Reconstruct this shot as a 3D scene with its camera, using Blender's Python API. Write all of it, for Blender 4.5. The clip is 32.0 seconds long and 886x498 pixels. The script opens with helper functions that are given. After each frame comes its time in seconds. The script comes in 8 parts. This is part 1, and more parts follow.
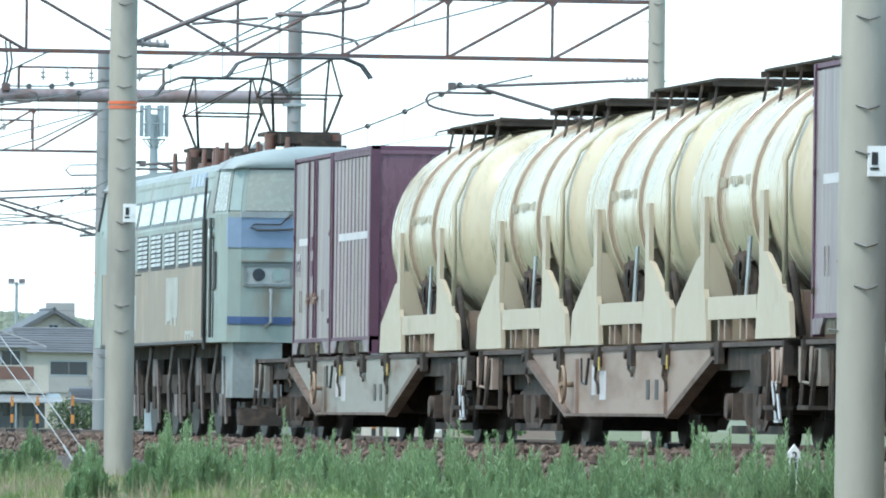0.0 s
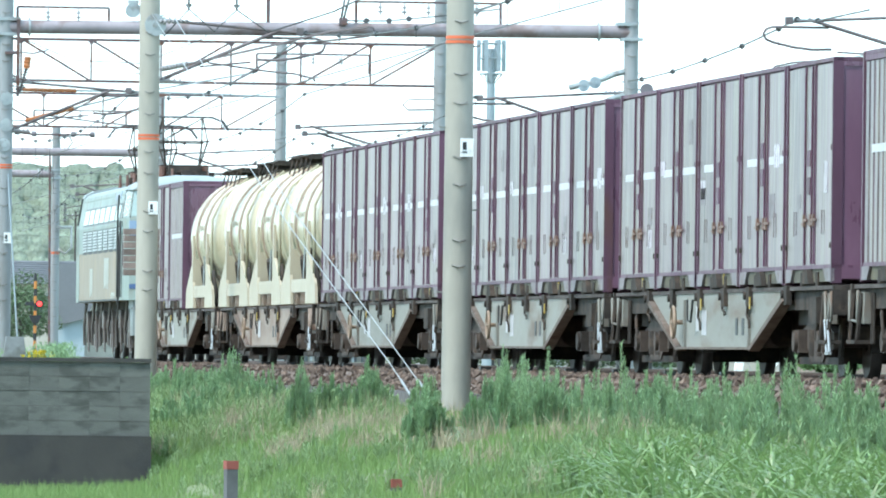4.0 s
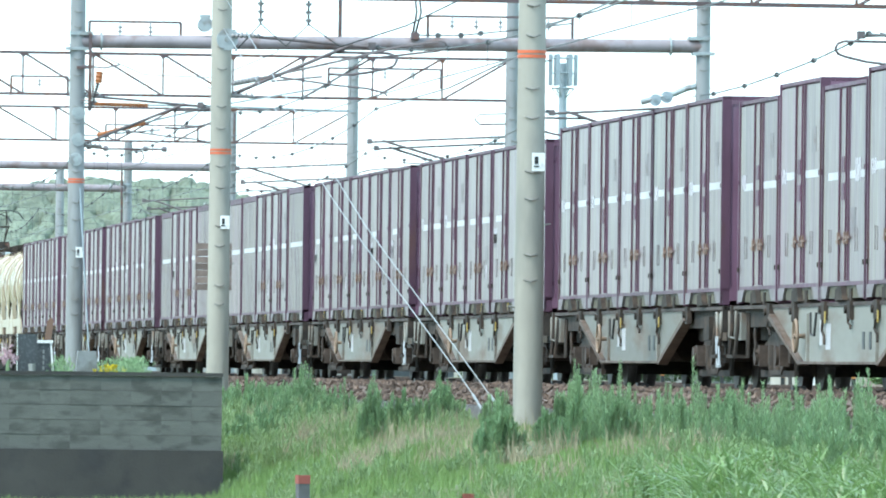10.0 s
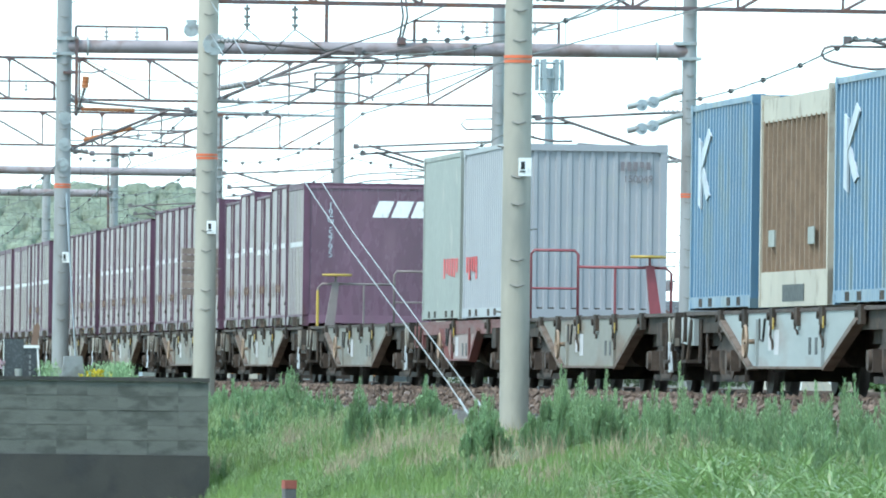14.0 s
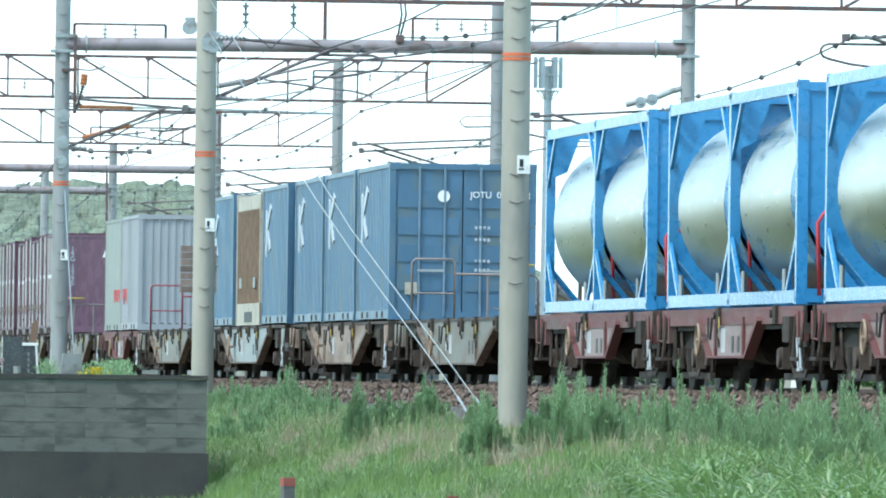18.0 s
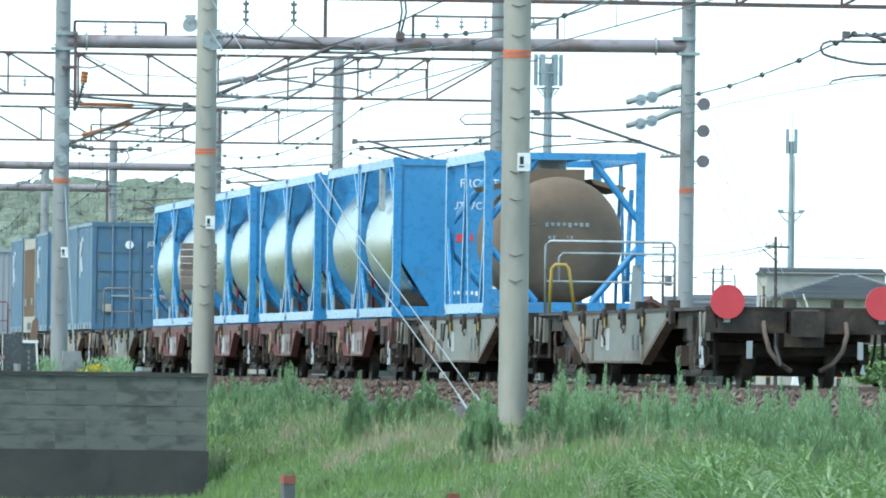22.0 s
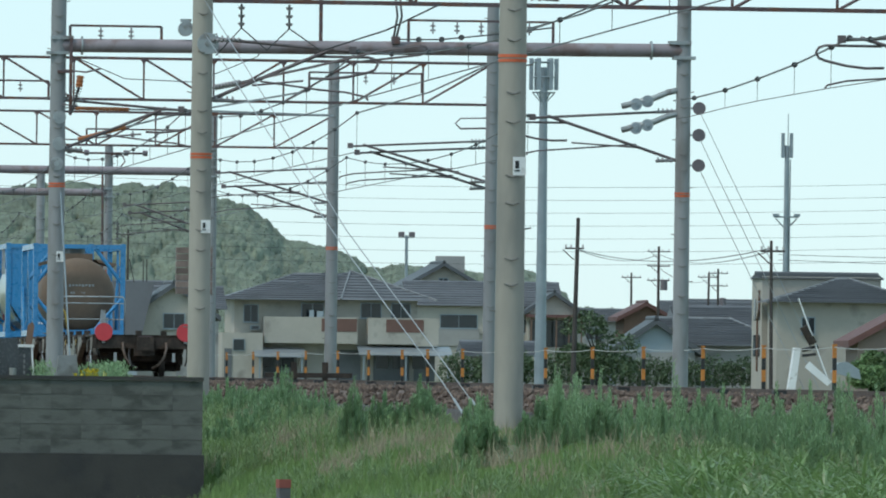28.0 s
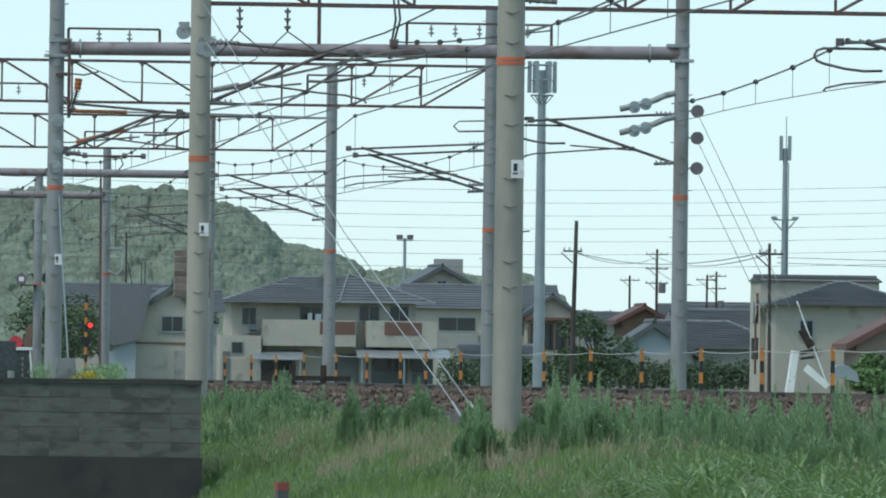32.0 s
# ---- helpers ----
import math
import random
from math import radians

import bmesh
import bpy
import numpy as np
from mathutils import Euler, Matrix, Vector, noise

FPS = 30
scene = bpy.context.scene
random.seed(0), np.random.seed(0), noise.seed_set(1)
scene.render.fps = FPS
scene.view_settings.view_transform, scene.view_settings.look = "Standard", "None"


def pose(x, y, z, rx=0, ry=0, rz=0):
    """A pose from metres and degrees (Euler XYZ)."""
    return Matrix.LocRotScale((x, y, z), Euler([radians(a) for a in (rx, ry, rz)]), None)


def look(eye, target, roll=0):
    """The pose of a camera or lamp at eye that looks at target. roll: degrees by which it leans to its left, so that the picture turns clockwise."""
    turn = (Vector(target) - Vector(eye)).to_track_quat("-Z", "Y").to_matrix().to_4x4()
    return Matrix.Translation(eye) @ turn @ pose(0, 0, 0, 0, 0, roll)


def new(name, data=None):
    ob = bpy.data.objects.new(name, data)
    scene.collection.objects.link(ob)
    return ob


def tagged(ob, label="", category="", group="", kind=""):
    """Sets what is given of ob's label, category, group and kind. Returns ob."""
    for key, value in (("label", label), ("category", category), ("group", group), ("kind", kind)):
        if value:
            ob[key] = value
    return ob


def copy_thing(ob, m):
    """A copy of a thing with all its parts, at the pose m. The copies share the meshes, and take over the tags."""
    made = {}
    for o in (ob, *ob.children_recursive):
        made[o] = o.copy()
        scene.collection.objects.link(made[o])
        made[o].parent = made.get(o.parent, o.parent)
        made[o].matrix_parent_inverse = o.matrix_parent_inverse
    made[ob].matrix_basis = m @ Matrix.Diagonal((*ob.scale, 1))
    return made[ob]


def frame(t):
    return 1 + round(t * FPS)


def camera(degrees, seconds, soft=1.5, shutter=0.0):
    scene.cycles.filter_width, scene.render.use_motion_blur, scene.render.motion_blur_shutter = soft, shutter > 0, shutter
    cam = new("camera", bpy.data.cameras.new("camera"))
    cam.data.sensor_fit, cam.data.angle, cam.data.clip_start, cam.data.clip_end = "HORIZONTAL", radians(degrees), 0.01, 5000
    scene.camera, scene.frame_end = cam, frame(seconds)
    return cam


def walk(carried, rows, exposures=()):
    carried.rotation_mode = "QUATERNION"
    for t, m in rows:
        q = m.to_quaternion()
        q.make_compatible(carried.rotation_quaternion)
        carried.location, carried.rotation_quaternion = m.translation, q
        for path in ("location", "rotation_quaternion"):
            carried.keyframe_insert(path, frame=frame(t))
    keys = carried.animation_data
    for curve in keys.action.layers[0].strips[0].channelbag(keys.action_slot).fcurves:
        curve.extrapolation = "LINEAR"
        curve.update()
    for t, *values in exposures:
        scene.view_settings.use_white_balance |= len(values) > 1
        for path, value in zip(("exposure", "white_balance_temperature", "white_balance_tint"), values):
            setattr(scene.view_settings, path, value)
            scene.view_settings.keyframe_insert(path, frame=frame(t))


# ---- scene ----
EYE = Vector((-17.588, 0.0, 0.2175))
# seconds, then the heading and the rise of the view, each per metre ahead
PAN = [
    (0, 0.13608, 0.01668), (0.5, 0.12992, 0.01365), (1, 0.12730, 0.01239), (1.5, 0.11848, 0.01211), (2, 0.10968, 0.01183), (2.5, 0.10829, 0.01165),
    (3, 0.10529, 0.01113), (3.5, 0.10439, 0.01047), (4, 0.10407, 0.01004), (4.5, 0.10332, 0.00987), (6.5, 0.09578, 0.00924), (7, 0.09835, 0.00943),
    (7.5, 0.09792, 0.00975), (8, 0.09684, 0.01008), (8.5, 0.09678, 0.01077), (9, 0.09774, 0.01131), (9.5, 0.09651, 0.01092), (10, 0.09725, 0.01131),
    (10.5, 0.09790, 0.01108), (11, 0.09785, 0.01102), (11.5, 0.09766, 0.01107), (12, 0.09774, 0.01123), (12.5, 0.09782, 0.01140), (13, 0.09731, 0.01147),
    (13.5, 0.09832, 0.01180), (14, 0.09853, 0.01180), (14.5, 0.09821, 0.01161), (16.5, 0.09837, 0.01180), (17, 0.09821, 0.01172), (17.5, 0.09864, 0.01157),
    (18, 0.09867, 0.01157), (18.5, 0.09875, 0.01178), (19, 0.09869, 0.01173), (19.5, 0.09875, 0.01181), (20, 0.09880, 0.01199), (20.5, 0.09880, 0.01189),
    (21, 0.09875, 0.01157), (21.5, 0.09864, 0.01141), (22, 0.09865, 0.01133), (22.5, 0.09865, 0.01133), (23, 0.09870, 0.01141), (23.5, 0.09880, 0.01157),
    (24, 0.09880, 0.01149), (24.5, 0.09886, 0.01149), (25, 0.09880, 0.01149), (25.5, 0.09891, 0.01141), (27.5, 0.09907, 0.01173), (28, 0.09907, 0.01173),
    (28.5, 0.09912, 0.01165), (29, 0.09902, 0.01157), (29.5, 0.09918, 0.01165), (30, 0.09902, 0.01165), (30.5, 0.09886, 0.01141), (31, 0.09912, 0.01173),
    (31.5, 0.09923, 0.01189), (32, 0.09923, 0.01200),
]
cam = camera(4.759, 32.0, soft=1.9)
walk(cam, [(t, look(EYE, EYE + Vector((a * 100, 100, b * 100)), 0.727)) for t, a, b in PAN],
     exposures=[(0, 1.2, 6100, 10), (2, 1.42, 6050, 8), (4, 1.57, 6050, 7), (8, 1.6, 6000, 6), (13, 1.46, 6000, 5), (19, 1.3, 6000, 5), (22.2, 1.1, 6000, 5), (23, 0.65, 6000, 6), (24, 0.34, 6000, 7), (25, 0.22, 6100, 7), (28, 0.17, 6180, 7), (32, 0.17, 6180, 7)])

# ---- sky and sun ----
SUN_FROM = Vector((-0.65, -0.4, 1.0)).normalized()
world = bpy.data.worlds.new("sky")
scene.world = world
world.use_nodes = True
wn = world.node_tree.nodes
sky = wn.new("ShaderNodeTexSky")
sky.sky_type = "NISHITA"
sky.sun_disc = False
sky.sun_elevation = math.asin(SUN_FROM.z)
sky.sun_rotation = math.atan2(SUN_FROM.x, SUN_FROM.y)
sky.dust_density = 0.15
sky.air_density = 1.0
sky.ozone_density = 4.0
wn["Background"].inputs["Strength"].default_value = 0.15
# thin even cloud over the clear sky
veil = wn.new("ShaderNodeMix")
veil.data_type = "RGBA"
veil.inputs[0].default_value = 0.7
veil.inputs[7].default_value = (3.7, 5.05, 5.5, 1)
world.node_tree.links.new(sky.outputs[0], veil.inputs[6])
world.node_tree.links.new(veil.outputs[2], wn["Background"].inputs["Color"])
sun = new("sun", bpy.data.lights.new("sun", "SUN"))
sun.data.energy = 1.5
sun.data.angle = radians(12)
sun.data.color = (1.0, 0.92, 0.82)
sun.matrix_world = look(SUN_FROM * 100, (0, 0, 0))


# ---- materials ----
def mat(name, col, rough=0.6, metal=0.0, var=0.25, scale=2.0, stretch=(1, 1, 1), dirt=None, amount=0.0,
        bump=0.0, bump_scale=30.0, shift=0.0, coat=0.0, emit=0.0, island=False):
    """A surface: base colour varied at two scales, stains of the colour dirt over a share of it, fine relief."""
    m = bpy.data.materials.new(name)
    m.use_nodes = True
    n, l = m.node_tree.nodes, m.node_tree.links
    b = n["Principled BSDF"]
    tc, info = n.new("ShaderNodeTexCoord"), n.new("ShaderNodeObjectInfo")
    mp = n.new("ShaderNodeMapping")
    mp.inputs["Scale"].default_value = stretch
    l.new(tc.outputs["Object"], mp.inputs["Vector"])
    seed = n.new("ShaderNodeMath")
    seed.operation = "MULTIPLY"
    seed.inputs[1].default_value = 40.0
    l.new(info.outputs["Random"], seed.inputs[0])

    def noise_at(sc, detail):
        t = n.new("ShaderNodeTexNoise")
        t.noise_dimensions = "4D"
        t.inputs["Scale"].default_value = sc
        t.inputs["Detail"].default_value = detail
        l.new(mp.outputs[0], t.inputs["Vector"])
        l.new(seed.outputs[0], t.inputs["W"])
        return t.outputs["Fac"]

    def ranged(fac, a0, a1, b0, b1):
        r = n.new("ShaderNodeMapRange")
        for i, v in enumerate((a0, a1, b0, b1)):
            r.inputs[i + 1].default_value = v
        l.new(fac, r.inputs[0])
        return r.outputs[0]

    def times(a, c):
        x = n.new("ShaderNodeMath")
        x.operation = "MULTIPLY"
        l.new(a, x.inputs[0])
        l.new(c, x.inputs[1])
        return x.outputs[0]

    low, high = noise_at(scale, 3), noise_at(scale * 9, 4)
    value = times(ranged(low, 0.3, 0.7, 1 - var, 1 + var), ranged(high, 0.3, 0.7, 1 - var * 0.5, 1 + var * 0.5))
    if shift:
        src = info.outputs["Random"]
        if island:
            src = n.new("ShaderNodeNewGeometry").outputs["Random Per Island"]
        value = times(value, ranged(src, 0, 1, 1 - shift, 1 + shift))
    hsv = n.new("ShaderNodeHueSaturation")
    hsv.inputs["Color"].default_value = (*col, 1)
    l.new(value, hsv.inputs["Value"])
    out = hsv.outputs[0]
    if dirt:
        mx = n.new("ShaderNodeMix")
        mx.data_type = "RGBA"
        l.new(ranged(noise_at(scale * 2.3, 6), 0.62 - amount * 0.35, 0.72 - amount * 0.2, 0, 0.9), mx.inputs[0])
        l.new(out, mx.inputs[6])
        mx.inputs[7].default_value = (*dirt, 1)
        out = mx.outputs[2]
    l.new(out, b.inputs["Base Color"])
    l.new(ranged(high, 0.3, 0.7, max(0.03, rough - 0.08), min(1, rough + 0.08)), b.inputs["Roughness"])
    b.inputs["Metallic"].default_value = metal
    if coat:
        b.inputs["Coat Weight"].default_value = coat
        b.inputs["Coat Roughness"].default_value = 0.12
    if bump:
        bp = n.new("ShaderNodeBump")
        bp.inputs["Strength"].default_value = bump
        bp.inputs["Distance"].default_value = 0.02
        l.new(noise_at(bump_scale, 4), bp.inputs["Height"])
        l.new(bp.outputs[0], b.inputs["Normal"])
    if emit:
        b.inputs["Emission Color"].default_value = (*col, 1)
        b.inputs["Emission Strength"].default_value = emit
    return m


SLEEPER = mat("weathered_sleeper", (0.10, 0.08, 0.065), 0.85, var=0.3, scale=3, dirt=(0.06, 0.05, 0.04), amount=0.3)
CONCRETE = mat("pole_concrete", (0.35, 0.325, 0.275), 0.8, var=0.12, scale=0.8, stretch=(1, 1, 0.3), dirt=(0.25, 0.24, 0.21), amount=0.25, bump=0.15)
STEEL = mat("galvanised_steel", (0.36, 0.38, 0.38), 0.5, 0.5, var=0.15, scale=1.5, dirt=(0.2, 0.17, 0.15), amount=0.2)
RUSTY = mat("weathered_steel", (0.115, 0.082, 0.085), 0.65, 0.2, var=0.25, scale=1.5, dirt=(0.16, 0.07, 0.04), amount=0.4)
WIRE = mat("wire_dark", (0.09, 0.09, 0.09), 0.5, 0.4, var=0.1)
ORANGE = mat("orange_band", (0.58, 0.13, 0.05), 0.5, var=0.1)
WHITE = mat("white_paint", (0.78, 0.78, 0.76), 0.5, var=0.06, scale=3, dirt=(0.45, 0.42, 0.38), amount=0.1)
BLACK = mat("black_paint", (0.02, 0.02, 0.02), 0.5, var=0.2)
PORCELAIN = mat("porcelain", (0.5, 0.5, 0.5), 0.25, var=0.05)
BALLOON = mat("grey_disc", (0.16, 0.14, 0.15), 0.6, var=0.15)
INSUL_ORANGE = mat("insulator_orange", (0.46, 0.17, 0.06), 0.4, var=0.2, scale=6)
PURPLE = mat("wine_paint", (0.14, 0.07, 0.105), 0.3, var=0.18, scale=1.1, stretch=(1, 2.2, 0.3), dirt=(0.155, 0.085, 0.115), amount=0.16, shift=0.2, coat=0.2)
rough_link = PURPLE.node_tree.nodes["Principled BSDF"].inputs["Roughness"].links[0]
spread, extra = PURPLE.node_tree.nodes.new("ShaderNodeMapRange"), PURPLE.node_tree.nodes.new("ShaderNodeMath")
spread.inputs[3].default_value, spread.inputs[4].default_value = -0.09, 0.12
PURPLE.node_tree.links.new(PURPLE.node_tree.nodes["Object Info"].outputs["Random"], spread.inputs[0])
PURPLE.node_tree.links.new(rough_link.from_socket, extra.inputs[0])
PURPLE.node_tree.links.new(spread.outputs[0], extra.inputs[1])
PURPLE.node_tree.links.new(extra.outputs[0], PURPLE.node_tree.nodes["Principled BSDF"].inputs["Roughness"])
POSTPURPLE = mat("dull_wine_paint", (0.105, 0.05, 0.078), 0.5, var=0.2, scale=1.1, stretch=(1, 1, 0.3), dirt=(0.10, 0.05, 0.045), amount=0.2, shift=0.15)
POSTPURPLE.node_tree.nodes["Principled BSDF"].inputs["Specular IOR Level"].default_value = 0.3
DOORPURPLE = mat("glossy_wine_doors", (0.142, 0.094, 0.108), 0.4, var=0.32, scale=1.3, stretch=(1, 3.0, 0.2), dirt=(0.22, 0.185, 0.15), amount=0.5, shift=0.28, coat=0.1)
DOORPURPLE.node_tree.nodes["Principled BSDF"].inputs["Specular IOR Level"].default_value = 0.46
OLIVE = mat("olive_brown_pocket", (0.10, 0.085, 0.05), 0.7, var=0.3, scale=3, dirt=(0.05, 0.04, 0.035), amount=0.4)
STRIPE = mat("white_stripe", (0.46, 0.44, 0.45), 0.4, var=0.12, scale=2)
SKIRT = mat("pale_skirt", (0.21, 0.185, 0.19), 0.5, var=0.2, scale=3, dirt=(0.15, 0.1, 0.09), amount=0.25)
YELLOW = mat("yellow_paint", (0.42, 0.29, 0.05), 0.45, var=0.15)
GREYBOX = mat("pale_grey_paint", (0.29, 0.30, 0.32), 0.55, var=0.05, scale=0.8, dirt=(0.3, 0.31, 0.31), amount=0.02, coat=0.1)
BLUEBOX = mat("blue_paint", (0.065, 0.14, 0.225), 0.42, var=0.14, scale=0.8, stretch=(1, 1, 0.4), dirt=(0.105, 0.15, 0.165), amount=0.3, coat=0.12)
AZURE = mat("azure_paint", (0.042, 0.228, 0.47), 0.3, var=0.1, scale=1.2, dirt=(0.05, 0.19, 0.38), amount=0.12, coat=0.3)
STAINLESS = mat("stainless", (0.58, 0.57, 0.51), 0.33, 1.0, var=0.1, scale=0.8, stretch=(1, 0.3, 1))
TANKBROWN = mat("dull_brown_steel", (0.178, 0.125, 0.086), 0.75, 0.0, var=0.2, scale=1.0)
CREAM = mat("cream_paint", (0.48, 0.42, 0.29), 0.3, var=0.1, scale=0.8, stretch=(1, 1, 0.3), dirt=(0.33, 0.235, 0.135), amount=0.2, coat=0.15)
CREAMRING = mat("cream_ring", (0.25, 0.18, 0.13), 0.5, var=0.2, scale=3)
FRAMEGREY = mat("wagon_grey", (0.225, 0.218, 0.19), 0.55, var=0.08, scale=0.8, stretch=(1, 0.25, 1), dirt=(0.16, 0.11, 0.08), amount=0.3, shift=0.2)
FRAMERED = mat("wagon_maroon", (0.15, 0.06, 0.058), 0.55, var=0.12, scale=0.8, stretch=(1, 0.25, 1), dirt=(0.12, 0.08, 0.07), amount=0.3)
FRAMEPALE = mat("wagon_pale", (0.29, 0.23, 0.215), 0.55, var=0.1, scale=0.8, stretch=(1, 0.25, 1), dirt=(0.2, 0.12, 0.1), amount=0.35)
GRIME = mat("brake_dust_grime", (0.048, 0.04, 0.034), 0.8, var=0.35, scale=2.5, dirt=(0.085, 0.062, 0.048), amount=0.35)
BOGIE = mat("bogie_rust", (0.085, 0.066, 0.054), 0.75, var=0.3, scale=2.5, dirt=(0.065, 0.052, 0.045), amount=0.35)
RUSTRIM = mat("rusty_sill", (0.15, 0.115, 0.095), 0.65, var=0.25, scale=2.0, dirt=(0.10, 0.065, 0.045), amount=0.4)
TYRE = mat("wheel_steel", (0.10, 0.085, 0.075), 0.55, 0.6, var=0.2)
REDDISC = mat("red_disc", (0.55, 0.05, 0.06), 0.5, var=0.1)
LOCOBLUE = mat("loco_blue", (0.185, 0.255, 0.36), 0.35, var=0.1, scale=1.0, coat=0.2)
LOCOGREY = mat("loco_pale", (0.26, 0.31, 0.28), 0.5, var=0.14, scale=1.0, stretch=(1, 1, 0.4), dirt=(0.23, 0.205, 0.16), amount=0.28)
LOCOTAN = mat("loco_tan", (0.235, 0.185, 0.13), 0.6, var=0.12, scale=0.7, stretch=(1, 1, 0.4), dirt=(0.3, 0.22, 0.14), amount=0.25, coat=0.1)
for dusty in (GRIME, BOGIE, RUSTRIM, SKIRT, FRAMEGREY, FRAMERED, FRAMEPALE):
    dusty.node_tree.nodes["Principled BSDF"].inputs["Specular IOR Level"].default_value = 0.15
GLASS = mat("window_glass", (0.03, 0.035, 0.04), 0.08, var=0.1)
RAIL = mat("rail_steel", (0.075, 0.05, 0.037), 0.85, 0.0, var=0.2)
BALLAST = mat("ballast", (0.13, 0.092, 0.07), 0.9, var=0.5, scale=6, dirt=(0.075, 0.05, 0.04), amount=0.45, bump=1.0, bump_scale=14, shift=0.45, island=True)
SOIL = mat("grassy_soil", (0.12, 0.14, 0.065), 0.95, var=0.35, scale=0.25, dirt=(0.13, 0.12, 0.06), amount=0.3, bump=0.6, bump_scale=8)
BLOCK = mat("grey_block", (0.116, 0.12, 0.107), 0.9, var=0.16, scale=1.4, stretch=(0.8, 1, 2.0), dirt=(0.062, 0.065, 0.057), amount=0.4, bump=0.35, bump_scale=40, shift=0.05)
BASEDARK = mat("dark_wet_concrete", (0.042, 0.04, 0.036), 0.8, var=0.25, scale=1.0, dirt=(0.03, 0.03, 0.03), amount=0.4, bump=0.3)


# ---- mesh building ----
class Geo:
    """Vertices and faces of one part."""

    def __init__(self):
        self.v, self.f, self.s = [], [], []

    def add(self, verts, faces, smooth=False):
        k = len(self.v)
        self.v += [tuple(p) for p in verts]
        self.f += [tuple(i + k for i in f) for f in faces]
        self.s += [smooth] * len(faces)
        return self

    def box(self, x0, x1, y0, y1, z0, z1):
        return self.add([(x0, y0, z0), (x1, y0, z0), (x1, y1, z0), (x0, y1, z0), (x0, y0, z1), (x1, y0, z1), (x1, y1, z1), (x0, y1, z1)],
                        [(0, 3, 2, 1), (4, 5, 6, 7), (0, 1, 5, 4), (1, 2, 6, 5), (2, 3, 7, 6), (3, 0, 4, 7)])

    def prism(self, poly, axis, a, b):
        """An outline in the two other axes, pushed from a to b along the axis."""
        n = len(poly)

        def put(p, c):
            return {"x": (c, p[0], p[1]), "y": (p[0], c, p[1]), "z": (p[0], p[1], c)}[axis]
        vs = [put(p, a) for p in poly] + [put(p, b) for p in poly]
        return self.add(vs, [tuple(range(n))[::-1], tuple(range(n, 2 * n))] + [(i, (i + 1) % n, n + (i + 1) % n, n + i) for i in range(n)])

    def cyl(self, p0, p1, r0, r1=None, n=8, caps=True):
        p0, p1 = Vector(p0), Vector(p1)
        r1 = r0 if r1 is None else r1
        d = (p1 - p0).normalized()
        a = d.orthogonal().normalized()
        b = d.cross(a)
        ring = [a * math.cos(2 * math.pi * i / n) + b * math.sin(2 * math.pi * i / n) for i in range(n)]
        self.add([p0 + c * r0 for c in ring] + [p1 + c * r1 for c in ring], [(i, (i + 1) % n, n + (i + 1) % n, n + i) for i in range(n)], n > 5)
        if caps:
            self.add([p0 + c * r0 for c in ring], [tuple(range(n))[::-1]])
            self.add([p1 + c * r1 for c in ring], [tuple(range(n))])
        return self

    def tube(self, pts, r, n=6):
        pts = [Vector(p) for p in pts]
        a, vs = None, []
        for i, p in enumerate(pts):
            d = (pts[min(i + 1, len(pts) - 1)] - pts[max(i - 1, 0)]).normalized()
            a = d.orthogonal().normalized() if a is None else (a - d * a.dot(d)).normalized()
            b = d.cross(a)
            vs += [p + (a * math.cos(2 * math.pi * k / n) + b * math.sin(2 * math.pi * k / n)) * r for k in range(n)]
        m = len(pts)
        self.add(vs, [(j * n + k, j * n + (k + 1) % n, (j + 1) * n + (k + 1) % n, (j + 1) * n + k) for j in range(m - 1) for k in range(n)]
                 + [tuple(range(n))[::-1], tuple(range((m - 1) * n, m * n))], n > 5)
        return self

    def lathe(self, c, axis, prof, n=28):
        """A turned body: rows of (place along the axis, radius) about the point c."""
        vs, fs = [], []
        for a, r in prof:
            for i in range(n):
                u, w = r * math.cos(2 * math.pi * i / n), r * math.sin(2 * math.pi * i / n)
                o = {"x": (a, u, w), "y": (u, a, w), "z": (u, w, a)}[axis]
                vs.append((c[0] + o[0], c[1] + o[1], c[2] + o[2]))
        for k in range(len(prof) - 1):
            for i in range(n):
                q = (k * n + i, k * n + (i + 1) % n, (k + 1) * n + (i + 1) % n, (k + 1) * n + i)
                fs.append(q[::-1] if axis == "y" else q)
        return self.add(vs, fs, True)

    def mesh(self, name, material):
        me = bpy.data.meshes.new(name)
        me.from_pydata(self.v, [], self.f)
        me.polygons.foreach_set("use_smooth", self.s)
        me.materials.append(material)
        me.update()
        return me


def part(name, geo, material, parent, label=""):
    ob = new(name, geo.mesh(name, material))
    ob.parent = parent
    return tagged(ob, label)


def empty(name, label, category, group="", kind="", m=None):
    ob = new(name)
    ob.empty_display_size = 0.3
    if m is not None:
        ob.matrix_basis = m
    return tagged(ob, label, category, group, kind)


def solid(name, geo, material, label, category, group="", kind=""):
    return tagged(new(name, geo.mesh(name, material)), label, category, group, kind)


def lettering(name, text, size, material, parent, m, label="", spacing=1.0):
    cu = bpy.data.curves.new(name, "FONT")
    cu.body, cu.size, cu.align_x, cu.align_y, cu.extrude, cu.space_line = text, size, "CENTER", "CENTER", 0.003, spacing
    cu.materials.append(material)
    ob = new(name, cu)
    ob.parent = parent
    ob.matrix_basis = m
    return tagged(ob, label)


# ---- the line of the track ----
def bend(s):
    return 0.5 * 0.9e-4 * (s - 150) ** 2 - 0.0035 * max(0.0, s - 250)


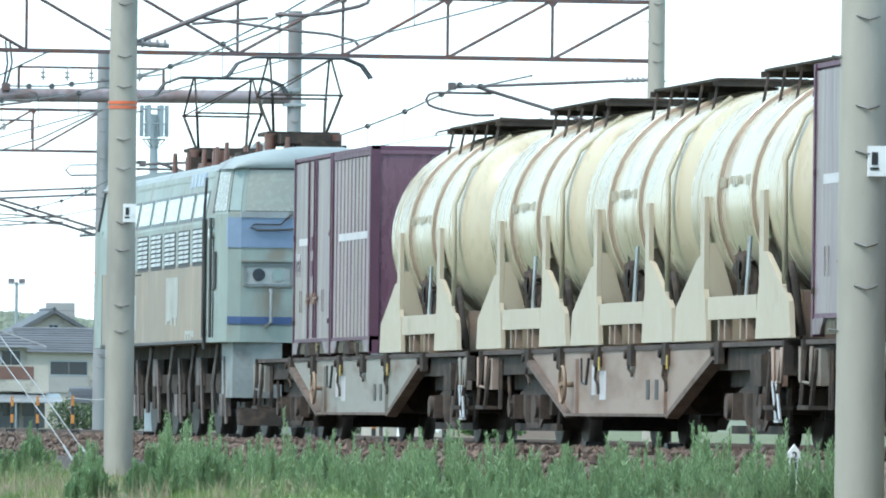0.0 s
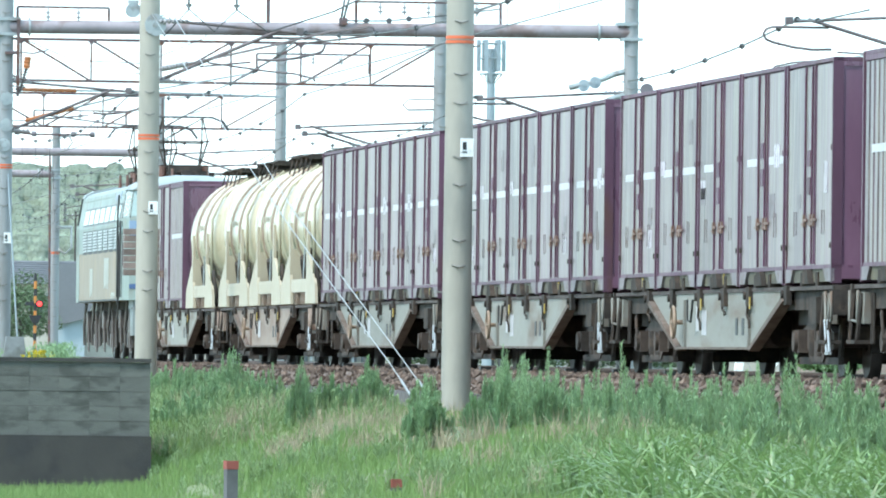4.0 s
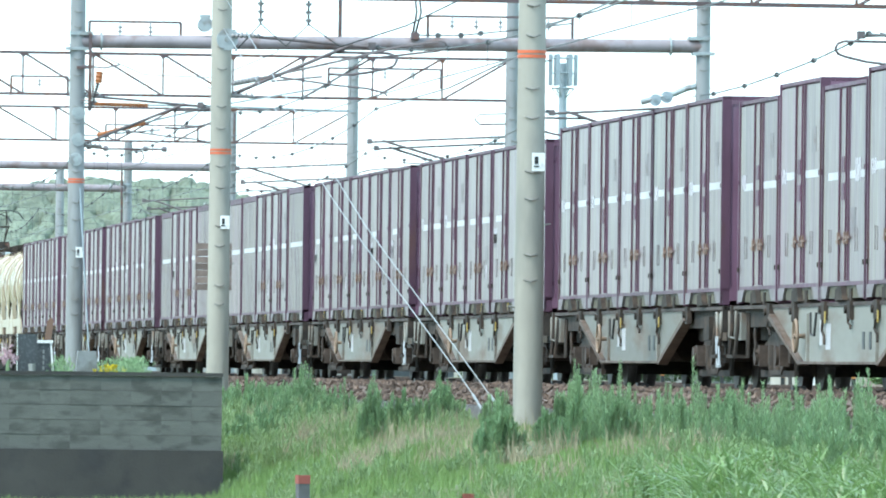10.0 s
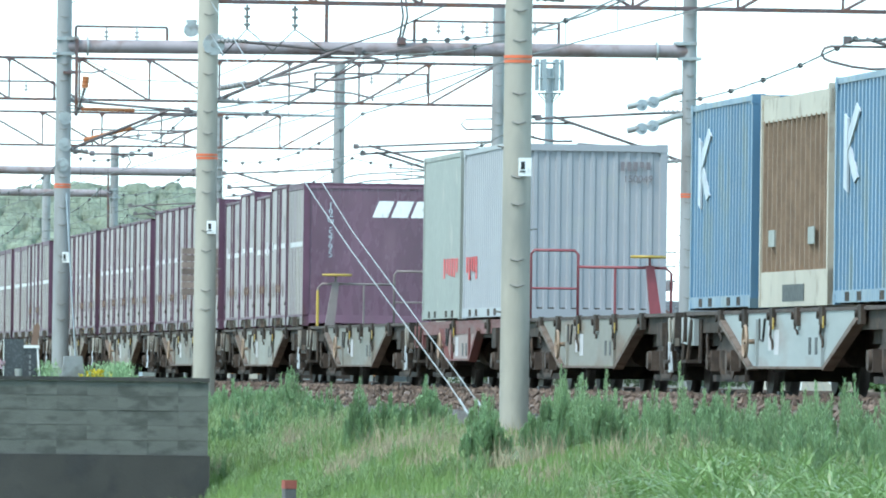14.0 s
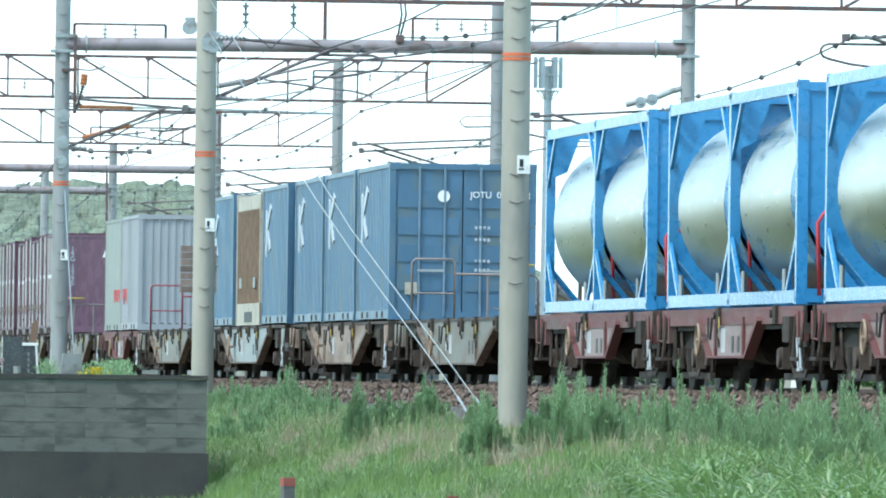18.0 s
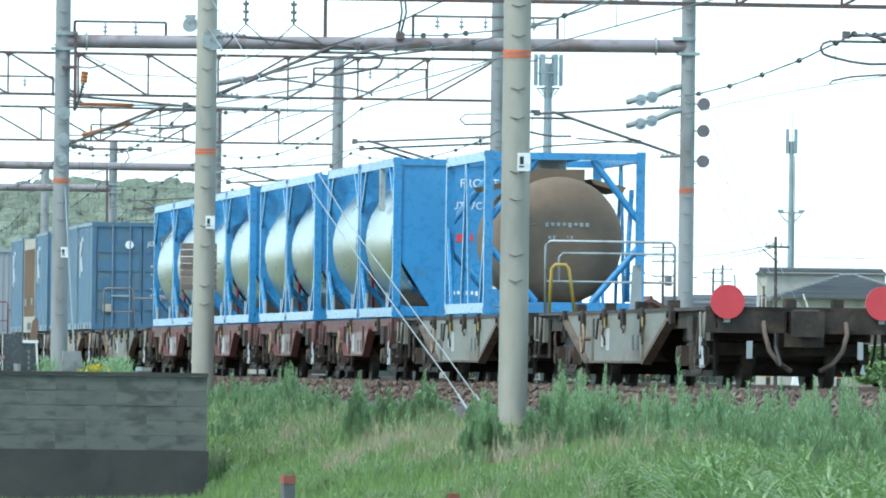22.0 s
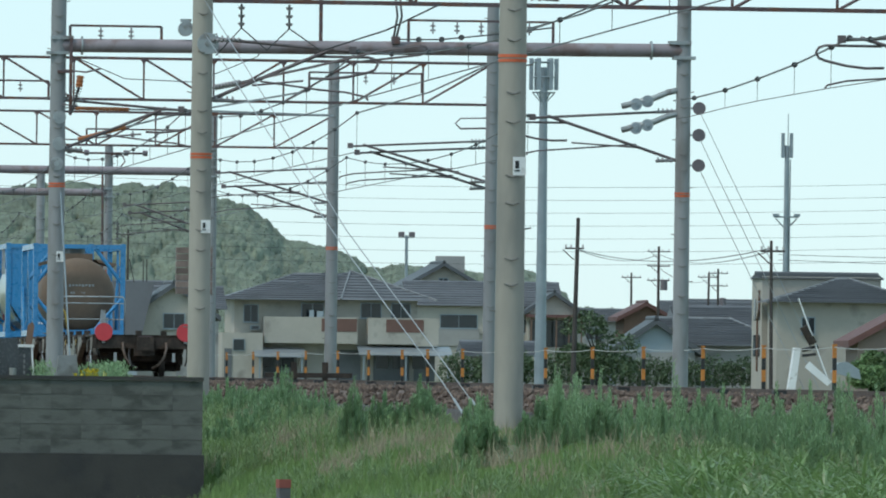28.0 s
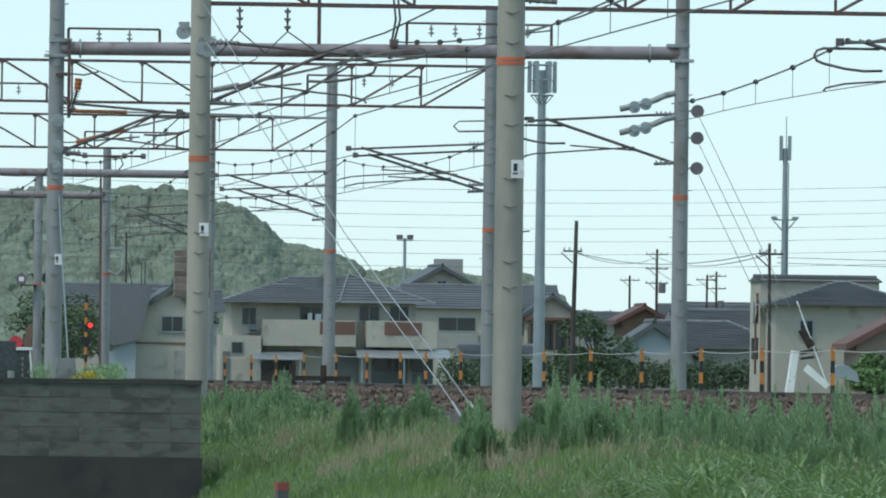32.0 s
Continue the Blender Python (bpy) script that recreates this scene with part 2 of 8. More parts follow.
def on_track(s, lateral=0.0, z=0.0):
    return pose(bend(s) + lateral, s, z, 0, 0, -math.degrees(math.atan(0.9e-4 * (s - 150) - (0.0035 if s > 250 else 0.0))))


def advance(t):
    return 20.274 * (t - 13) + 0.00124 * (t - 13) ** 2


TRAIN = []   # things of the train and their place along it


def aboard(ob, u):
    TRAIN.append((ob, u))
    return ob


# ---- ground, tracks ----
def level(lat):
    """Height of the ground by the distance from the track's middle."""
    marks = [(-400, -1.66), (-9.0, -1.66), (-7.1, -1.6), (-6.6, -1.3), (-4.2, -0.66), (-3.0, -0.56), (-2.2, -0.5), (-1.6, -0.42), (10.5, -0.42), (11.2, -0.16), (16, -0.2), (60, -0.4), (3000, -0.4)]
    for (a, za), (b, zb) in zip(marks, marks[1:]):
        if lat <= b:
            return za + (zb - za) * (lat - a) / (b - a)
    return -0.4


def ground_sheet():
    lats = [-3000, -900, -300, -100, -40, -20, -14] + [-12 + 0.4 * i for i in range(31)] + [1, 4, 8, 10.4, 11, 11.3, 14, 18, 30, 60, 150, 400, 1200, 3500]
    ys = [-400, -150, 0, 40] + [60 + 2 * i for i in range(70)] + [210 + 10 * i for i in range(20)] + [450, 600, 800, 1200, 2000, 3500, 4900]
    g, nx = Geo(), len(lats)
    vs = []
    for y in ys:
        for x in lats:
            n = noise.noise((x * 0.35, y * 0.2, 3.0)) * 0.12 + noise.noise((x * 1.3, y * 0.7, 9.0)) * 0.05 if -14 < x < -2.5 else 0.0
            vs.append((x + bend(min(y, 600)), y, level(x) + n))
    g.add(vs, [(j * nx + i, j * nx + i + 1, (j + 1) * nx + i + 1, (j + 1) * nx + i) for j in range(len(ys) - 1) for i in range(nx - 1)], True)
    solid("ground", g, SOIL, "grassy ground sloping up to the railway embankment", "ground", kind="structure")


def track(lat, name):
    t = empty(name, "ballasted narrow-gauge railway track with rusty steel rails", "railway track", "railway tracks", "structure")
    ys = [-60, 20, 60] + [80 + 10 * i for i in range(40)] + [600, 800]
    bed = Geo()
    prof = [(-2.15, -0.56), (-1.45, -0.055), (1.45, -0.055), (2.15, -0.5)]
    vs = [(bend(min(y, 600)) + lat + a, y, b) for y in ys for a, b in prof]
    bed.add(vs, [(4 * j + i, 4 * j + i + 1, 4 * j + i + 5, 4 * j + i + 4) for j in range(len(ys) - 1) for i in range(3)])
    part("ballast_bed", bed, BALLAST, t, "brown crushed-stone ballast")
    for side in (-0.56, 0.56):
        r = Geo()
        vs = []
        for y in ys:
            c = bend(min(y, 600)) + lat + side
            for a, b in ((-0.035, 0), (0.035, 0), (0.035, -0.04), (0.01, -0.05), (0.01, -0.13), (0.06, -0.15), (-0.06, -0.15), (-0.01, -0.13), (-0.01, -0.05), (-0.035, -0.04)):
                vs.append((c + a, y, b))
        r.add(vs, [(10 * j + i, 10 * j + (i + 1) % 10, 10 * j + 10 + (i + 1) % 10, 10 * j + 10 + i) for j in range(len(ys) - 1) for i in range(10)])
        part("rail", r, RAIL, t)
    return t


def sleepers(t, lat):
    me = Geo().box(-1.0, 1.0, -0.12, 0.12, -0.16, -0.045).mesh("sleeper", SLEEPER)
    for i in range(180):
        y = 95 + 0.85 * i
        ob = new("sleeper", me)
        ob.parent = t
        ob.matrix_basis = on_track(y, lat)
    me = Geo().box(-1.03, -0.87, -0.1, 0.1, -0.16, 0.065).mesh("rail_anchor", BLACK)
    for i in range(28):
        ob = new("rail_anchor", me)
        ob.parent = t
        ob.matrix_basis = on_track(105.6 + 5.35 * i, lat)


def ballast_stones():
    """Loose stones on the near shoulder of the ballast."""
    g = Geo()
    rnd = random.Random(4)
    for _ in range(9000):
        y, a = 96 + 150 * rnd.random() ** 1.3, rnd.random()
        lat, z = -2.2 + a * 1.5, -0.58 + min(a * 1.05, 0.525)
        r = rnd.uniform(0.03, 0.075)
        c = Vector((bend(y) + lat, y, z + r * 0.4))
        q = Euler((rnd.random() * 6, rnd.random() * 6, rnd.random() * 6)).to_matrix()
        pts = [c + q @ Vector(p) * r * rnd.uniform(0.7, 1.2) for p in ((1, 0, 0), (-1, 0, 0), (0, 1, 0), (0, -1, 0), (0, 0, 1), (0, 0, -1))]
        g.add(pts, [(0, 2, 4), (2, 1, 4), (1, 3, 4), (3, 0, 4), (2, 0, 5), (1, 2, 5), (3, 1, 5), (0, 3, 5)])
    solid("ballast_stones", g, BALLAST, "loose reddish-brown ballast stones along the track", "ballast", kind="stuff")


# ---- poles and portals ----
BOLT = mat("dull_bolt_steel", (0.20, 0.19, 0.175), 0.7, 0.1, var=0.2, scale=6)


POLEGREY = mat("weathered_grey_pole", (0.27, 0.275, 0.275), 0.65, 0.1, var=0.12, scale=0.8, stretch=(1, 1, 0.3), dirt=(0.19, 0.18, 0.17), amount=0.28, bump=0.1)


def pole(x, y, base, top, r=0.18, band=None, plate=None, name="catenary_pole", label="round grey concrete catenary pole with step bolts", shaft=None):
    p = empty(name, label, "pole", "catenary poles", m=pose(x, y, 0))
    part("shaft", Geo().cyl((0, 0, base - 0.3), (0, 0, top), r, r * 0.86, n=24), shaft or CONCRETE, p)
    def rad(z):
        return r * (1 - 0.14 * (z - base) / (top - base))
    z, k = base + 1.6, 0
    while z < top - 0.3:
        s = 1 if k % 2 else -1
        q = rad(z)
        if k % 3:
            g = Geo().tube([(-0.09, -q * 0.87 - 0.006, z + 0.016), (-0.045, -q - 0.01, z), (0, -q - 0.028, z - 0.014), (0.045, -q - 0.01, z), (0.09, -q * 0.87 - 0.006, z + 0.016)], 0.011, 5)
        else:
            g = Geo().cyl((s * (q - 0.01), -0.03, z), (s * (q + 0.08), -0.05, z + 0.015), 0.011, n=5)
        part("step_bolt", g, BOLT, p)
        z, k = z + 0.36 + 0.04 * math.sin(k * 2.3 + x), k + 1
    if band:
        for dz in (0, 0.06):
            part("painted_band", Geo().cyl((0, 0, band - dz - 0.042), (0, 0, band - dz), rad(band) + 0.008, n=24, caps=False), ORANGE, p, "reflective orange band")
    if plate:
        q = part("number_plate", Geo().box(0.0, 0.17, -rad(plate) - 0.03, -rad(plate) - 0.005, plate - 0.12, plate + 0.12), WHITE, p, "small white pole tag")
        part("mark", Geo().box(0.03, 0.08, -rad(plate) - 0.036, -rad(plate) - 0.031, plate - 0.03, plate + 0.07), BLACK, q)
        part("mark", Geo().box(0.02, 0.09, -rad(plate) - 0.036, -rad(plate) - 0.031, plate - 0.07, plate - 0.05), BLACK, q)
    return p


def truss(x0, x1, y, z0, z1, n, label="reddish-brown steel lattice beam across the tracks"):
    b = empty("portal_truss", label, "beam", "portal beams", m=pose(0, y, 0))
    part("top_chord", Geo().box(x0, x1, -0.035, 0.035, z1 - 0.035, z1 + 0.035), RUSTY, b)
    part("bottom_chord", Geo().box(x0, x1, -0.035, 0.035, z0 - 0.035, z0 + 0.035), RUSTY, b)
    part("top_chord", Geo().box(x0, x1, 0.5, 0.55, z1 - 0.025, z1 + 0.025), RUSTY, b)
    part("bottom_chord", Geo().box(x0, x1, 0.5, 0.55, z0 - 0.025, z0 + 0.025), RUSTY, b)
    w = (x1 - x0) / n
    for i in range(n):
        a = x0 + w * i
        part("post", Geo().box(a + w - 0.025, a + w + 0.025, -0.025, 0.025, z0, z1), RUSTY, b)
        up = i < n // 2
        part("diagonal", Geo().cyl((a, 0, z1 if up else z0), (a + w, 0, z0 if up else z1), 0.032, n=5), RUSTY, b)
        part("gusset", Geo().prism([(a + w - 0.12, z1), (a + w + 0.12, z1), (a + w + 0.04, z1 - 0.12), (a + w - 0.04, z1 - 0.12)], "y", -0.03, -0.022), RUSTY, b)
        part("tie", Geo().box(a + w - 0.02, a + w + 0.02, 0, 0.53, z1 - 0.02, z1 + 0.02), RUSTY, b)
    return b


BEAMGREY = mat("weathered_pipe", (0.29, 0.25, 0.26), 0.6, 0.2, var=0.15, scale=1.0, dirt=(0.2, 0.14, 0.13), amount=0.3)


def pipe(x0, x1, y, z, r=0.155, tilt=0.0):
    b = empty("portal_pipe", "grey galvanised steel pipe beam across the tracks", "beam", "portal beams", m=pose(0, y, 0) if not tilt else pose(x0, y, z, 0, tilt, 0) @ pose(-x0, 0, -z))
    part("tube", Geo().cyl((x0, 0, z), (x1, 0, z), r, n=20), BEAMGREY, b)
    for x in (x0 + 0.55, x1 - 0.75):
        part("flange", Geo().cyl((x - 0.02, 0, z), (x + 0.02, 0, z), r + 0.06, n=20), STEEL, b)
    for x, s in ((x0, 1), (x1, -1)):
        part("bracket", Geo().box(x - 0.25, x + 0.25, -0.2, 0.2, z - r - 0.05, z - r + 0.02), STEEL, b)
        part("bracket", Geo().box(x + s * 0.1 - 0.25, x + s * 0.1 + 0.25, -0.19, 0.19, z + r - 0.02, z + r + 0.06), STEEL, b)
    return b


def wire(name, pts, r, label, category="wire", material=None, group=""):
    return solid(name, Geo().tube(pts, r, 4), material or WIRE, label, category, group)


OLDPORCELAIN = mat("dull_porcelain", (0.27, 0.26, 0.26), 0.4, var=0.15, scale=6)
ARMSTEEL = mat("dull_arm_steel", (0.15, 0.125, 0.125), 0.6, 0.2, var=0.2, scale=2)


def string(p0, p1, n=7, r=0.07, material=None, name="insulator", label="ribbed grey porcelain strain insulator"):
    """A string of insulator sheds between two points."""
    p0, p1 = Vector(p0), Vector(p1)
    o = empty(name, label, "insulator", "insulators")
    solid_rod = material is INSUL_ORANGE
    part("rod", Geo().cyl(p0, p1, r * (0.75 if solid_rod else 0.3), n=8), material if solid_rod else WIRE, o)
    d = (p1 - p0) / n
    for i in range(n):
        c = p0 + d * (i + 0.5)
        part("shed", Geo().cyl(c - d * 0.18, c + d * 0.18, r, r * 0.7, n=10), material or OLDPORCELAIN, o)
    return o


def cantilever(x, y, z, tip, reach_z=1.15, name="cantilever"):
    """A hinged arm that carries the contact wire, from a drop post at x to the tip."""
    a = empty(name, "hinged steel tube cantilever arm holding the contact wire", "cantilever", "cantilever arms", m=pose(0, y, 0))
    s = 1 if tip > x else -1
    part("upper_tube", Geo().cyl((x, 0, z + 0.25), (tip, 0, z + 0.05), 0.03, n=6), ARMSTEEL, a)
    part("strut", Geo().cyl((x, 0, z - reach_z * 0.75), (tip - s * 0.35, 0, z + 0.1), 0.035, n=6), ARMSTEEL, a)
    part("registration_arm", Geo().tube([(x + s * 0.9, 0, z - 0.52), (tip - s * 0.6, 0, z - 0.66), (tip - s * 0.1, 0, z - 0.7), (tip + s * 0.25, 0, z - 0.78), (tip + s * 0.3, 0, z - 0.84)], 0.02, 5), ARMSTEEL, a)
    part("clip", Geo().box(tip - 0.07, tip + 0.07, -0.07, 0.07, z + 0.0, z + 0.14), ARMSTEEL, a)
    part("brace_arm", Geo().cyl((x + s * 0.75, 0, z - reach_z * 0.52), (tip - s * 0.9, 0, z - 0.5), 0.02, n=5), ARMSTEEL, a)
    ends = [(tip - s * 0.75, z - 0.05), (tip, z - 0.05), (tip + s * 0.3, z - 0.05), (tip + s * 0.42, z - 0.09), (tip + s * 0.47, z - 0.18), (tip + s * 0.42, z - 0.28), (tip + s * 0.3, z - 0.33), (tip - s * 0.1, z - 0.42), (tip - s * 0.45, z - 0.46), (tip - s * 0.8, z - 0.45)]
    if y < 250:
        part("hook", Geo().tube([(u, 0.03, v) for u, v in ends], 0.026, 6), ARMSTEEL, a)
    for zz in (z + 0.25, z - reach_z * 0.75):
        q = part("insulator", Geo().cyl((x, 0, zz), (x + s * 0.45, 0, zz - 0.03), 0.035, n=8), OLDPORCELAIN, a)
        for i in range(4):
            part("shed", Geo().cyl((x + s * (0.08 + i * 0.1), 0, zz), (x + s * (0.11 + i * 0.1), 0, zz), 0.06, n=10), OLDPORCELAIN, q)
    return a


def catenary(lat, ys, zc=5.1, zm=6.05, name="overhead_line"):
    """Contact wire, messenger wire with sag, and droppers along one track."""
    o = empty(name, "overhead contact wire hung by droppers from a messenger wire", "overhead wire", "overhead wires")
    def at(y, z, k=0.0):
        return (bend(y) + lat + k, y, z)
    part("contact_wire", Geo().tube([at(y, zc) for y in ys], 0.013, 4), WIRE, o)
    drop, mess = Geo(), Geo()
    pts = []
    for a, b in zip(ys, ys[1:]):
        n = 8
        for i in range(n):
            f = i / n
            y = a + (b - a) * f
            z = zm - 0.55 * 4 * f * (1 - f)
            pts.append(at(y, z))
            part("dropper", Geo().cyl(at(y, zc), at(y, z), 0.008, n=4, caps=False), WIRE, o)
            part("clamp", Geo().cyl(at(y - 0.08, z), at(y + 0.08, z), 0.045, n=7), WIRE, o)
    part("messenger_wire", mess.tube(pts, 0.015, 4), WIRE, o)
    return o


def bird_rail(x0, x1, y, z, hang=2):
    """A raised rail with hanging insulators on top of a beam."""
    o = empty("feeder_rack", "angled steel feeder rack with hanging insulators", "rack", "feeder racks", m=pose(0, y, 0))
    part("rail", Geo().box(x0, x1, -0.03, 0.03, z + 0.2, z + 0.25), RUSTY, o)
    for x in (x0, x1):
        part("upright", Geo().box(x - 0.03, x + 0.03, -0.03, 0.03, z - 0.3, z + 0.22), RUSTY, o)
    for i in range(hang):
        x = x0 + (x1 - x0) * (i + 1) / (hang + 1)
        part("insulator", Geo().cyl((x, -0.05, z + 0.22), (x, -0.05, z - 0.08), 0.02, n=5).cyl((x, -0.05, z + 0.12), (x, -0.05, z + 0.08), 0.055, n=8).cyl((x, -0.05, z + 0.02), (x, -0.05, z - 0.02), 0.065, n=8), OLDPORCELAIN, o)
    return o


ground_sheet()
MAIN = track(0.0, "track_1")
track(3.9, "track_2")
track(7.8, "track_3")
pole(-2.9, 83.3, -0.6, 9.0, 0.2, plate=2.35)
pole(-2.9, 139.3, -0.56, 9.2, 0.197, 4.42, 2.95)
pole(-2.77, 194.75, -0.6, 9.2, 0.208, 4.2, 2.85)
pole(-2.53, 240.8, -0.6, 9.2, 0.196, 4.42, 2.75, shaft=POLEGREY, label="round weathered grey steel catenary pole with step bolts")
pole(12.85, 194.75, -0.4, 9.3, 0.18)
pole(11.72, 240.8, -0.3, 9.6, 0.185, 4.4, shaft=POLEGREY, label="round weathered grey steel catenary pole with step bolts")
pole(12.55, 291, -0.3, 10.3, 0.19, 4.3, shaft=POLEGREY, label="round weathered grey steel catenary pole with step bolts")
pole(13.05, 346, -0.3, 10.35, 0.205, 4.3, shaft=POLEGREY, label="round weathered grey steel catenary pole with step bolts")
pole(13.6, 404, -0.3, 10.1, 0.19, shaft=POLEGREY, label="round weathered grey steel catenary pole with step bolts")
pole(12.75, 450, -0.3, 9.65, 0.2, 4.4, shaft=POLEGREY, label="round weathered grey steel catenary pole with step bolts")
pole(11.1, 470, -0.3, 8.9, 0.21, 4.1, shaft=POLEGREY, label="round weathered grey steel catenary pole with step bolts")
truss(-2.75, 12.85, 194.75, 7.0, 8.09, 8)
pipe(-2.55, 11.72, 240.8, 7.53, tilt=-0.4)
truss(-2.8, 12.55, 291, 7.6, 8.73, 8)
truss(-2.43, 13.05, 346, 7.5, 8.58, 8)
pipe(-0.5, 13.6, 404, 7.76)
pipe(0.8, 12.75, 450, 7.68)


# ---- containers ----
DECK = 1.07


HANDLE = mat("rusty_handle", (0.20, 0.12, 0.09), 0.6, 0.2, var=0.3, scale=5)


def box12(h=2.5, ribbed=False, seed=1):
    """A twelve-foot container with folding side doors, or with a ribbed side."""
    name = "freight_container"
    rnd = random.Random(seed)
    if ribbed:
        label = "wine-purple twelve-foot freight container with finely ribbed pale sides"
    elif h > 2.55:
        label = "tall wine-purple twelve-foot freight container with folding side doors"
    else:
        label = "wine-purple twelve-foot freight container with white stripe and folding doors"
    c = empty(name, label, "container", "twelve-foot containers")
    top, y = DECK + h, 1.85
    part("body", Geo().box(-1.16, 1.16, -y + 0.05, y - 0.05, DECK + 0.12, top - 0.04), POSTPURPLE, c)
    part("roof", Geo().box(-1.2, 1.2, -y, y, top - 0.045, top), POSTPURPLE, c)
    part("bottom_rail", Geo().box(-1.205, -1.1, -y, y, DECK + 0.165, DECK + 0.21), POSTPURPLE, c)
    for sx in (-1, 1):
        for sy in (-1, 1):
            part("corner_post", Geo().box(min(sx * 1.1, sx * 1.216), max(sx * 1.1, sx * 1.216), min(sy * (y - 0.075), sy * y), max(sy * (y - 0.075), sy * y), DECK, top - 0.003), POSTPURPLE, c)
    for sy in (-1, 1):
        part("end_panel", Geo().box(-1.1, 1.1, min(sy * (y - 0.06), sy * (y - 0.02)), max(sy * (y - 0.06), sy * (y - 0.02)), DECK + 0.2, top - 0.1), PURPLE, c)
        part("end_rail", Geo().box(-1.1, 1.1, min(sy * (y - 0.1), sy * y), max(sy * (y - 0.1), sy * y), top - 0.1, top - 0.05), PURPLE, c)
        part("end_rail", Geo().box(-1.1, 1.1, min(sy * (y - 0.1), sy * y), max(sy * (y - 0.1), sy * y), DECK + 0.05, DECK + 0.2), PURPLE, c)
    if ribbed:
        g = Geo()
        n = 10
        vs = []
        for i in range(n):
            a, w = -1.71 + 3.42 * i / n, 3.42 / n
            for k, xx in ((0.0, -1.165), (0.24, -1.165), (0.3, -1.2), (0.94, -1.2)):
                vs += [(xx, a + w * k, DECK + 0.2), (xx, a + w * k, top - 0.12)]
        g.add(vs, [(2 * i, 2 * i + 1, 2 * i + 3, 2 * i + 2) for i in range(4 * n - 1)])
        part("ribbed_side", g, DOORPURPLE, c, "ribbed glossy side wall")
        part("top_rail", Geo().box(-1.21, -1.1, -1.71, 1.71, top - 0.11, top - 0.05), POSTPURPLE, c)
        part("stripe", Geo().box(-1.205, -1.201, -1.5, 1.2, DECK + h * 0.555, DECK + h * 0.555 + 0.09), STRIPE, c, "white painted stripe")
    else:
        zs = DECK + h * 0.555
        for a, b in ((-1.765, -0.44), (0.44, 1.765)):
            leaf = part("door_leaf", Geo().box(-1.2, -1.13, a, b, DECK + 0.21, top - 0.07), DOORPURPLE, c)
            if rnd.random() < 0.8:
                part("stripe", Geo().box(-1.203, -1.2, a + 0.06, b - rnd.choice((0.04, 0.4)), zs, zs + 0.09), STRIPE, leaf, "white painted stripe")
            part("leaf_edge", Geo().box(-1.206, -1.19, b - 0.05 if b < 0 else a, b if b < 0 else a + 0.05, DECK + 0.21, top - 0.07), POSTPURPLE, leaf)
            part("document_holder", Geo().tube([(-1.205, a + 0.6, DECK + 0.82), (-1.205, a + 0.6, DECK + 0.55), (-1.205, a + 0.8, DECK + 0.55), (-1.205, a + 0.8, DECK + 0.82)], 0.004, 4), SKIRT, leaf)
        part("middle_leaf", Geo().box(-1.198, -1.13, -0.44, 0.44, DECK + 0.21, top - 0.07), DOORPURPLE, c)
        for yy in (-0.4, -0.18, 0.36):
            rod = part("lock_rod", Geo().cyl((-1.208, yy, DECK + 0.22), (-1.208, yy, top - 0.06), 0.011, n=6).box(-1.218, -1.198, yy - 0.035, yy + 0.035, top - 0.16, top - 0.06).box(-1.218, -1.198, yy - 0.035, yy + 0.035, DECK + 0.22, DECK + 0.32), POSTPURPLE, c)
            part("rod_handle", Geo().box(-1.226, -1.216, yy - 0.22, yy + 0.05, DECK + 0.7, DECK + 0.73).box(-1.23, -1.2, yy - 0.04, yy + 0.04, DECK + 0.64, DECK + 0.78).box(-1.228, -1.218, yy - 0.02, yy + 0.16, DECK + 0.66, DECK + 0.685), HANDLE, rod)
        cover = rnd.uniform(0.98, 1.25)
        part("rod_cover", Geo().box(-1.208, -1.198, -0.02, 0.2, DECK + cover, DECK + cover + 0.2), POSTPURPLE, c)
        part("rod_cover", Geo().box(-1.208, -1.198, -0.02, 0.2, DECK + cover + 0.32, DECK + cover + 0.5), POSTPURPLE, c)
        for yy in (-1.77, 1.77):
            for zz in (0.42, 1.5):
                part("hinge", Geo().cyl((-1.217, yy, DECK + zz - 0.03), (-1.217, yy, DECK + zz + 0.03), 0.01 if zz > 0.5 else 0.015, n=6), GRIME if zz < 0.5 else POSTPURPLE, c)
    for k in range(2):
        yy, zz = rnd.choice((-1.4, -1.0, 0.7, 1.2)), rnd.uniform(0.5, 1.9)
        part("worn_patch", Geo().box(-1.204, -1.199, yy, yy + rnd.uniform(0.25, 0.5), DECK + zz, DECK + zz + rnd.uniform(0.15, 0.4)), SKIRT if k else PALEPURPLE, c) if not ribbed else None
    for a, b, p, q in ((-1.85, -1.2, 0.0, 0.2), (1.2, 1.85, 0.2, 0.0)):
        part("skirt", Geo().prism([(a, DECK + 0.165), (b, DECK + 0.165), (b - q, DECK + 0.02), (a + p, DECK + 0.02)], "x", -1.215, -1.18), SKIRT, c, "pale scuffed fork-pocket skirt")
    part("pocket", Geo().box(-1.185, -1.12, -1.3, 1.3, DECK + 0.02, DECK + 0.165), OLIVE, c)
    if rnd.random() < 0.4:
        part("pocket_trim", Geo().box(-1.2, -1.18, -0.5, -0.46, DECK + 0.04, DECK + 0.16), YELLOW, c)
    part("pocket_hook", Geo().prism([(-0.3, DECK + 0.0), (0.3, DECK + 0.0), (0.15, DECK + 0.16), (-0.15, DECK + 0.16)], "x", -1.25, -1.18), GRIME, c)
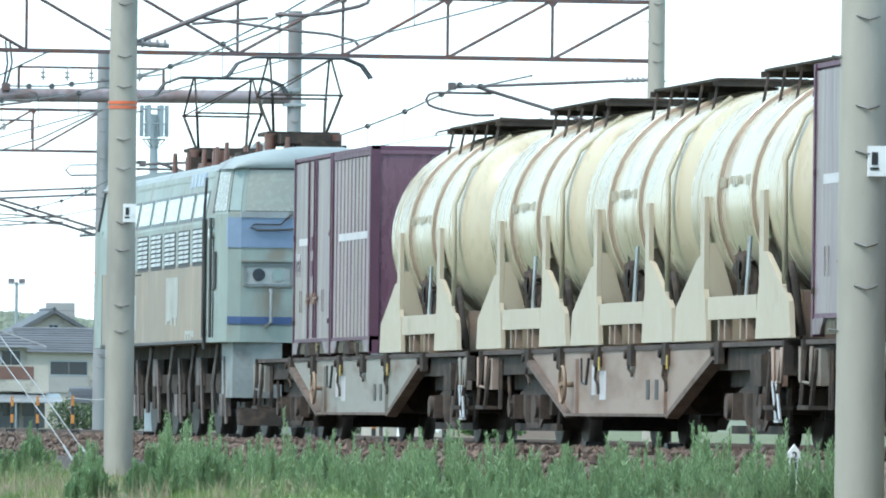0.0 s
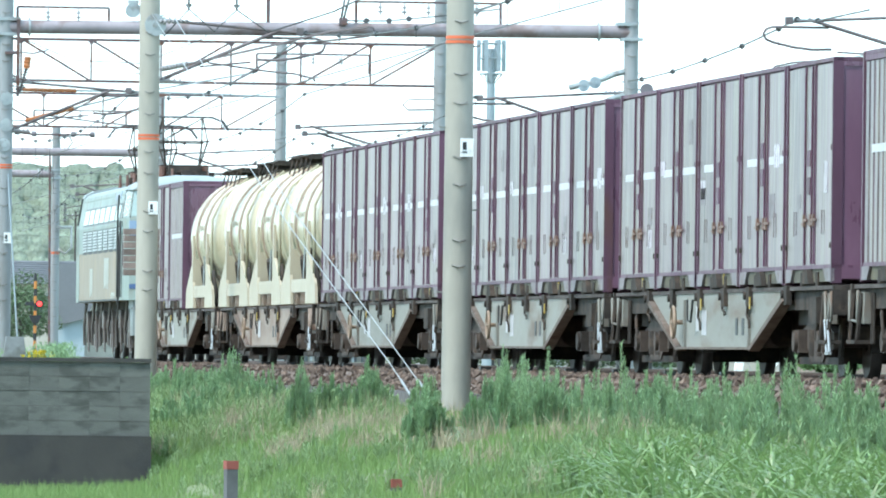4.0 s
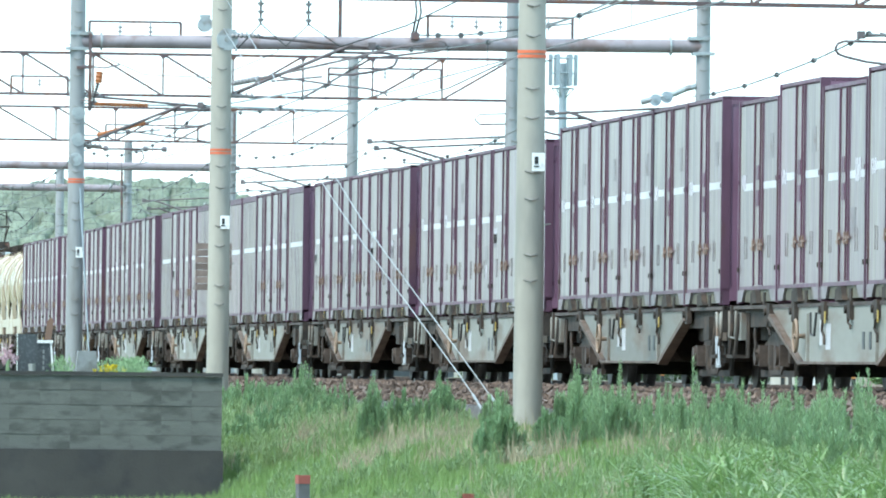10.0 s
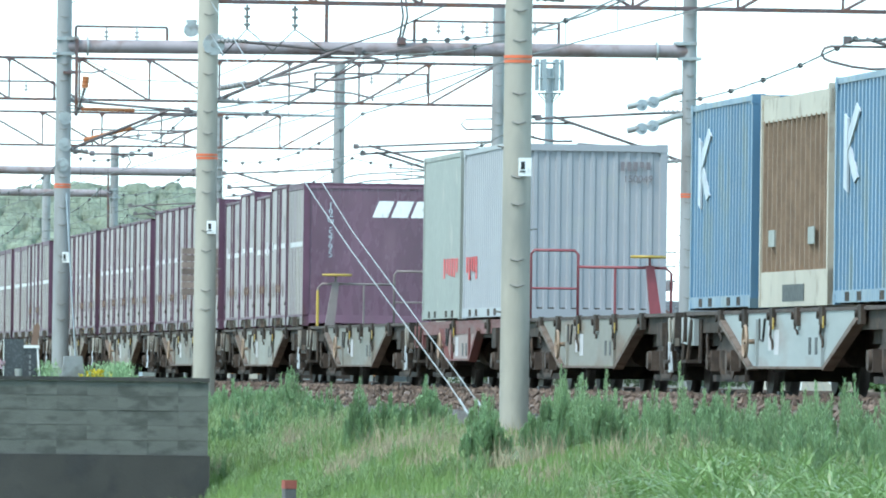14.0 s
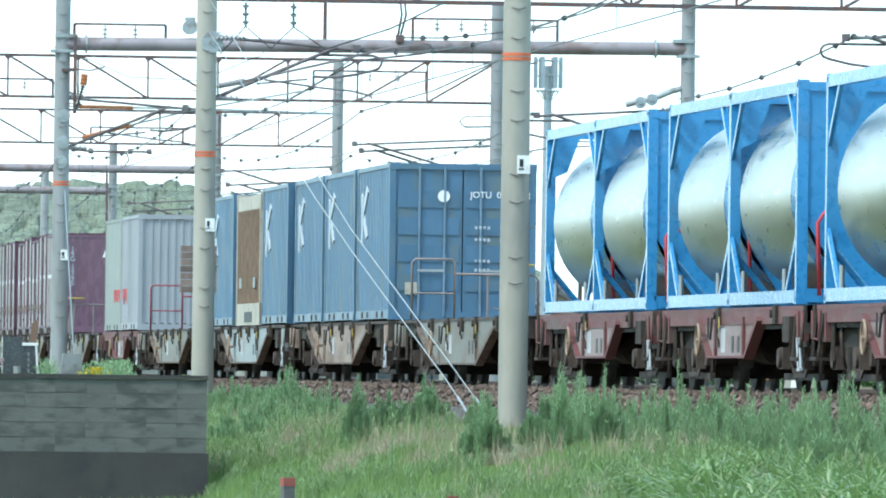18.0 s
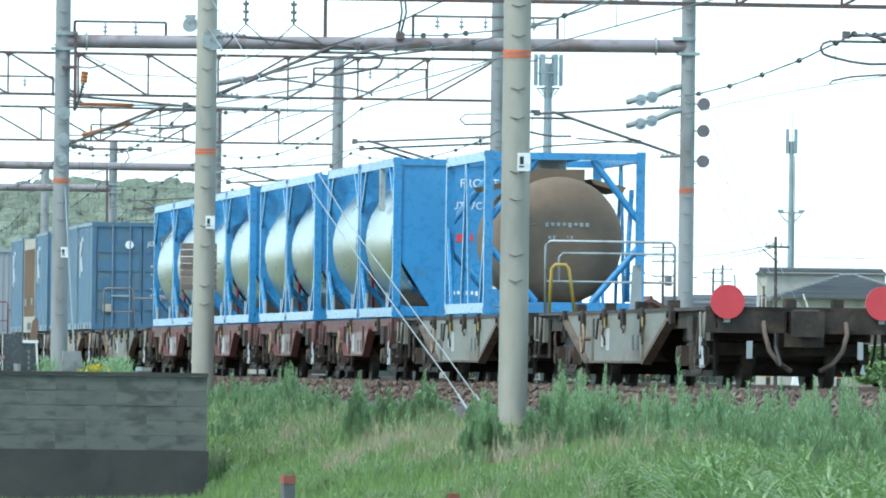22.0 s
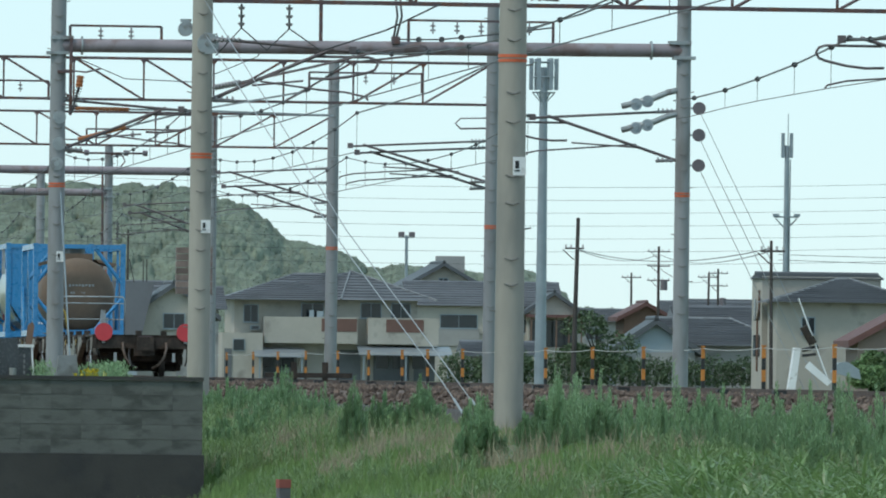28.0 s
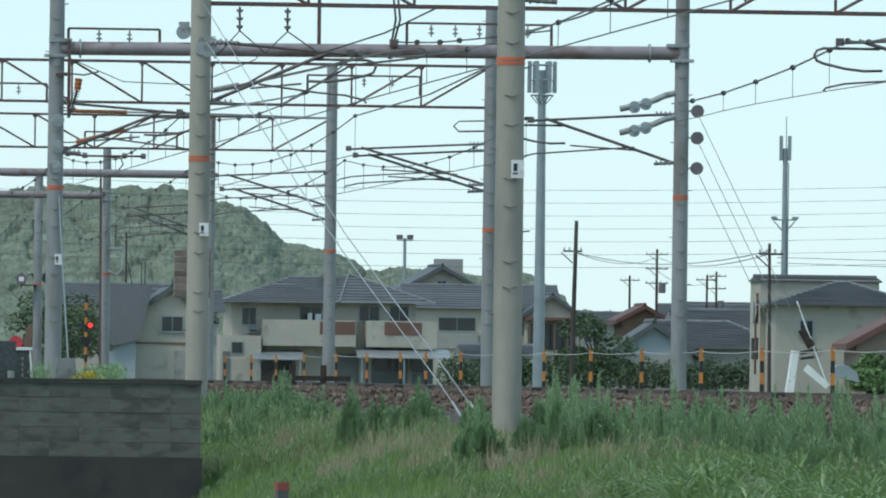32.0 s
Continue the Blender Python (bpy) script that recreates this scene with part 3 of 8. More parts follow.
    for yy in (-0.6, 0.6):
        part("lifting_foot", Geo().box(-1.2, -1.04, yy - 0.09, yy + 0.09, DECK - 0.02, DECK + 0.13), GRIME, c)
    return c


GALVW = mat("galvanised_step", (0.36, 0.37, 0.37), 0.4, 0.4, var=0.15)
PALEPURPLE = mat("pale_metal", (0.27, 0.21, 0.25), 0.3, 0.2, var=0.15, scale=1.2, stretch=(1, 1, 0.3), shift=0.2)


def corrugated(g, half, x_out, y0, y1, z0, z1, pitch=0.28, depth=0.035, axis="x"):
    """A trapezoid-corrugated wall; half gives the sign of the side."""
    vs, n = [], max(1, int(abs(y1 - y0) / pitch))
    w = (y1 - y0) / n
    prof = []
    for i in range(n):
        a = y0 + w * i
        prof += [(a, 0), (a + w * 0.3, 0), (a + w * 0.42, 1), (a + w * 0.88, 1)]
    prof.append((y1, 0))
    for yy, k in prof:
        o = x_out - half * depth * k
        vs += [(o, yy, z0), (o, yy, z1)] if axis == "x" else [(yy, o, z0), (yy, o, z1)]
    return g.add(vs, [(2 * i, 2 * i + 1, 2 * i + 3, 2 * i + 2) for i in range(len(prof) - 1)])


LOCKPALE = mat("pale_blue_rod", (0.15, 0.22, 0.29), 0.4, 0.2, var=0.15)
EMBLEM = mat("faded_white_paint", (0.42, 0.46, 0.5), 0.5, var=0.12, scale=3)


def box20(material, label, doors=False, smooth=False, logo=False, length=6.06, h=2.6):
    c = empty("freight_container", label, "container", "twenty-foot containers")
    top, y, w = DECK + h, length / 2, 1.219
    for sx in (-1, 1):
        for sy in (-1, 1):
            part("corner_post", Geo().box(min(sx * (w - 0.1), sx * w), max(sx * (w - 0.1), sx * w), min(sy * (y - 0.12), sy * y), max(sy * (y - 0.12), sy * y), DECK, top), material, c)
            for zz in (DECK, top - 0.118):
                part("corner_casting", Geo().box(min(sx * (w - 0.16), sx * (w + 0.006)), max(sx * (w - 0.16), sx * (w + 0.006)), min(sy * (y - 0.178), sy * (y + 0.006)), max(sy * (y - 0.178), sy * (y + 0.006)), zz - 0.001, zz + 0.118), material, c)
    for sx in (-1, 1):
        part("top_rail", Geo().box(min(sx * (w - 0.07), sx * w), max(sx * (w - 0.07), sx * w), -y + 0.1, y - 0.1, top - 0.08, top - 0.01), material, c)
        part("bottom_rail", Geo().box(min(sx * (w - 0.08), sx * w), max(sx * (w - 0.08), sx * w), -y + 0.1, y - 0.1, DECK + 0.02, DECK + 0.16), material, c)
        if smooth:
            g = Geo().box(min(sx * (w - 0.05), sx * (w - 0.012)), max(sx * (w - 0.05), sx * (w - 0.012)), -y + 0.1, y - 0.1, DECK + 0.15, top - 0.07)
        else:
            g = corrugated(Geo(), sx, sx * (w - 0.012), -y + 0.12, y - 0.12, DECK + 0.15, top - 0.07)
        part("side_wall", g, material, c)
    for yy in (-y * 0.62, -y * 0.3, y * 0.3, y * 0.62):
        part("fork_pocket", Geo().box(-w - 0.004, -w + 0.05, yy - 0.17, yy + 0.17, DECK + 0.035, DECK + 0.14), GRIME, c)
    part("roof", Geo().box(-w + 0.05, w - 0.05, -y + 0.05, y - 0.05, top - 0.05, top - 0.02), material, c)
    part("floor", Geo().box(-w + 0.08, w - 0.08, -y + 0.05, y - 0.05, DECK + 0.06, DECK + 0.16), GRIME, c)
    for i in range(8):
        yy = -y + 0.5 + i * (length - 1) / 7
        part("floor_beam", Geo().box(-w + 0.02, w - 0.02, yy - 0.05, yy + 0.05, DECK + 0.0, DECK + 0.06), GRIME, c)
    part("end_wall", corrugated(Geo(), 1, y - 0.03, -w + 0.1, w - 0.1, DECK + 0.14, top - 0.1, 0.16, 0.022, "y"), material, c)
    for sy in (-1, 1):
        part("end_rail", Geo().box(-w + 0.1, w - 0.1, min(sy * (y - 0.1), sy * y), max(sy * (y - 0.1), sy * y), top - 0.11, top - 0.01), material, c)
        part("end_rail", Geo().box(-w + 0.1, w - 0.1, min(sy * (y - 0.1), sy * y), max(sy * (y - 0.1), sy * y), DECK + 0.0, DECK + 0.14), material, c)
    if doors:
        for sx in (-1, 1):
            d = part("door", Geo().box(min(sx * 0.01, sx * 1.12), max(sx * 0.01, sx * 1.12), -y + 0.04, -y + 0.09, DECK + 0.14, top - 0.11), material, c)
            for zz in (0.62, 1.1, 1.55, 2.0):
                part("door_panel", Geo().box(min(sx * 0.06, sx * 1.08), max(sx * 0.06, sx * 1.08), -y + 0.02, -y + 0.04, DECK + zz - 0.14, DECK + zz + 0.14), material, d)
            for k in (0.3, 0.72):
                part("lock_rod", Geo().cyl((sx * k, -y + 0.0, DECK + 0.06), (sx * k, -y + 0.0, top - 0.06), 0.024, n=6), LOCKPALE, d)
            part("handle", Geo().box(min(sx * 0.3, sx * 0.75), max(sx * 0.3, sx * 0.75), -y - 0.03, -y - 0.01, DECK + 0.8, DECK + 0.84), STEEL, d)
    else:
        part("end_wall", corrugated(Geo(), -1, -y + 0.03, -w + 0.1, w - 0.1, DECK + 0.14, top - 0.1, 0.16, 0.022, "y"), material, c)
    if logo:
        z0, p = DECK + 1.55, y - 0.75
        em = Geo()
        em.prism([(p - 0.3, z0 - 0.28), (p - 0.02, z0 - 0.22), (p - 0.02, z0 + 0.62), (p - 0.3, z0 + 0.56)][::-1], "x", -w - 0.004, -w + 0.02)
        em.prism([(p - 1.25, z0 + 0.62), (p - 0.36, z0 + 0.2), (p - 0.36, z0 + 0.42), (p - 1.0, z0 + 0.72)][::-1], "x", -w - 0.004, -w + 0.02)
        em.prism([(p - 1.15, z0 - 0.12), (p - 0.85, z0 - 0.18), (p - 0.36, z0 + 0.12), (p - 0.5, z0 + 0.24)][::-1], "x", -w - 0.004, -w + 0.02)
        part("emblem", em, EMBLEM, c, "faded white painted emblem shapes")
    return c


def bars(parent, x, y0, y1, z0, z1, n, material, seed=1, axis="x"):
    """Writing that cannot be read: short plain bars in a row."""
    rnd = random.Random(seed)
    g = Geo()
    w = (y1 - y0) / n
    for i in range(n):
        a, hh = y0 + w * i, rnd.uniform(0.6, 1.0) * (z1 - z0)
        if axis == "x":
            g.box(x - 0.004, x, a, a + w * 0.6, z1 - hh, z1)
        else:
            g.box(a, a + w * 0.6, x - 0.004, x, z1 - hh, z1)
    return part("lettering", g, material, parent)


def brown_rack():
    """An open-sided container with a ribbed brown liner."""
    c = empty("bulk_container", "open-sided bulk container with dark ribbed brown lining and beige base", "container", "twenty-foot containers")
    y, top = 3.03, DECK + 2.56
    part("base", Geo().box(-1.2, 1.2, -y, y, DECK + 0.0, DECK + 0.42), BEIGE, c)
    part("opening", Geo().box(-1.207, -1.2, -1.0, 0.9, DECK + 0.06, DECK + 0.26), BLACK, c)
    part("lining", corrugated(Geo(), -1, -1.1, -y + 0.1, y - 0.1, DECK + 0.42, top - 0.3, 0.4, 0.07), BROWNLINE, c)
    for i in range(14):
        yy = -y + 0.35 + i * 0.42
        part("rib", Geo().box(-1.2, -1.14, yy, yy + 0.04, DECK + 0.42, top - 0.32), BRAKETAN, c)
    part("back", Geo().box(-1.05, 1.2, -y, y, DECK + 0.42, top - 0.1), BROWNLINE, c)
    part("header", Geo().box(-1.19, -1.02, -y, y, top - 0.34, top - 0.06), BEIGE, c)
    for sy in (-1, 1):
        part("corner_post", Geo().box(-1.21, -1.0, min(sy * (y - 0.12), sy * y), max(sy * (y - 0.12), sy * y), DECK, top), BEIGE, c)
    for yy in (-1.9, 1.6):
        part("notice", Geo().box(-1.215, -1.2, yy, yy + 0.55, DECK + 0.72, DECK + 0.92), CREAMWHITE, c)
    return c


CREAMTEXT = mat("faint_grey_stencil", (0.39, 0.35, 0.26), 0.6, var=0.2)
LEGCREAM = mat("scuffed_cream_leg", (0.44, 0.38, 0.28), 0.5, var=0.05, scale=0.6, dirt=(0.36, 0.29, 0.2), amount=0.05)
BEIGE = mat("beige_paint", (0.40, 0.36, 0.29), 0.55, var=0.12, scale=1.2, dirt=(0.25, 0.2, 0.15), amount=0.2)
BROWNLINE = mat("brown_lining", (0.085, 0.06, 0.045), 0.7, var=0.2, scale=1.5)


def dish(r, depth, n=6):
    """The rounded end of a tank, as (way out, radius)."""
    return [(depth * math.sin(a * math.pi / 2 / n), r * math.cos(a * math.pi / 2 / n)) for a in range(n + 1)]


def cream_tank():
    c = empty("tank_container", "cream-painted tank container with ring stiffeners and bracketed feet", "tank", "cream tanks")
    zc, r, y = 2.42, 1.18, 3.22
    d = dish(r, 0.62)
    prof = [(-y - a + 0.55, q) for a, q in d[::-1]] + [(y + a - 0.55, q) for a, q in d]
    part("shell", Geo().lathe((0, 0, zc), "y", prof, 40), CREAM, c)
    for yy in (-1.0, 0.98):
        part("ring", Geo().lathe((0, 0, zc), "y", [(yy - 0.06, r), (yy - 0.06, r + 0.04), (yy + 0.035, r + 0.04), (yy + 0.035, r)], 40), CREAM, c)
        part("rust_line", Geo().lathe((0, 0, zc), "y", [(yy - 0.105, r), (yy - 0.105, r + 0.006), (yy - 0.061, r + 0.03), (yy - 0.061, r)], 40), CREAMRING, c, "rust-brown weld line beside the ring")
    for yy in (-2.3, 2.25):
        part("seam", Geo().lathe((0, 0, zc), "y", [(yy - 0.008, r), (yy - 0.008, r + 0.005), (yy + 0.008, r + 0.005), (yy + 0.008, r)], 40), CREAM, c)
    for yy, k in ((-1.7, -1), (1.7, 1)):
        for s in (-1, 1):
            out = [(yy + k * 1.65, DECK), (yy + k * 1.55, DECK + 0.34), (yy + k * 0.3, DECK + 0.8), (yy + k * 0.12, DECK + 0.82), (yy + k * 0.12, DECK + 1.4), (yy - k * 0.12, DECK + 1.4), (yy - k * 0.12, DECK + 0.5), (yy - k * 0.2, DECK + 0.4), (yy - k * 0.3, DECK)]
            part("bracket", Geo().prism(out[::k * s], "x", *sorted((s * 1.17, s * 1.219))), LEGCREAM, c)
            for w0, wt in ((yy + k * 0.6, 0.6), (yy - k * 0.1, 0.95)):
                part("web", Geo().prism([(s * 0.8, DECK), (s * 1.168, DECK), (s * 1.168, DECK + wt), (s * 1.08, DECK + wt)][::s], "y", w0 - 0.025, w0 + 0.025), LEGCREAM, c)
    part("sill", Geo().box(-1.21, -1.12, -1.4, 1.4, DECK + 0.2, DECK + 0.42), LEGCREAM, c)
    part("hose_loop", Geo().tube([(-1.1, -3.0, DECK + 0.02), (-1.18, -3.02, DECK + 0.55), (-1.18, -3.15, DECK + 0.68), (-1.18, -3.3, DECK + 0.55), (-1.1, -3.3, DECK + 0.02)], 0.035, 6), GRIME, c)
    part("gauge_board", Geo().prism([(-0.75, DECK + 0.42), (-0.6, DECK + 0.42), (-0.78, DECK + 0.98), (-0.93, DECK + 0.98)], "x", -1.19, -1.17), STEEL, c)
    for yy in (-0.8, -0.45, 0.45, 0.8):
        part("sill_stiffener", Geo().box(-1.2, -1.13, yy - 0.04, yy + 0.04, DECK, DECK + 0.22), CREAMRING, c)
    for yy in (-2.8, 2.7):
        part("cradle", Geo().box(-1.0, 1.0, yy, yy + 0.15, DECK, DECK + 0.45), CREAMRING, c)
    part("walkway", Geo().box(-0.62, 0.3, -2.35, 1.75, zc + r + 0.10, zc + r + 0.125), GRIME, c, "grated steel roof walkway")
    for yy in (-2.3, -0.3, 1.7):
        part("walkway_bearer", Geo().box(-0.66, 0.34, yy - 0.03, yy + 0.03, zc + r + 0.04, zc + r + 0.10), GRIME, c)
    for i in range(5):
        yy = -2.2 + i * 0.95
        part("walkway_strut", Geo().cyl((-0.6, yy, zc + r + 0.08), (-0.7, yy - 0.25, zc + 0.93), 0.016, n=5), GRIME, c)
    part("manhole", Geo().cyl((0, 0.2, zc + r - 0.05), (0, 0.2, zc + r + 0.16), 0.3, n=14), GRIME, c)
    for k, (ya, yb) in enumerate(((-1.0, -0.55), (-0.3, 0.35), (0.55, 0.9))):
        bars(c, -1.184, ya, yb, zc + 0.1, zc + 0.22, 4, CREAMTEXT, 90 + k)
    part("valve", Geo().cyl((-1.02, 0.12, DECK + 0.42), (-1.08, -0.08, DECK + 0.8), 0.12, n=10).cyl((-1.07, -0.28, DECK + 0.62), (-1.07, 0.3, DECK + 0.68), 0.09, n=10).cyl((-1.06, 0.3, DECK + 0.7), (-1.06, 0.34, DECK + 1.0), 0.035, n=6), GRIME, c, "dirty outlet valve")
    part("hand_wheel", Geo().lathe((-1.16, -0.3, DECK + 0.66), "x", [(-0.02, 0.1), (-0.02, 0.15), (0.02, 0.15), (0.02, 0.1)], 14), GRIME, c)
    part("outlet_pipe", Geo().tube([(-1.05, -0.3, DECK + 0.65), (-1.05, -0.42, DECK + 0.45), (-1.08, -0.44, DECK + 0.1)], 0.05, 8), GRIME, c)
    part("vent_pipe", Geo().tube([(-0.5, -2.4, zc + 1.1), (-1.0, -2.7, zc + 0.72), (-1.2, -2.85, zc + 0.3), (-1.2, -2.9, zc - 0.85)], 0.03, 6), CREAM, c)
    return c


def steel_tank(end_plate=False, brown=False):
    lab = "silver tank in an azure-blue ISO frame with plated ends"
    if end_plate:
        lab = "silver tank in a blue ISO frame with lettered blue end"
    if brown:
        lab = "brown steel tank in an open azure-blue ISO frame"
    c = empty("tank_container", lab, "tank", "framed tanks")
    y, w, top = (3.03, 1.219, DECK + 2.46) if brown else (3.15, 1.219, DECK + 2.63)
    zc, r = (DECK + 1.12, 0.97) if brown else (DECK + 1.29, 1.18)
    back, front = (0.6, -2.25) if brown else (2.4, -2.4)
    d = dish(r, 0.38 if brown else 0.62, 8)
    part("shell", Geo().lathe((0, 0, zc), "y", [(front - a, q) for a, q in d[::-1]] + [(back + a, q) for a, q in d], 48), TANKBROWN if brown else STAINLESS, c, "brown dished tank shell" if brown else "polished stainless tank shell")
    for sy in (-1, 1):
        ya, yb = sorted((sy * (y - 0.13), sy * y))
        for sx in (-1, 1):
            xa, xb = sorted((sx * (w - 0.13), sx * w))
            part("corner_post", Geo().box(xa, xb, ya, yb, DECK, top), AZURE, c)
            thin = sorted((sx * (w - 0.05), sx * (w - 0.008)))
            if brown:
                part("side_brace", Geo().prism([(sy * (y - 0.14), DECK + 1.15), (sy * (y - 0.14), DECK + 1.35), (sy * (y - 0.86), DECK + 0.14), (sy * (y - 0.76), DECK + 0.14)], "x", *thin), AZURE, c)
                part("side_brace", Geo().prism([(sy * 0.002, top - 0.13), (sy * 0.1, top - 0.13), (sy * 0.62, DECK + 0.14), (sy * 0.52, DECK + 0.14)], "x", *thin), AZURE, c)
            else:
                part("side_brace", Geo().prism([(sy * (y - 0.12), top - 0.84), (sy * (y - 0.12), top - 0.74), (sy * (y - 0.95), top - 0.12), (sy * (y - 1.08), top - 0.12)][::sy], "x", *thin), AZURE, c)
                part("side_brace", Geo().prism([(sy * (y - 0.12), DECK + 0.86), (sy * (y - 0.12), DECK + 0.74), (sy * (y - 0.95), DECK + 0.14), (sy * (y - 1.08), DECK + 0.14)][::-sy], "x", *thin), AZURE, c)
                part("brace_web", Geo().prism([(sx * (w - 0.05), top - 0.7), (sx * (w - 0.05), top - 0.12), (sx * (w - 0.42), top - 0.12), (sx * (w - 0.24), top - 0.62)][::-sx], "y", sy * (y - 0.62) - 0.012, sy * (y - 0.62) + 0.012), AZURE, c)
            for zz in (DECK - 0.004, top - 0.114):
                q = part("corner_casting", Geo().box(xa - 0.004, xb + 0.004, ya - 0.004, yb + 0.004, zz, zz + 0.118), AZURE, c)
                if sx < 0:
                    part("casting_hole", Geo().cyl((sx * (w + 0.004), (ya + yb) / 2, zz + 0.06), (sx * (w + 0.008), (ya + yb) / 2, zz + 0.06), 0.035, n=10), BLACK, q)
        part("end_beam", Geo().box(-w + 0.1, w - 0.1, ya, yb, top - 0.13, top - 0.02), AZURE, c)
        part("end_beam", Geo().box(-w + 0.1, w - 0.1, ya, yb, DECK + 0.02, DECK + 0.18), AZURE, c)
        if brown:
            for sx in (-1, 1):
                for z0, z1 in ((top - 0.12, top - 1.02), (DECK + 0.18, DECK + 1.0)):
                    part("end_brace", Geo().cyl((sx * 0.42, sy * (y - 0.08), z0), (sx * (w - 0.1), sy * (y - 0.08), z1), 0.055, n=6), AZURE, c)
        elif sy < 0:
            # plate with its lower corners cut away, and the skirt that carries the shell
            out = [(-w + 0.12, DECK + 0.95), (-0.6, DECK + 0.18), (0.6, DECK + 0.18), (w - 0.12, DECK + 0.95), (w - 0.12, top - 0.12), (-w + 0.12, top - 0.12)]
            part("end_plate", Geo().prism(out, "y", -y + 0.03, -y + 0.05), AZURE, c, "flat blue plate closing the end")
            part("end_skirt", Geo().lathe((0, 0, zc), "y", [(-y + 0.06, r - 0.02), (-2.52, r - 0.02), (-2.35, r + 0.012), (-2.35, r - 0.08), (-y + 0.06, r - 0.08)], 40), AZURE, c, "blue skirt ring round the tank end")
        else:
            for sx in (-1, 1):
                part("end_brace", Geo().cyl((sx * 0.75, y - 0.07, DECK + 0.16), (sx * (w - 0.1), y - 0.07, DECK + 0.6), 0.045, n=6), AZURE, c)
    for sx in (-1, 1):
        xa, xb = sorted((sx * (w - 0.1), sx * w))
        part("top_rail", Geo().box(xa, xb, -y + 0.1, y - 0.1, top - 0.15, top - 0.01), AZURE, c)
        part("bottom_rail", Geo().box(xa, xb, -y + 0.1, y - 0.1, DECK + 0.01, DECK + 0.16), AZURE, c)
    part("walkway", Geo().box(-0.5, 0.5, -1.5, 1.5, top - 0.08, top - 0.02), GRIME, c)
    part("manhole", Geo().cyl((0, -0.6 if brown else 0, zc + r - 0.05), (0, -0.6 if brown else 0, top - 0.03), 0.28, n=16), STEEL, c)
    if not brown:
        part("rail_hook", Geo().cyl((-w + 0.03, -1.9, DECK + 0.16), (-w + 0.03, -1.9, DECK + 0.42), 0.03, n=6), GALVW, c)
        part("rail_hook", Geo().cyl((-w + 0.03, 1.9, DECK + 0.16), (-w + 0.03, 1.9, DECK + 0.42), 0.03, n=6), GALVW, c)
        part("ladder", Geo().box(0.5, 0.54, -y - 0.04, -y - 0.01, DECK + 0.3, top - 0.3).box(0.84, 0.88, -y - 0.04, -y - 0.01, DECK + 0.3, top - 0.3) if not end_plate else Geo().box(-w + 0.01, -w + 0.09, -0.6, -0.35, top - 0.85, top - 0.14), AZURE if not end_plate else STEEL, c)
        part("drain_hose", Geo().tube([(-0.95, -y - 0.05, DECK + 0.1), (-0.98, -y - 0.08, DECK + 0.95), (-0.9, -y - 0.08, DECK + 1.08), (-0.75, -y - 0.08, DECK + 1.02)], 0.025, 6), REDDISC, c, "red drain hose") if not end_plate else None
    if end_plate:
        lettering("lettering", "UT17C-807", 0.175, WHITE, c, pose(0.16, -y + 0.025, DECK + 1.84, 90, 0, 0))
        lettering("lettering", "FRONT", 0.2, WHITE, c, pose(0.2, -y + 0.025, DECK + 2.21, 90, 0, 0))
        bars(c, -y + 0.028, -0.35, 0.7, DECK + 1.2, DECK + 1.38, 6, REDDISC, 9, "y")
        bars(c, -y + 0.028, 0.25, 0.65, DECK + 0.92, DECK + 1.02, 3, BALLOON, 19, "y")
        pl = part("placard", Geo().box(0.3, 0.75, -y + 0.024, -y + 0.028, DECK + 0.48, DECK + 0.74), WHITE, c)
        for j in range(3):
            bars(pl, -y + 0.023, 0.34, 0.7, DECK + 0.51 + j * 0.075, DECK + 0.555 + j * 0.075, 5, BALLOON, 50 + j, "y")
        bars(c, -y + 0.028, -0.3, 0.3, DECK + 0.36, DECK + 0.44, 8, WHITE, 60, "y")
    if brown:
        for j, (x0, x1, n) in enumerate(((-0.25, 0.45, 8), (-0.2, 0.2, 6))):
            bars(c, -2.622, x0, x1, zc + 0.2 - j * 0.2, zc + 0.27 - j * 0.2, n, STEEL, 70 + j, "y")
        part("valve_box", Geo().box(-0.55, 0.4, -2.1, -1.3, zc + r - 0.08, zc + r + 0.12), TANKBROWN, c)
        part("side_walk", Geo().prism([(-1.0, zc + 0.75), (-0.55, zc + r - 0.1), (-0.5, zc + r - 0.02), (-1.05, zc + 0.83)], "y", -2.0, 0.4).prism([(1.0, zc + 0.75), (0.55, zc + r - 0.1), (0.5, zc + r - 0.02), (1.05, zc + 0.83)][::-1], "y", -2.0, 0.4), TANKBROWN, c, "sloping brown step plates")
        part("end_pipe", Geo().tube([(1.0, -2.7, DECK + 0.2), (1.0, -2.72, DECK + 0.9), (1.05, -2.7, DECK + 1.9)], 0.04, 6), AZURE, c)
    return c


# ---- wagons ----
SILL = mat("grimy_sill", (0.085, 0.068, 0.06), 0.7, var=0.3, scale=1.6, dirt=(0.06, 0.045, 0.04), amount=0.35)

SILL.node_tree.nodes["Principled BSDF"].inputs["Specular IOR Level"].default_value = 0.15

BRAKETAN = mat("tan_brake_wheel", (0.27, 0.19, 0.13), 0.6, var=0.2, scale=4)


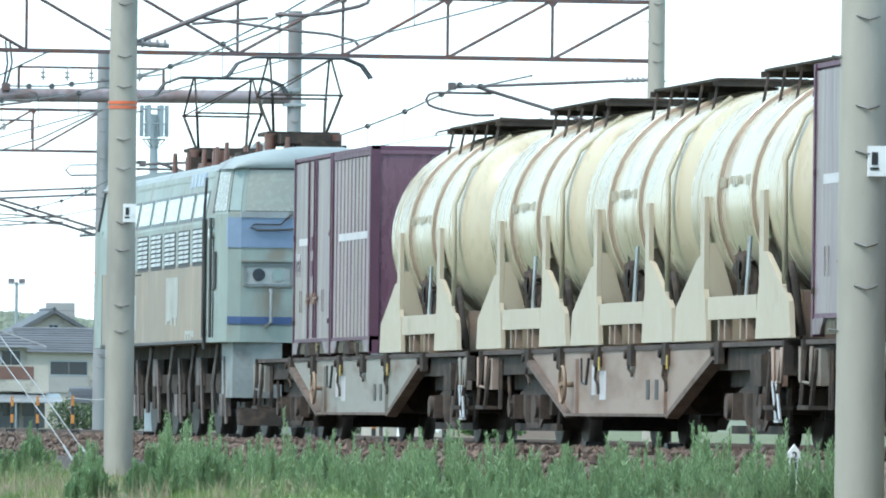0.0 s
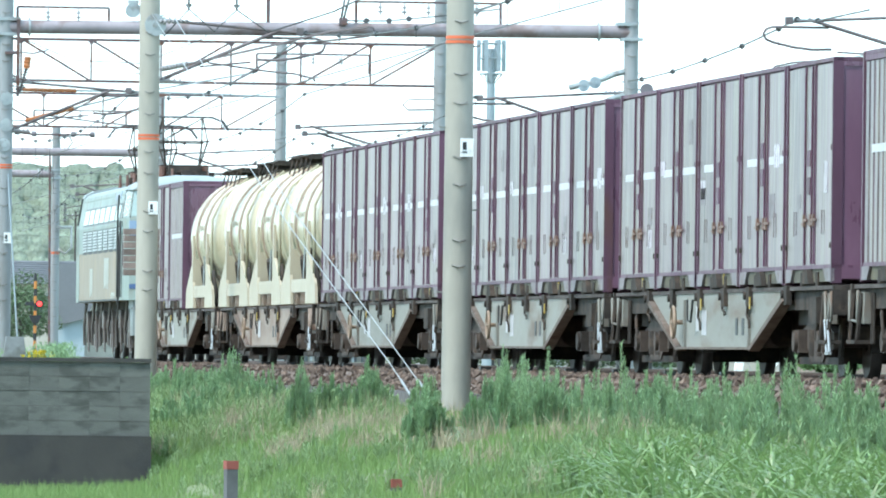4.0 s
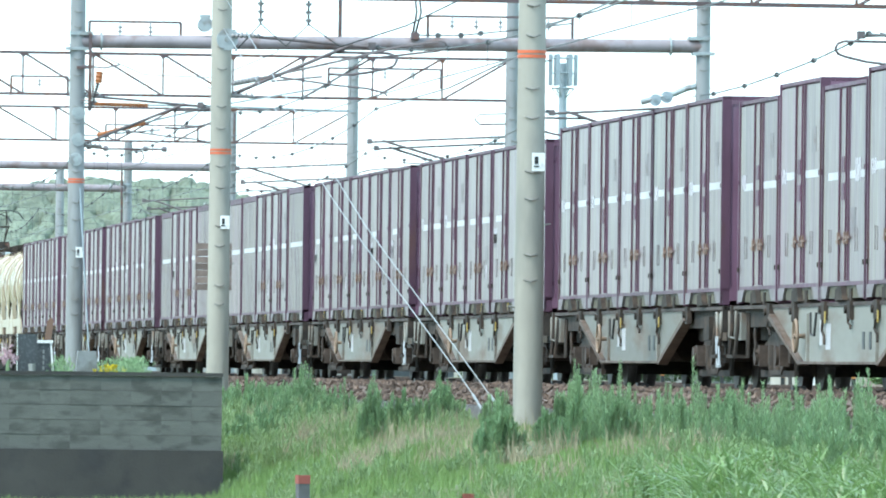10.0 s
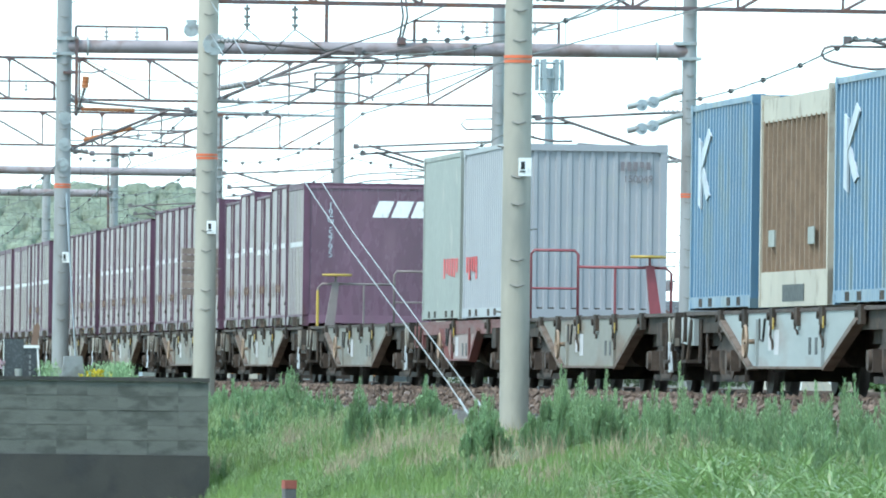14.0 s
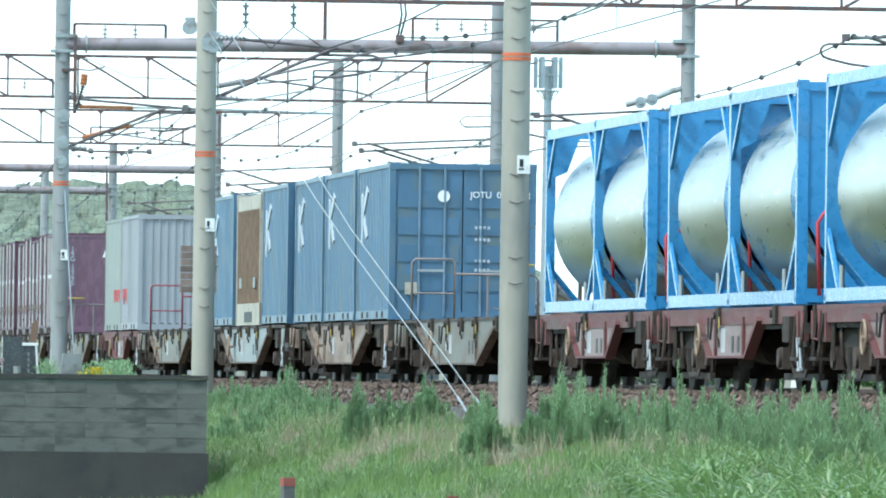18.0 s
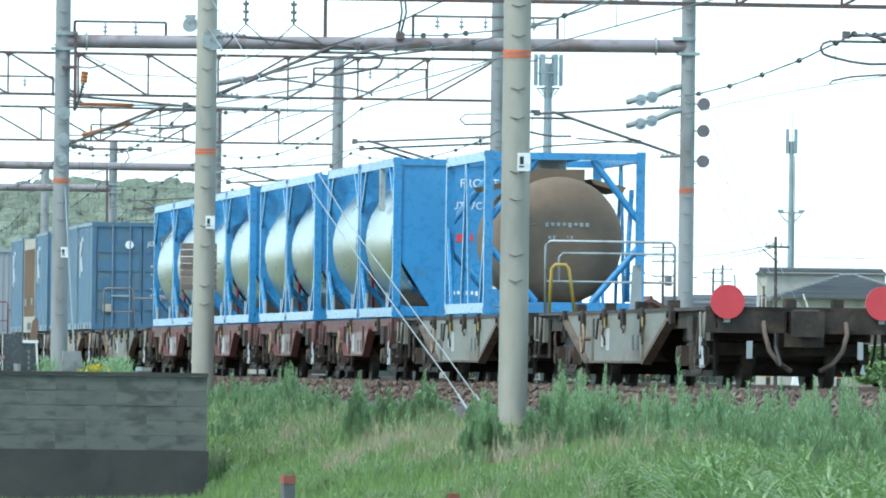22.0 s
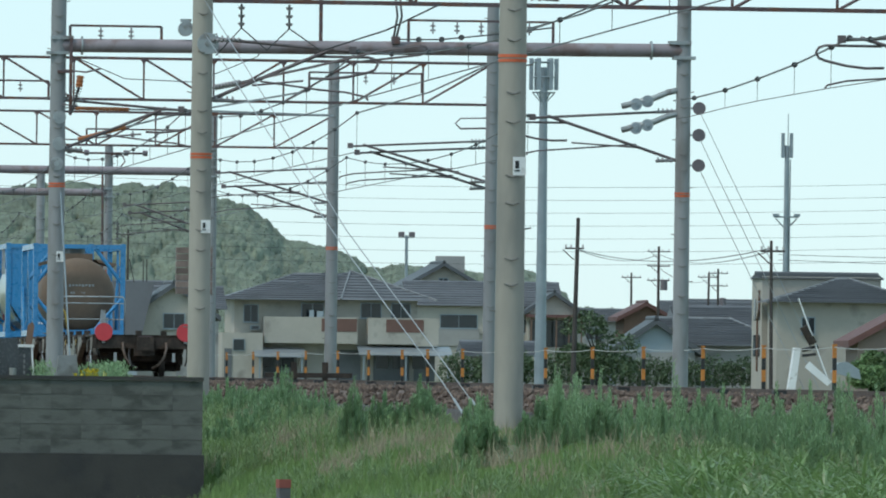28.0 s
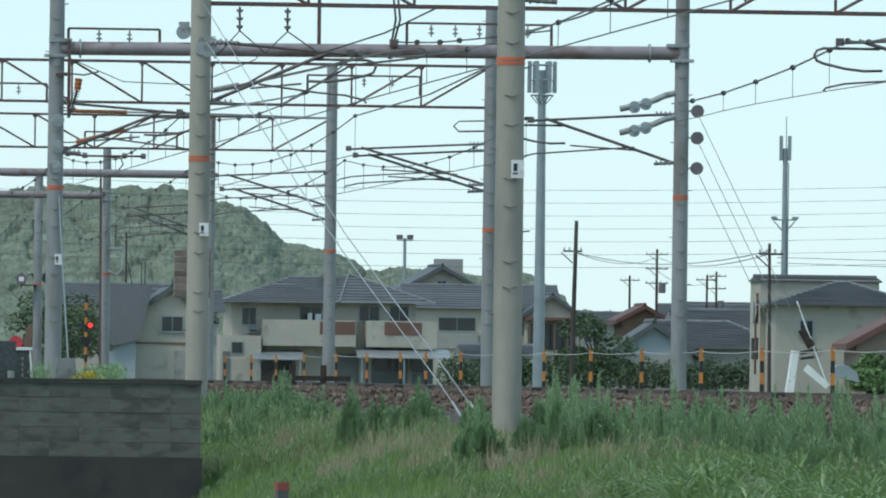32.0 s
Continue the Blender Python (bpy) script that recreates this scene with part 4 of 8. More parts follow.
def wagon(length=20.75, material=None, plate=None, rails=False, name="flat_wagon", label="grey bogie container flat wagon with fish-belly side plates", wheel_side=0):
    material = material or FRAMEGREY
    plate = plate or material
    w = empty(name, label, "wagon", "container wagons")
    e = length / 2 - 0.42
    k = length / 20.75
    rim, sill = (FRAMERED, FRAMERED) if material is FRAMERED else (RUSTRIM, SILL)
    part("deck", Geo().box(-1.15, 1.15, -e, e, 0.99, 1.04), GRIME, w)
    for s in (-1, 1):
        xa, xb = sorted((s * 1.13, s * 1.215))
        part("side_sill", Geo().box(xa, xb, -e, e, 1.0, 1.045), sill, w)
        part("sill_web", Geo().box(*sorted((s * 1.1, s * 1.15)), -e, e, 0.78, 1.0), GRIME, w)
        t, b = (6.0 * k, 3.3 * k) if length > 16 else (2.9, 1.75)
        low = 0.36 if length > 16 else 0.46
        if length < 16:
            part("sill_beam", Geo().box(*sorted((s * 1.15, s * 1.21)), -e, e, 0.84, 1.0), sill, w)
        p = part("side_plate", Geo().prism([(-t - 0.3, 1.0), (-b, low), (b, low), (t + 0.3, 1.0)], "x", *sorted((s * 1.16, s * 1.2))), plate, w)
        part("plate_rim", Geo().box(*sorted((s * 1.14, s * 1.27)), -b, b, low - 0.03, low).prism([(-t, 0.93), (-b, low), (-b - 0.02, low - 0.05), (-t - 0.12, 0.88)], "x", *sorted((s * 1.14, s * 1.27))).prism([(t, 0.93), (b, low), (b, low - 0.05), (t + 0.12, 0.88)], "x", *sorted((s * 1.14, s * 1.27))), rim, p)
        for yy in (-b + 0.4, b - 0.4):
            part("stiffener", Geo().box(*sorted((s * 1.2, s * 1.235)), yy - 0.06, yy + 0.06, low, 0.93), material, p)
        for yy in (-b + 0.9, -b + 1.45):
            part("vent_slot", Geo().box(*sorted((s * 1.2, s * 1.206)), yy, yy + 0.2, 0.5, 0.7), BLACK, p)
        for yy in (b * 0.3,):
            part("stencil", Geo().box(*sorted((s * 1.2, s * 1.204)), yy, yy + 0.42, 0.5, 0.8), STRIPE, p)
            part("worn_patch", Geo().box(*sorted((s * 1.2, s * 1.204)), yy + 0.7, yy + 0.95, 0.55, 0.86), STRIPE, p)
        locks = ((-0.62 * e, 0.0), (-0.3 * e, 0.42), (-0.08 * e, 0.2), (0.14 * e, 0.45), (0.4 * e, 0.12), (0.63 * e, 0.3))
        for yy, drop in locks if length > 16 else locks[::3]:
            lk = part("twist_lock", Geo().box(*sorted((s * 1.19, s * 1.25)), yy - 0.14, yy + 0.14, 0.84, 1.06).cyl((s * 1.2, yy + 0.16, 0.96), (s * 1.275, yy + 0.16, 0.96), 0.05, n=7), GRIME, w)
            if drop:
                part("lock_lever", Geo().tube([(s * 1.24, yy, 0.88), (s * 1.25, yy + 0.02, 0.88 - drop * 0.35), (s * 1.235, yy - 0.08, 0.88 - drop * 0.5), (s * 1.24, yy - 0.14, 0.88 - drop * 0.7)], 0.016, 5), GRIME, lk)
            if drop > 0.4:
                part("lever_mark", Geo().box(*sorted((s * 1.25, s * 1.262)), yy - 0.3, yy - 0.24, 0.8, 0.94), YELLOW, lk, "yellow painted lever end")
        for sy in (-1, 1):
            fr = sy * (e - 0.05)
            part("end_frame", Geo().tube([(s * 1.25, fr, 0.98), (s * 1.25, fr, 0.66), (s * 1.24, fr - sy * 0.5, 0.64), (s * 1.24, fr - sy * 0.55, 0.98)], 0.018, 6).box(*sorted((s * 1.14, s * 1.22)), *sorted((fr - sy * 0.9, fr - sy * 0.3)), 0.62, 0.96), material, w)
            part("brake_pipe", Geo().tube([(s * 1.1, sy * (e - 1.5), 0.8), (s * 1.15, sy * (e - 1.75), 0.7), (s * 1.15, sy * (e - 1.9), 0.45), (s * 1.1, sy * (e - 1.8), 0.32)], 0.022, 6), GRIME, w)
            part("drop_rod", Geo().cyl((s * 1.17, sy * (e - 1.2), 0.95), (s * 1.17, sy * (e - 1.2), 0.4), 0.02, n=5).cyl((s * 1.17, sy * (e - 1.32), 0.95), (s * 1.17, sy * (e - 1.32), 0.4), 0.016, n=5), GRIME, w)
            st = part("step", Geo().tube([(s * 1.22, sy * (e - 0.15), 0.95), (s * 1.27, sy * (e - 0.2), 0.42), (s * 1.27, sy * (e - 0.75), 0.42), (s * 1.22, sy * (e - 0.8), 0.95)], 0.025, 5).box(*sorted((s * 1.12, s * 1.3)), min(sy * (e - 0.78), sy * (e - 0.18)), max(sy * (e - 0.78), sy * (e - 0.18)), 0.40, 0.44), GRIME, w)
    for k2 in (-0.22, 0.0):
        part("ladder_rail", Geo().cyl((-1.25, -e + 0.55 + k2, 0.66), (-1.29, -e + 0.1 + k2, 0.3), 0.016, n=5), GALVW, w, "bright slanted foot-step rail")
    part("foot_step", Geo().box(-1.31, -1.27, -e - 0.14, -e + 0.12, 0.28, 0.305), GALVW, w)
    part("junction_box", Geo().box(-1.3, -1.16, -e + 0.9, -e + 1.5, 0.62, 0.92), GRIME, w)
    part("cable_loop", Geo().tube([(-1.29, 2.1 * k, 0.93), (-1.3, 2.0 * k, 0.68), (-1.3, 1.7 * k, 0.66), (-1.29, 1.6 * k, 0.93)], 0.015, 4), BLACK, w)
    part("brake_reservoir", Geo().cyl((-0.8, -b + 0.3, 0.55), (-0.8, -0.5, 0.55), 0.2, n=12), GRIME, w)
    part("underframe", Geo().prism([(-t, 0.95), (-b - 0.6, 0.42), (b + 0.6, 0.42), (t, 0.95)], "x", -0.72, 0.72), GRIME, w)
    part("centre_sill", Geo().box(-0.25, 0.25, -e, e, 0.55, 0.99), GRIME, w)
    part("brake_gear", Geo().cyl((-0.75, -1.5 * k, 0.62), (-0.75, -0.1, 0.62), 0.18, n=10).box(-1.0, -0.5, 0.6, 1.4, 0.45, 0.85).cyl((0.6, -2 * k, 0.6), (0.6, 1.5, 0.6), 0.2, n=10), GRIME, w)
    hw = part("brake_wheel", Geo().lathe((-1.32, 3.2 * k, 0.66), "x", [(-0.02, 0.19), (0.0, 0.21), (0.02, 0.19), (0.0, 0.17), (-0.02, 0.19)], 18).cyl((-1.32, 3.2 * k, 0.48), (-1.32, 3.2 * k, 0.84), 0.014, n=4).cyl((-1.32, 3.02 * k, 0.66), (-1.32, 3.38 * k, 0.66), 0.014, n=4).cyl((-1.34, 3.2 * k, 0.66), (-1.2, 3.2 * k, 0.66), 0.03, n=6), BRAKETAN, w, "tan handbrake wheel")
    for sy in (-1, 1):
        part("end_beam", Geo().box(-1.24, 1.24, *sorted((sy * (e - 0.12), sy * e)), 0.72, 1.05), GRIME, w)
        cp = part("coupler", Geo().box(-0.12, 0.12, *sorted((sy * (e - 0.1), sy * (e + 0.3))), 0.74, 0.96).box(-0.2, 0.2, *sorted((sy * (e + 0.24), sy * (e + 0.41))), 0.68, 1.0), GRIME, w)
        part("brake_hose", Geo().tube([(sy * 0.35, sy * (e - 0.02), 0.72), (sy * 0.38, sy * (e + 0.2), 0.55), (sy * 0.33, sy * (e + 0.3), 0.32), (sy * 0.26, sy * (e + 0.2), 0.3)], 0.03, 5), BLACK, cp)
        yb = sy * (e - 2.75 * k)
        part("bolster", Geo().box(-1.0, 1.0, yb - 1.6, yb + 1.6, 0.62, 0.95), GRIME, w)
        part("brake_beam", Geo().box(-0.98, 0.98, yb - 1.55, yb - 1.4, 0.44, 0.6), GRIME, w)
        bg = part("bogie", Geo().prism([(yb - 1.35, 0.52), (yb - 1.3, 0.34), (yb - 0.75, 0.34), (yb - 0.45, 0.2), (yb + 0.45, 0.2), (yb + 0.75, 0.34), (yb + 1.3, 0.34), (yb + 1.35, 0.52), (yb + 0.8, 0.62), (yb + 0.3, 0.72), (yb - 0.3, 0.72), (yb - 0.8, 0.62)], "x", -1.02, -0.9).prism([(yb - 1.35, 0.52), (yb - 1.3, 0.34), (yb - 0.75, 0.34), (yb - 0.45, 0.2), (yb + 0.45, 0.2), (yb + 0.75, 0.34), (yb + 1.3, 0.34), (yb + 1.35, 0.52), (yb + 0.8, 0.62), (yb + 0.3, 0.72), (yb - 0.3, 0.72), (yb - 0.8, 0.62)], "x", 0.9, 1.02).box(-0.95, 0.95, yb - 0.25, yb + 0.25, 0.35, 0.6), BOGIE, w, "grimy two-axle bogie")
        # brake linkage bar, with a wide slab added to block light inside the bogie
        part("brake_rigging", Geo().box(-1.0, -0.94, yb - 1.55, yb + 1.55, 0.17, 0.25).box(-0.9, 0.9, yb - 0.6, yb + 0.6, 0.18, 0.36).cyl((-0.97, yb - 1.5, 0.2), (-0.97, yb - 1.7, 0.7), 0.03, n=5), GRIME, bg)
        for a in (-0.95, 0.95):
            for s in (-1, 1):
                part("wheel", Geo().lathe((s * 0.53, yb + a, 0.43), "x", [(-0.065, 0.1), (-0.06, 0.38), (-0.065, 0.43), (0.06, 0.43), (0.065, 0.38), (0.06, 0.1)], 22), TYRE, bg)
            part("axle", Geo().cyl((-0.9, yb + a, 0.43), (0.9, yb + a, 0.43), 0.07, n=8), TYRE, bg)
            part("axle_box", Geo().box(-1.12, -1.0, yb + a - 0.16, yb + a + 0.16, 0.3, 0.56).cyl((-1.16, yb + a, 0.43), (-1.1, yb + a, 0.43), 0.12, n=10), BOGIE, bg)
            part("spring", Geo().cyl((-0.98, yb + a * 0.32, 0.26), (-0.98, yb + a * 0.32, 0.56), 0.09, n=8), GRIME, bg)
            part("brake_shoe", Geo().box(-0.62, -0.44, yb + a * 1.5 - 0.05, yb + a * 1.5 + 0.05, 0.3, 0.6), GRIME, bg)
    return w


def tail_rail(w, y):
    """Wide handrail with a yellow step hoop on the end of the last wagon."""
    r = part("handrail", Geo().tube([(-1.12, y, 1.04), (-1.12, y, 2.02), (-1.06, y, 2.08), (0.69, y, 2.08), (0.75, y, 2.02), (0.75, y, 1.04)], 0.022, 6).tube([(-0.93, y, 1.5), (-0.93, y, 1.85), (-0.88, y, 1.91), (0.75, y, 1.91)], 0.018, 5).cyl((-1.12, y, 1.5), (0.75, y, 1.5), 0.018, n=5), STEEL, w, "bent tube end handrail")
    part("step_hoop", Geo().tube([(-1.07, y - 0.06, 1.04), (-1.04, y - 0.06, 1.68), (-0.99, y - 0.06, 1.74), (-0.84, y - 0.06, 1.74), (-0.79, y - 0.06, 1.68), (-0.7, y - 0.06, 1.04)], 0.025, 6), YELLOW, r, "yellow step hoop")
    part("brake_stand", Geo().prism([(0.1, 1.04), (0.28, 1.04), (0.26, 1.75), (0.14, 1.75)], "y", y - 0.05, y + 0.05), STEEL, w)


def end_rail(w, length, sy, material, flip=1):
    """Handrail and brake stand on the open end of a wagon."""
    e = length / 2 - 0.55
    y = sy * e
    k = flip

    def at(*pts):
        return [(k * x, y, z) for x, z in pts]
    r = part("handrail", Geo().tube(at((-1.0, 1.04), (-1.0, 2.0), (-0.95, 2.06), (-0.35, 2.06), (-0.3, 2.0), (-0.3, 1.04)), 0.022, 6).cyl((-k, y, 1.5), (-0.3 * k, y, 1.5), 0.018, n=5).tube(at((-0.3, 1.82), (1.0, 1.82), (1.08, 1.74), (1.08, 1.04)), 0.022, 6).cyl((0.25 * k, y, 1.04), (0.25 * k, y, 1.82), 0.02, n=5), material, w, "bent tube end handrail")
    b = part("brake_stand", Geo().prism([(k * x, z) for x, z in ((0.78, 1.04), (0.95, 1.04), (0.82, 1.85), (0.7, 1.85))][::k], "y", y - 0.05, y + 0.05).cyl((0.76 * k, y, 1.85), (0.76 * k, y, 1.97), 0.02, n=5), material, w)
    part("brake_handle", Geo().lathe((0.74 * k, y, 1.98), "z", [(-0.02, 0.0), (-0.02, 0.27), (0.02, 0.27), (0.02, 0.0)], 14), YELLOW, b, "yellow handbrake wheel")
    if k < 0:
        part("painted_post", Geo().cyl((1.085 * k, y - 0.004, 1.06), (1.085 * k, y - 0.004, 1.7), 0.026, n=6), YELLOW, r, "yellow painted post")
    return r


def assemble_train():
    rnd = random.Random(11)
    doors, ribs, tall = [box12(seed=k) for k in range(5)], box12(ribbed=True), box12(2.62)
    flat, short = wagon(), wagon(15.0, FRAMERED, FRAMEPALE, label="maroon short bogie container flat wagon with pale side plates")
    pale = wagon(label="pale blue-grey bogie container flat wagon with fish-belly plates", material=FRAMEPALEBLUE)
    tan = wagon(label="rust-stained tan bogie container flat wagon", material=FRAMETAN)
    used = set()

    def put(ob, u):
        if ob.name in used:
            ob = copy_thing(ob, Matrix.Identity(4))
        used.add(ob.name)
        return aboard(ob, u)

    # middle of each wagon, and its kind
    put(flat, 391.6)
    put(tan, 370.8)
    for u in (350.0, 329.2, 308.4, 287.2, 266.2, 245.0, 224.1, 203.2, 182.3):
        put(flat, u)
    for u, n_end in ((161.3, 1), (125.7, 1), (62.6, 1), (-18.9, 0)):
        e = wagon()
        if n_end:
            end_rail(e, 20.75, 1, RAILBROWN if u != 125.7 else REDRAIL, -1 if u == 161.3 else 1)
        aboard(tagged(e, "grey bogie container flat wagon, partly empty deck"), u)
    put(short, 143.4)
    put(pale, 104.6)
    put(tan, 83.6)
    for u in (43.9, 28.9, 13.9, -1.0):
        put(short, u)
    tail = wagon()
    tail_rail(tail, 20.75 / 2 - 0.55)
    for s in (-1, 1):
        d = part("tail_disc", Geo().cyl((s * 0.98, -10.02, 1.11), (s * 0.98, -9.98, 1.11), 0.215, n=24), REDDISC, tail, "round red tail disc")
        part("disc_bracket", Geo().box(s * 0.98 - 0.04, s * 0.98 + 0.04, -9.97, -9.94, 0.85, 1.15), STEEL, d)
    for s in (-1, 1):
        part("air_hose", Geo().tube([(s * 0.52, -10.0, 0.86), (s * 0.52, -10.12, 0.72), (s * 0.46, -10.15, 0.5), (s * 0.34, -10.14, 0.34), (s * 0.18, -10.1, 0.25)], 0.032, 6), RUSTRIM, tail)
        part("hose_clamp", Geo().box(s * 0.7 - 0.035, s * 0.7 + 0.035, -10.06, -10.0, 0.4, 0.62), STEEL, tail)
        part("lamp_hoop", Geo().tube([(s * 0.98 - 0.09, -9.95, 1.05), (s * 0.98 - 0.07, -9.95, 1.42), (s * 0.98 + 0.09, -9.95, 1.44), (s * 0.98 + 0.11, -9.95, 1.05)], 0.014, 5), STEEL, tail) if s < 0 else None
    for x, y in ((-0.85, -9.0), (-0.1, -9.3), (0.5, -9.3), (1.0, -9.0), (-1.1, -5.4), (-1.1, -1.8), (-1.1, 1.8), (-1.1, 5.4)):
        part("deck_lock", Geo().box(x - 0.07, x + 0.07, y - 0.12, y + 0.12, 1.03, 1.15), GRIME, tail)
    part("coupler_release", Geo().box(-0.14, 0.18, -10.03, -9.97, 0.78, 1.02), RUSTY, tail, "faded reddish coupler housing")
    aboard(tagged(tail, "empty grey flat wagon with red tail discs on its end"), -40.0)
    # loads
    for u in (386.0,):
        put(TANK, u)
    put(doors[0], 396.0)
    put(ribs, 392.2)
    for u in (377.8, 370.8, 364.0):
        put(TANK, u)
    plan = {350.0: "DDDDD", 329.2: "DDDDD", 308.4: "DDDDD", 287.0: "RDDRR", 266.5: "RRDDR", 245.0: "DDDDD", 224.1: "DDDDD", 203.2: "TTTTT", 182.3: "DTDTR"}
    for u, kinds in plan.items():
        for i, k in enumerate(kinds):
            at = u + 7.74 - 3.87 * i
            last = u == 182.3 and i == 4
            if last:
                c = box12(2.6, True)
                lettering("lettering", "1\n9\nG\n-\n5\n7\n9\n5", 0.175, EMBLEM, c, pose(-0.72, -1.835, DECK + 1.74, 90, 0, 0), "white stencilled container number", 0.72)
                em = Geo()
                for a, b in ((0.08, 0.36), (0.42, 0.72), (0.78, 1.08)):
                    em.prism([(a - 0.04, DECK + 1.98), (b - 0.04, DECK + 1.98), (b + 0.08, DECK + 2.28), (a + 0.08, DECK + 2.28)], "y", -1.836, -1.83)
                part("emblem", em, WHITE, c, "white slanted emblem shapes")
                aboard(c, at)
            else:
                put({"D": rnd.choice(doors), "R": ribs, "T": tall}[k], at)
    reefer = box20(CREAMWHITE, "pale smooth-sided twenty-foot insulated container with red writing", smooth=True)
    bars(reefer, -1.212, -2.6, -0.2, DECK + 0.62, DECK + 0.95, 6, REDDISC, 21)
    aboard(reefer, 146.6)
    grey = box20(GREYBOX, "pale grey corrugated twenty-foot container with red side writing")
    bars(grey, -1.215, 0.9, 2.7, DECK + 0.6, DECK + 0.95, 5, REDDISC, 22)
    lettering("lettering", "150049", 0.15, BALLOON, grey, pose(0.78, -3.035, DECK + 2.08, 90, 0, 0), "dark stencilled container number")
    bars(grey, -3.03, 0.52, 1.0, DECK + 2.2, DECK + 2.34, 5, BALLOON, 23, "y")
    aboard(grey, 140.2)
    blue = box20(BLUEBOX, "blue corrugated twenty-foot container with white side emblem", logo=True)
    put(blue, 111.2)
    aboard(brown_rack(), 104.4)
    for u in (97.7, 90.1, 83.6):
        put(blue, u)
    rear = box20(BLUEBOX, "blue twenty-foot container with closed end doors", doors=True, logo=True)
    y = -3.04
    part("round_label", Geo().cyl((-0.32, y - 0.004, DECK + 2.05), (-0.32, y + 0.02, DECK + 2.05), 0.1, n=20), WHITE, rear)
    lettering("lettering", "JOTU  088811 2\n         2269", 0.15, WHITE, rear, pose(0.62, y - 0.02, DECK + 2.0, 90, 0, 0), "white container number")
    for i, zz in enumerate((1.5, 1.3, 0.95, 0.8)):
        bars(rear, y - 0.012, 0.2, 0.48, DECK + zz, DECK + zz + 0.06, 4, EMBLEM, 30 + i, "y")
        bars(rear, y - 0.012, 0.62, 0.95, DECK + zz, DECK + zz + 0.06, 5, EMBLEM, 40 + i, "y")
    part("notice", Geo().box(-0.95, -0.75, y - 0.006, y + 0.02, DECK + 0.42, DECK + 0.62), BEIGE, rear)
    aboard(rear, 77.1)
    tank = steel_tank()
    for u in (47.2, 40.9, 32.2, 25.9, 17.1, 10.8, 1.9):
        put(tank, u)
    aboard(steel_tank(end_plate=True), -4.6)
    aboard(steel_tank(brown=True), -19.5)


RAILBROWN = mat("brownish_rail", (0.20, 0.165, 0.155), 0.55, 0.1, var=0.2, scale=3)
REDRAIL = mat("maroon_rail", (0.22, 0.05, 0.06), 0.5, var=0.15)
FRAMEPALEBLUE = mat("wagon_pale_blue", (0.27, 0.295, 0.29), 0.5, var=0.08, scale=0.6, stretch=(1, 0.25, 1), dirt=(0.2, 0.15, 0.12), amount=0.2)
FRAMETAN = mat("wagon_tan", (0.28, 0.21, 0.165), 0.6, var=0.12, scale=0.8, stretch=(1, 0.25, 1), dirt=(0.16, 0.09, 0.06), amount=0.4)
CREAMWHITE = mat("pale_cream_paint", (0.25, 0.265, 0.24), 0.55, var=0.06, scale=0.8, dirt=(0.36, 0.34, 0.3), amount=0.12)
TANK = cream_tank()
assemble_train()


# ---- locomotive ----
def pantograph(parent, y):
    p = part("pantograph", Geo().box(-0.5, 0.5, y - 0.55, y + 0.55, 4.12, 4.17).box(-0.35, 0.35, y - 0.9, y + 0.9, 4.0, 4.13), GRIME, parent, "raised diamond pantograph")
    for s in (-1, 1):
        for k in (-1, 1):
            part("lower_arm", Geo().cyl((s * 0.36, y + k * 0.12, 4.16), (s * 0.47, y + k * 0.85, 4.66), 0.022, n=5), GRIME, p)
            part("upper_arm", Geo().cyl((s * 0.47, y + k * 0.85, 4.66), (s * 0.42, y + k * 0.12, 5.17), 0.017, n=5), GRIME, p)
    for k in (-1, 1):
        part("knee_bar", Geo().cyl((-0.5, y + k * 0.85, 4.66), (0.5, y + k * 0.85, 4.66), 0.016, n=5), GRIME, p)
        part("cross_brace", Geo().cyl((-0.47, y + k * 0.85, 4.66), (0.42, y + k * 0.12, 5.17), 0.012, n=4), GRIME, p)
        part("collector", Geo().tube([(-0.98, y + k * 0.14, 4.92), (-0.85, y + k * 0.14, 5.1), (-0.62, y + k * 0.14, 5.19), (0.62, y + k * 0.14, 5.19), (0.85, y + k * 0.14, 5.1), (0.98, y + k * 0.14, 4.92)], 0.02, 5), WIRE, p)
    for s in (-1, 1):
        part("foot_insulator", Geo().cyl((s * 0.45, y - 0.5, 3.72), (s * 0.45, y - 0.5, 4.14), 0.08, n=8), INSULBROWN, p)
    return p


INSULBROWN = mat("brown_insulator", (0.14, 0.07, 0.05), 0.4, var=0.2)
LOUVRE = mat("louvre_metal", (0.42, 0.44, 0.42), 0.5, 0.2, var=0.15, scale=4)
# black of rubber seals and seams, also painted shade behind louvres and under the body
SEAL_SHADE = mat("rubber_seal", (0.05, 0.05, 0.05), 0.6, var=0.1)


